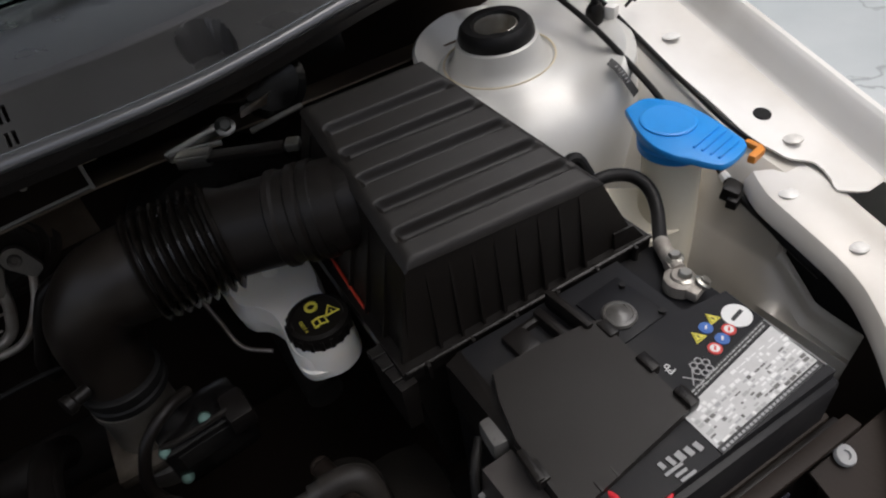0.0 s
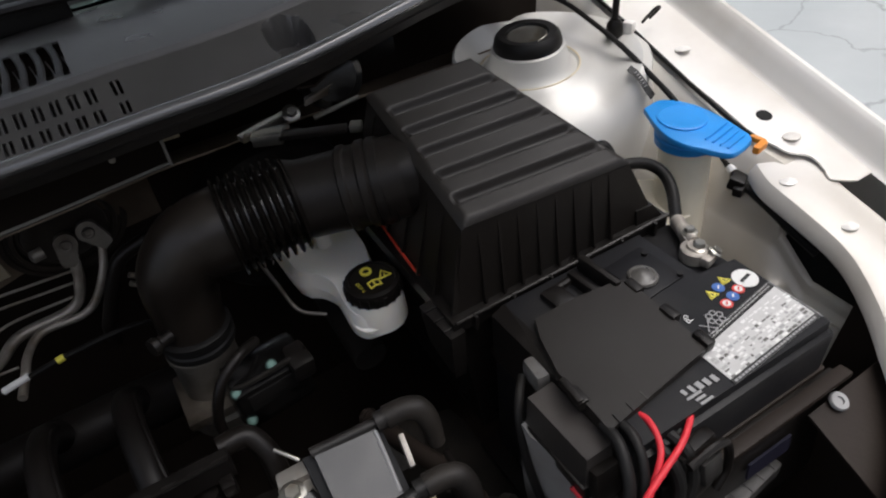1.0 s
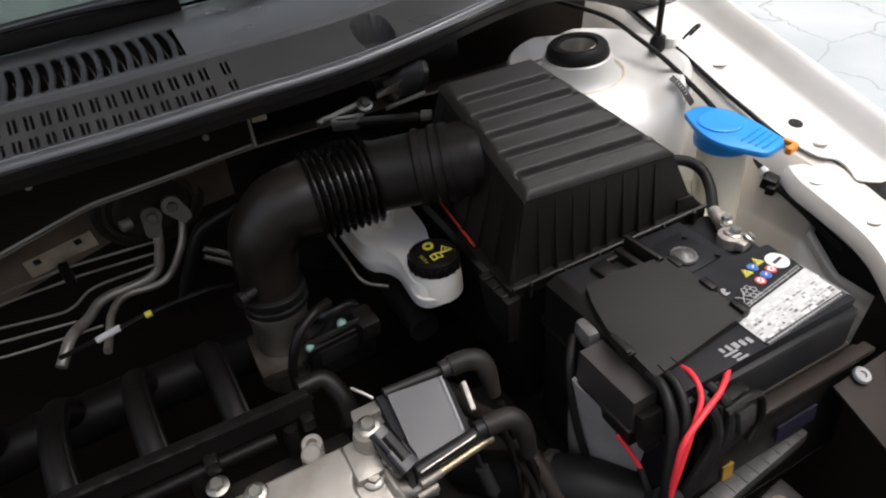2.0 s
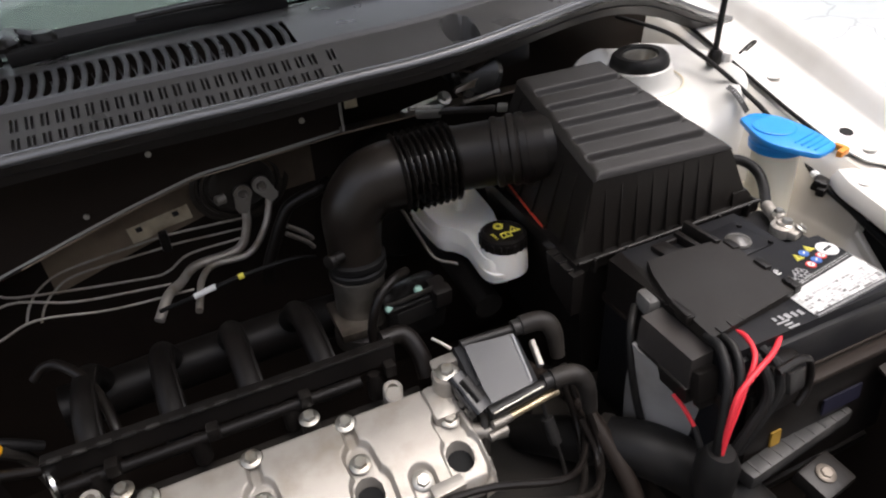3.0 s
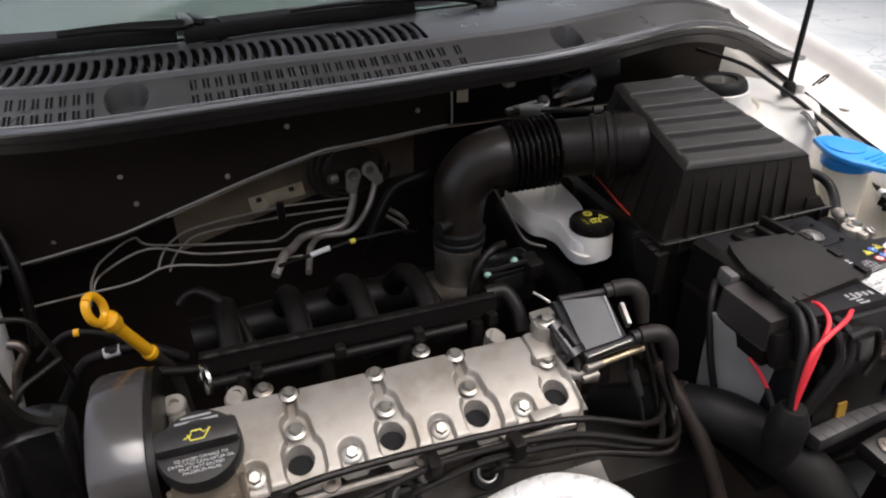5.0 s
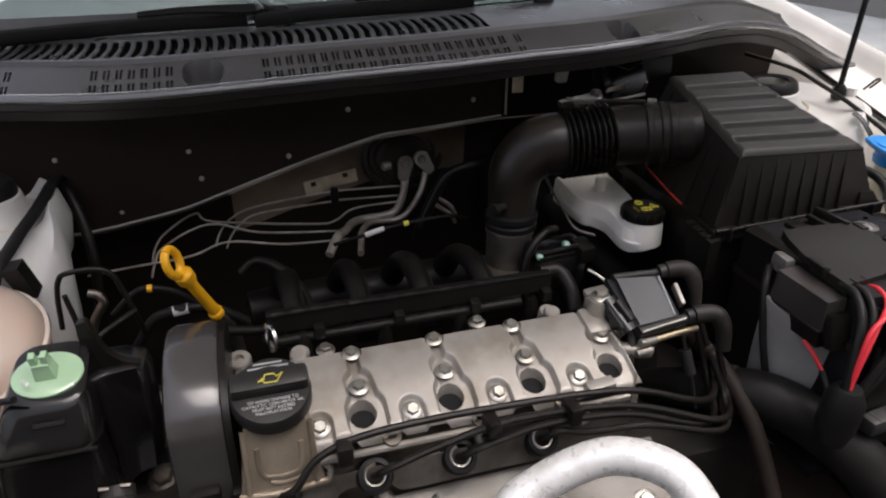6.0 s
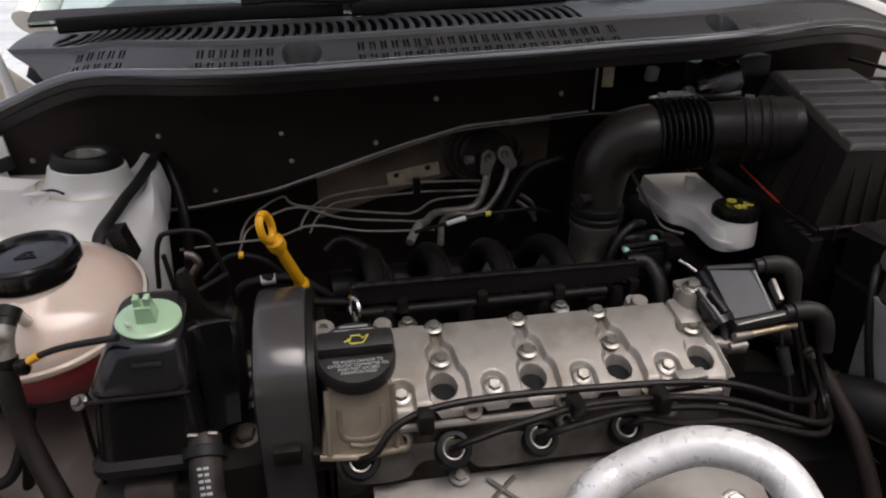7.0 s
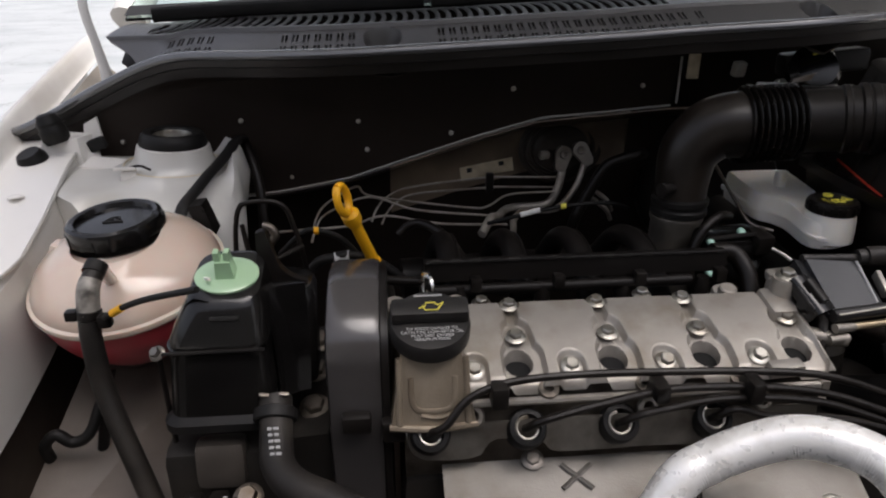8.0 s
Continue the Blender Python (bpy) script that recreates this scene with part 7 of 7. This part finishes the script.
for k in range(9):
    b = blk((0.0516, 0, -0.006), (0.0032, 0.015, 0.013), 0.0014)
    b.transform(capm @ Matrix.Rotation(radians(40 * k + 15), 4, "Z"))
    part("grip_lug", b, GLOSSBLACK, tcap)
sym = tube([capm @ V(x, y, 0.0016) for x, y in ((-0.011, -0.006), (-0.004, 0.006), (0.004, 0.006), (0.011, -0.006), (-0.011, -0.006))], 0.0011, 6, 1)
sym = join(sym, tube([capm @ V(x, y, 0.0016) for x, y in ((-0.006, -0.003), (-0.001, 0.003), (0.002, -0.003), (0.006, 0.002))], 0.0009, 6, 1))
part("cap_symbol", sym, BLACK, tcap, "raised coolant symbol")
part("spout", tube([(-0.526, 0.03, 0.884), (-0.523, 0.014, 0.9), (-0.5215, 0.004, 0.911)], 0.0055, 16, 3), TANK, tankc)
part("side_lug", blk((-0.6, 0.1, 0.888), (0.012, 0.02, 0.012), 0.003, 0, 20), TANK, tankc)
those = thing("tank_hose", (-0.523, -0.01, 0.9), "black rubber hose on the coolant tank with spring clamp", "hose")
part("tube", tube([(-0.5212, 0.001, 0.91), (-0.5232, -0.008, 0.904), (-0.525, -0.016, 0.896), (-0.526, -0.02, 0.88), (-0.527, -0.025, 0.856), (-0.524, -0.031, 0.813), (-0.511, -0.045, 0.774), (-0.495, -0.06, 0.731), (-0.479, -0.076, 0.685), (-0.46, -0.1, 0.6)], [0.0078, 0.0084, 0.0086, 0.0086, 0.0088, 0.009, 0.0092, 0.0094, 0.0096, 0.0096], 20, 6), DUSTHOSE, those)
part("worn_band", tube([(-0.5238, -0.0095, 0.903), (-0.525, -0.016, 0.896), (-0.526, -0.02, 0.882), (-0.5265, -0.022, 0.876)], [0.0087, 0.0091, 0.0091, 0.0091], 22, 5), WORN, those, "silvery worn band")
part("end_collar", tube([(-0.5228, -0.005, 0.907), (-0.5212, 0.003, 0.9125)], [0.0094, 0.0092], 22, 3), RUBBER, those, "thick black hose end")
part("clamp", join(lathe([(0.0089, 0), (0.0103, 0.001), (0.0103, 0.008), (0.0089, 0.009)], along((-0.5265, -0.0215, 0.872), (0.05, 0.2, 1)), 24), blk((-0.5385, -0.024, 0.878), (0.01, 0.009, 0.009), 0.002), blk((-0.511, -0.028, 0.874), (0.011, 0.01, 0.012), 0.003)), BLACK, those)
tcable = thing("tank_cable", (-0.51, -0.03, 0.877), "thin black cable with yellow tape crossing the tank", "cable")
part("sleeve", tube([(-0.511, -0.03, 0.877), (-0.497, -0.038, 0.887), (-0.491, -0.04, 0.891), (-0.466, -0.05, 0.903), (-0.418, -0.074, 0.922)], 0.0027, 10, 4), RUBBER, tcable)
part("yellow_tape", tube([(-0.5005, -0.036, 0.8845), (-0.49, -0.0405, 0.8915)], 0.0034, 10, 1), YELLOW, tcable, "yellow tape")

# ---- black reservoir with green cap ----
box = thing("fluid_reservoir", (-0.41, -0.03, 0.8), "black plastic fluid reservoir with pale green cap", "fluid reservoir")


def shell(z, x0, x1, y0, y1, r, tilt=0.0):
    """One rounded outline of the reservoir at height z, rising towards the back by tilt."""
    return [V((x0 + x1) / 2 + px, (y0 + y1) / 2 + py, z + tilt * ((y0 + y1) / 2 + py - y0)) for px, py in rrect(x1 - x0, y1 - y0, r, 5)]


part("upper_shell", loft([shell(0.872, -0.448, -0.372, -0.083, 0.01, 0.016, 0.04), shell(0.878, -0.447, -0.372, -0.0825, 0.01, 0.017, 0.05), shell(0.89, -0.441, -0.3725, -0.079, 0.004, 0.018, 0.12), shell(0.902, -0.433, -0.374, -0.0755, -0.008, 0.018, 0.24), shell(0.908, -0.428, -0.3755, -0.072, -0.014, 0.016, 0.32), shell(0.911, -0.422, -0.378, -0.067, -0.02, 0.013, 0.33)]), GLOSSBLACK, box, "rounded upper shell")
part("lower_shell", loft([shell(0.812, -0.4525, -0.371, -0.0885, 0.014, 0.014), shell(0.82, -0.452, -0.371, -0.088, 0.013, 0.015), shell(0.862, -0.448, -0.3725, -0.084, 0.011, 0.015, 0.03), shell(0.869, -0.4475, -0.3725, -0.083, 0.01, 0.016, 0.04), shell(0.873, -0.4495, -0.371, -0.0845, 0.01, 0.017, 0.04)]), GLOSSBLACK, box, "rounded lower shell")
part("foot_flange", loft([shell(0.8, -0.453, -0.372, -0.088, 0.02, 0.014), shell(0.804, -0.4575, -0.369, -0.0935, 0.022, 0.015), shell(0.811, -0.4575, -0.369, -0.0935, 0.022, 0.015), shell(0.816, -0.4525, -0.371, -0.0885, 0.018, 0.014)]), RUBBER, box)
part("side_wing", loft([shell(0.8, -0.39, -0.35, -0.03, 0.012, 0.008), shell(0.806, -0.39, -0.341, -0.034, 0.014, 0.01), shell(0.886, -0.39, -0.338, -0.034, 0.014, 0.01), shell(0.896, -0.39, -0.341, -0.03, 0.012, 0.01), shell(0.9, -0.388, -0.35, -0.024, 0.008, 0.008)]), GLOSSBLACK, box, "side wing of the housing")


def wing_fillet(u, v):
    """The hollow that runs from the body's flank into the side wing."""
    r = 0.03 * (1 - 0.25 * v)
    z = 0.905 - 0.097 * v
    foot = 0.012 * max(0.0, v - 0.75) * 4
    return V(-0.3735 + 0.006 * v + r * (1 - math.cos(u)), -0.0335 - r * (1 - math.sin(u)) * (0.5 + 0.55 * v) - foot, z)


part("wing_fillet", sheet(wing_fillet, np.linspace(0, math.pi / 2, 10).tolist(), np.linspace(0, 1, 12).tolist(), 0.002), GLOSSBLACK, box, "hollow flank between body and wing")
web = spline([(-0.382, 0.944, 0), (-0.3745, 0.945, 0), (-0.3695, 0.928, 0), (-0.365, 0.914, 0), (-0.356, 0.904, 0), (-0.344, 0.899, 0)], 4)
part("corner_web", prism([(p.x, p.y) for p in web] + [(-0.342, 0.885), (-0.384, 0.885)], -0.004, 0.004, Matrix.Translation((0, -0.017, 0)) @ Matrix.Rotation(radians(90), 4, "X"), 0.0015), BLACK, box, "tall corner post sweeping down into the wing")
gcap = along((-0.402, -0.046, 0.9195), (0, -0.33, 1))
gc = part("green_cap", lathe([(0.023, -0.003), (0.025, -0.001), (0.025, 0.001), (0.022, 0.0022)], gcap @ Matrix.Diagonal((1.0, 0.82, 1, 1)), 40), GREEN, box, "pale green oval cap")
kn = hexa([(-0.0075, -0.007, 0), (0.0075, -0.007, 0), (0.0075, 0.006, 0), (-0.0075, 0.006, 0)], [(-0.0058, -0.0055, 0.018), (0.0058, -0.0055, 0.018), (0.0058, 0.005, 0.018), (-0.0058, 0.005, 0.018)], 0.0038)
kn.transform(gcap)
part("knob", kn, GREEN, gc, "green turning knob")
for sx in (-1, 1):
    kn = hexa([(0.0008 * sx, -0.0035, 0.012), (0.0062 * sx, -0.0045, 0.012), (0.0062 * sx, 0.0035, 0.012), (0.0008 * sx, 0.003, 0.012)][::sx], [(0.0016 * sx, -0.003, 0.026), (0.006 * sx, -0.0035, 0.026), (0.006 * sx, 0.003, 0.026), (0.0022 * sx, 0.0025, 0.026)][::sx], 0.0016)
    kn.transform(gcap)
    part("knob_lobe", kn, GREEN, gc)
part("cap_lever", blk((-0.416, -0.054, 0.921), (0.002, 0.02, 0.002), 0, -18, 0, 30), NATURAL, gc)
part("front_recess", blk((-0.4, -0.0795, 0.899), (0.022, 0.004, 0.003), 0.001, -14), GREYPLASTIC, box)
part("mould_line", tube([(-0.449, -0.0845, 0.873), (-0.41, -0.085, 0.8735), (-0.372, -0.0845, 0.8735)], 0.0016, 6, 1), BLACK, box)
bolt = thing("reservoir_bolt", (-0.456, -0.07, 0.862), "small metal bolt at the reservoir's edge", "bolt")
part("head", hexbolt((-0.4535, -0.08, 0.871), (-0.3, -0.6, 0.8), 0.0042, 0.006), DULLSTEEL, bolt)
part("shank", tube([(-0.454, -0.078, 0.87), (-0.457, -0.07, 0.78), (-0.456, -0.065, 0.71)], 0.0022, 8, 1), BLACK, bolt)

mount = thing("engine_mount", (-0.38, 0.0, 0.7), "dark engine mount with flanged bolts beside the timing cover", "engine mount")
part("arm", hexa([(-0.46, -0.06, 0.72), (-0.33, -0.06, 0.72), (-0.33, 0.1, 0.72), (-0.46, 0.1, 0.72)], [(-0.45, -0.06, 0.76), (-0.332, -0.06, 0.77), (-0.332, 0.1, 0.79), (-0.45, 0.1, 0.76)], 0.01), GRIME, mount)
for p in ((-0.348, 0.062, 0.79), (-0.349, 0.02, 0.783), (-0.347, -0.026, 0.774)):
    part("mount_bolt", hexbolt(p, (0, -0.35, 1), 0.0095, 0.009, 1.45), CASTDARK, mount)
belt = thing("alternator", (-0.38, -0.13, 0.66), "dark grey auxiliary unit below the fluid reservoir", "alternator")
part("housing", blk((-0.42, -0.06, 0.735), (0.09, 0.06, 0.09), 0.012), GRIME, belt)
part("cover_cap", blk((-0.417, -0.084, 0.768), (0.042, 0.024, 0.042), 0.009, -10), material("brown_translucent_plastic", (0.05, 0.043, 0.037), 0.35, 0, 0.3, 60, 0.2, 600), belt, "brownish rounded cap")
for x in (-0.436, -0.41):
    part("pale_tab", blk((x, -0.118, 0.752), (0.004, 0.004, 0.014), 0.001, -20), PALEPRINT, belt)
for k in range(3):
    part("connector", blk((-0.437 + 0.02 * k, -0.115, 0.742), (0.014, 0.02, 0.03), 0.003, -20), BLACK, belt)
part("terminal", hexbolt((-0.392, -0.116, 0.756), (0, -0.5, 1), 0.008, 0.01), DULLSTEEL, belt)
rad = thing("radiator_hose", (-0.36, -0.13, 0.78), "black rubber hose with white printed marks and clamp", "hose")
part("tube", tube([(-0.369, -0.08, 0.824), (-0.368, -0.09, 0.817), (-0.367, -0.105, 0.803), (-0.364, -0.122, 0.793), (-0.35, -0.14, 0.788), (-0.316, -0.16, 0.785), (-0.26, -0.185, 0.77), (-0.2, -0.21, 0.73)], 0.0132, 22, 6), DUSTHOSE, rad)
part("clamp", lathe([(0.0158, 0), (0.0172, 0.001), (0.0172, 0.009), (0.0158, 0.01)], along((-0.3685, -0.086, 0.818), (0, -0.8, -0.6)), 26), RUBBER, rad)
part("print_disc", lathe([(0.0016, 0), (0.0042, 0), (0.0042, 0.0004), (0.0016, 0.0004)], along((-0.368, -0.1, 0.821), (0.0, -0.62, 0.8)), 18), GREYPRINT, rad)
for k in range(5):
    for dx, w in ((-0.0026, 0.0034), (0.0022, 0.0042 - 0.001 * (k % 2))):
        part("print_bar", blk((-0.3678 + 0.0009 * k + dx, -0.1085 - 0.0042 * k, 0.8165 - 0.0026 * k), (w, 0.0022, 0.0018), 0.0003, 32), GREYPRINT, rad)
for x in (-0.376, -0.3605):
    part("clamp_ear", blk((x, -0.088, 0.8335), (0.008, 0.003, 0.003), 0.001, 30, 8), DULLSTEEL, rad, "dull metal clamp ear")
for pts in ([(-0.43, 0.1, 0.87), (-0.426, 0.1, 0.905), (-0.421, 0.1, 0.923), (-0.413, 0.1, 0.929), (-0.389, 0.1, 0.93), (-0.375, 0.1, 0.922), (-0.369, 0.1, 0.902), (-0.364, 0.1, 0.882), (-0.36, 0.11, 0.84)], [(-0.36, 0.09, 0.885), (-0.375, 0.075, 0.883), (-0.39, 0.06, 0.879), (-0.4, 0.05, 0.86)], [(-0.42, 0.1, 0.906), (-0.417, 0.1, 0.88), (-0.414, 0.1, 0.85)]):
    wire("engine_wire", "thin black hose looping behind the fluid reservoir", pts, 0.0026, HOSE, "engine wires")
strap = thing("tower_harness", (-0.45, 0.2, 0.9), "black taped harness over the white strut tower", "wiring harness")
part("sleeve", tube([(-0.462, 0.385, 0.91), (-0.466, 0.362, 0.93), (-0.47, 0.335, 0.932), (-0.4735, 0.31, 0.927), (-0.48, 0.275, 0.92), (-0.487, 0.25, 0.914), (-0.495, 0.22, 0.905), (-0.502, 0.19, 0.897), (-0.506, 0.175, 0.882)], 0.0076, 12, 6, flat=0.6), RUBBER, strap)
part("clip_block", hexa([(-0.484, 0.176, 0.868), (-0.468, 0.176, 0.866), (-0.466, 0.194, 0.87), (-0.482, 0.194, 0.872)], [(-0.498, 0.184, 0.897), (-0.481, 0.184, 0.899), (-0.479, 0.202, 0.902), (-0.496, 0.202, 0.9)], 0.002), BLACK, strap)
wire("tower_hose", "black rubber hose running round the back of the strut tower", [(-0.56, 0.415, 0.925), (-0.53, 0.41, 0.931), (-0.5, 0.402, 0.932), (-0.468, 0.37, 0.924), (-0.452, 0.345, 0.9), (-0.443, 0.325, 0.862), (-0.441, 0.312, 0.82), (-0.445, 0.3, 0.77)], 0.0065, HOSE)
hinge = bonnet
hinge_arm = part("hinge", tube([(-0.645, 0.4, 0.94), (-0.648, 0.42, 1.0), (-0.656, 0.425, 1.05), (-0.664, 0.43, 1.11), (-0.655, 0.47, 1.22), (-0.645, 0.49, 1.31)], [0.01, 0.008, 0.006, 0.0065, 0.008, 0.012], 12, 4, flat=0.6), PAINT, hinge, "white painted hinge")
foot = part("hinge_foot", hexa([(-0.708, 0.325, 0.932), (-0.656, 0.315, 0.908), (-0.64, 0.335, 0.912), (-0.698, 0.345, 0.936)], [(-0.705, 0.325, 0.944), (-0.66, 0.32, 0.946), (-0.65, 0.345, 0.946), (-0.698, 0.345, 0.95)], 0.005), PAINT, hinge_arm, "white pressed hinge foot")
part("hinge_tab", hexa([(-0.662, 0.343, 0.935), (-0.638, 0.343, 0.935), (-0.638, 0.347, 0.935), (-0.662, 0.347, 0.935)], [(-0.659, 0.345, 0.958), (-0.642, 0.345, 0.967), (-0.642, 0.349, 0.967), (-0.659, 0.349, 0.958)], 0.001), PAINT, hinge_arm)
part("hinge_ear", hexa([(-0.66, 0.3, 0.902), (-0.612, 0.3, 0.906), (-0.605, 0.325, 0.91), (-0.65, 0.33, 0.906)], [(-0.655, 0.3, 0.914), (-0.612, 0.3, 0.912), (-0.605, 0.325, 0.916), (-0.65, 0.33, 0.92)], 0.003), PAINT, hinge_arm)
# black block stands in for shade between hinge foot and tab
part("dark_gap", blk((-0.643, 0.335, 0.934), (0.022, 0.012, 0.016), 0.004, 0, -20), HOLE_SHADE, hinge_arm)
part("buffer", lathe([(0.014, 0), (0.0165, 0.006), (0.0165, 0.016), (0.014, 0.022), (0.0155, 0.026), (0.0115, 0.036), (0.008, 0.038)], along((-0.684, 0.323, 0.94), (-0.25, 0, 1)), 22), RUBBER, hinge_arm, "black rubber buffer")
part("rubber_stop", lathe([(0.015, 0), (0.018, 0.004), (0.018, 0.02), (0.014, 0.028)], along((-0.708, 0.312, 0.907), (-0.25, -0.35, 1)), 22), RUBBER, hinge_arm, "black rubber stop")
tabt = thing("tower_clip", (-0.58, 0.254, 0.91), "small white painted clip on the strut tower", "clip")
part("tab", blk((-0.58, 0.254, 0.914), (0.018, 0.014, 0.02), 0.003, 0, 8, 15), PAINT, tabt)
part("fold", blk((-0.582, 0.25, 0.925), (0.024, 0.016, 0.004), 0.0015, -10, 4, 15), PAINT, tabt)
part("clip_wire", tube([(-0.575, 0.25, 0.926), (-0.562, 0.248, 0.928), (-0.552, 0.25, 0.922)], 0.0016, 8, 3), RUBBER, tabt)
for k, pts in enumerate(([(-0.545, 0.03, 0.79), (-0.549, 0.02, 0.767), (-0.562, 0.02, 0.713), (-0.579, 0.02, 0.642), (-0.59, 0.02, 0.58)], [(-0.555, 0.02, 0.76), (-0.565, 0.005, 0.735), (-0.58, 0.0, 0.729), (-0.593, 0.0, 0.739), (-0.606, 0.0, 0.726), (-0.61, 0.01, 0.7)])):
    wire("lower_hose", "thin black hose under the coolant tank", pts, 0.0055, RUBBER, "lower hoses")

wt = thing("wrapped_pipe", (-0.33, 0.15, 0.83), "black pipe with white paper band behind the timing cover", "pipe")
part("pipe", tube([(-0.385, 0.13, 0.8), (-0.355, 0.13, 0.845), (-0.335, 0.13, 0.853), (-0.317, 0.13, 0.855), (-0.29, 0.135, 0.845), (-0.26, 0.14, 0.82)], 0.0055, 14, 5), RUBBER, wt)
part("paper_band", tube([(-0.333, 0.13, 0.8533), (-0.3175, 0.13, 0.8549)], 0.006, 14, 1), WHITEPRINT, wt, "crumpled white band")
wire("engine_wire", "thin black wire with a yellow mark behind the dipstick", [(-0.39, 0.13, 0.86), (-0.365, 0.126, 0.884), (-0.35, 0.126, 0.887), (-0.325, 0.13, 0.875), (-0.3, 0.14, 0.84)], 0.0034, RUBBER, "engine wires")
ym = thing("wire_mark", (-0.35, 0.126, 0.887), "small yellow tape mark on a black wire", "tape")
part("tape", tube([(-0.3525, 0.1259, 0.8871), (-0.3475, 0.1261, 0.8869)], 0.004, 10, 1), YELLOW, ym)
gp = thing("grey_pipe_bend", (-0.402, 0.146, 0.85), "dull grey bent pipe behind the fluid reservoir", "pipe")
part("tube", tube([(-0.41, 0.1, 0.84), (-0.401, 0.1, 0.872), (-0.392, 0.1, 0.887), (-0.388, 0.1, 0.894), (-0.392, 0.101, 0.9015), (-0.4, 0.102, 0.904)], 0.0042, 12, 5), DULLSTEEL, gp)
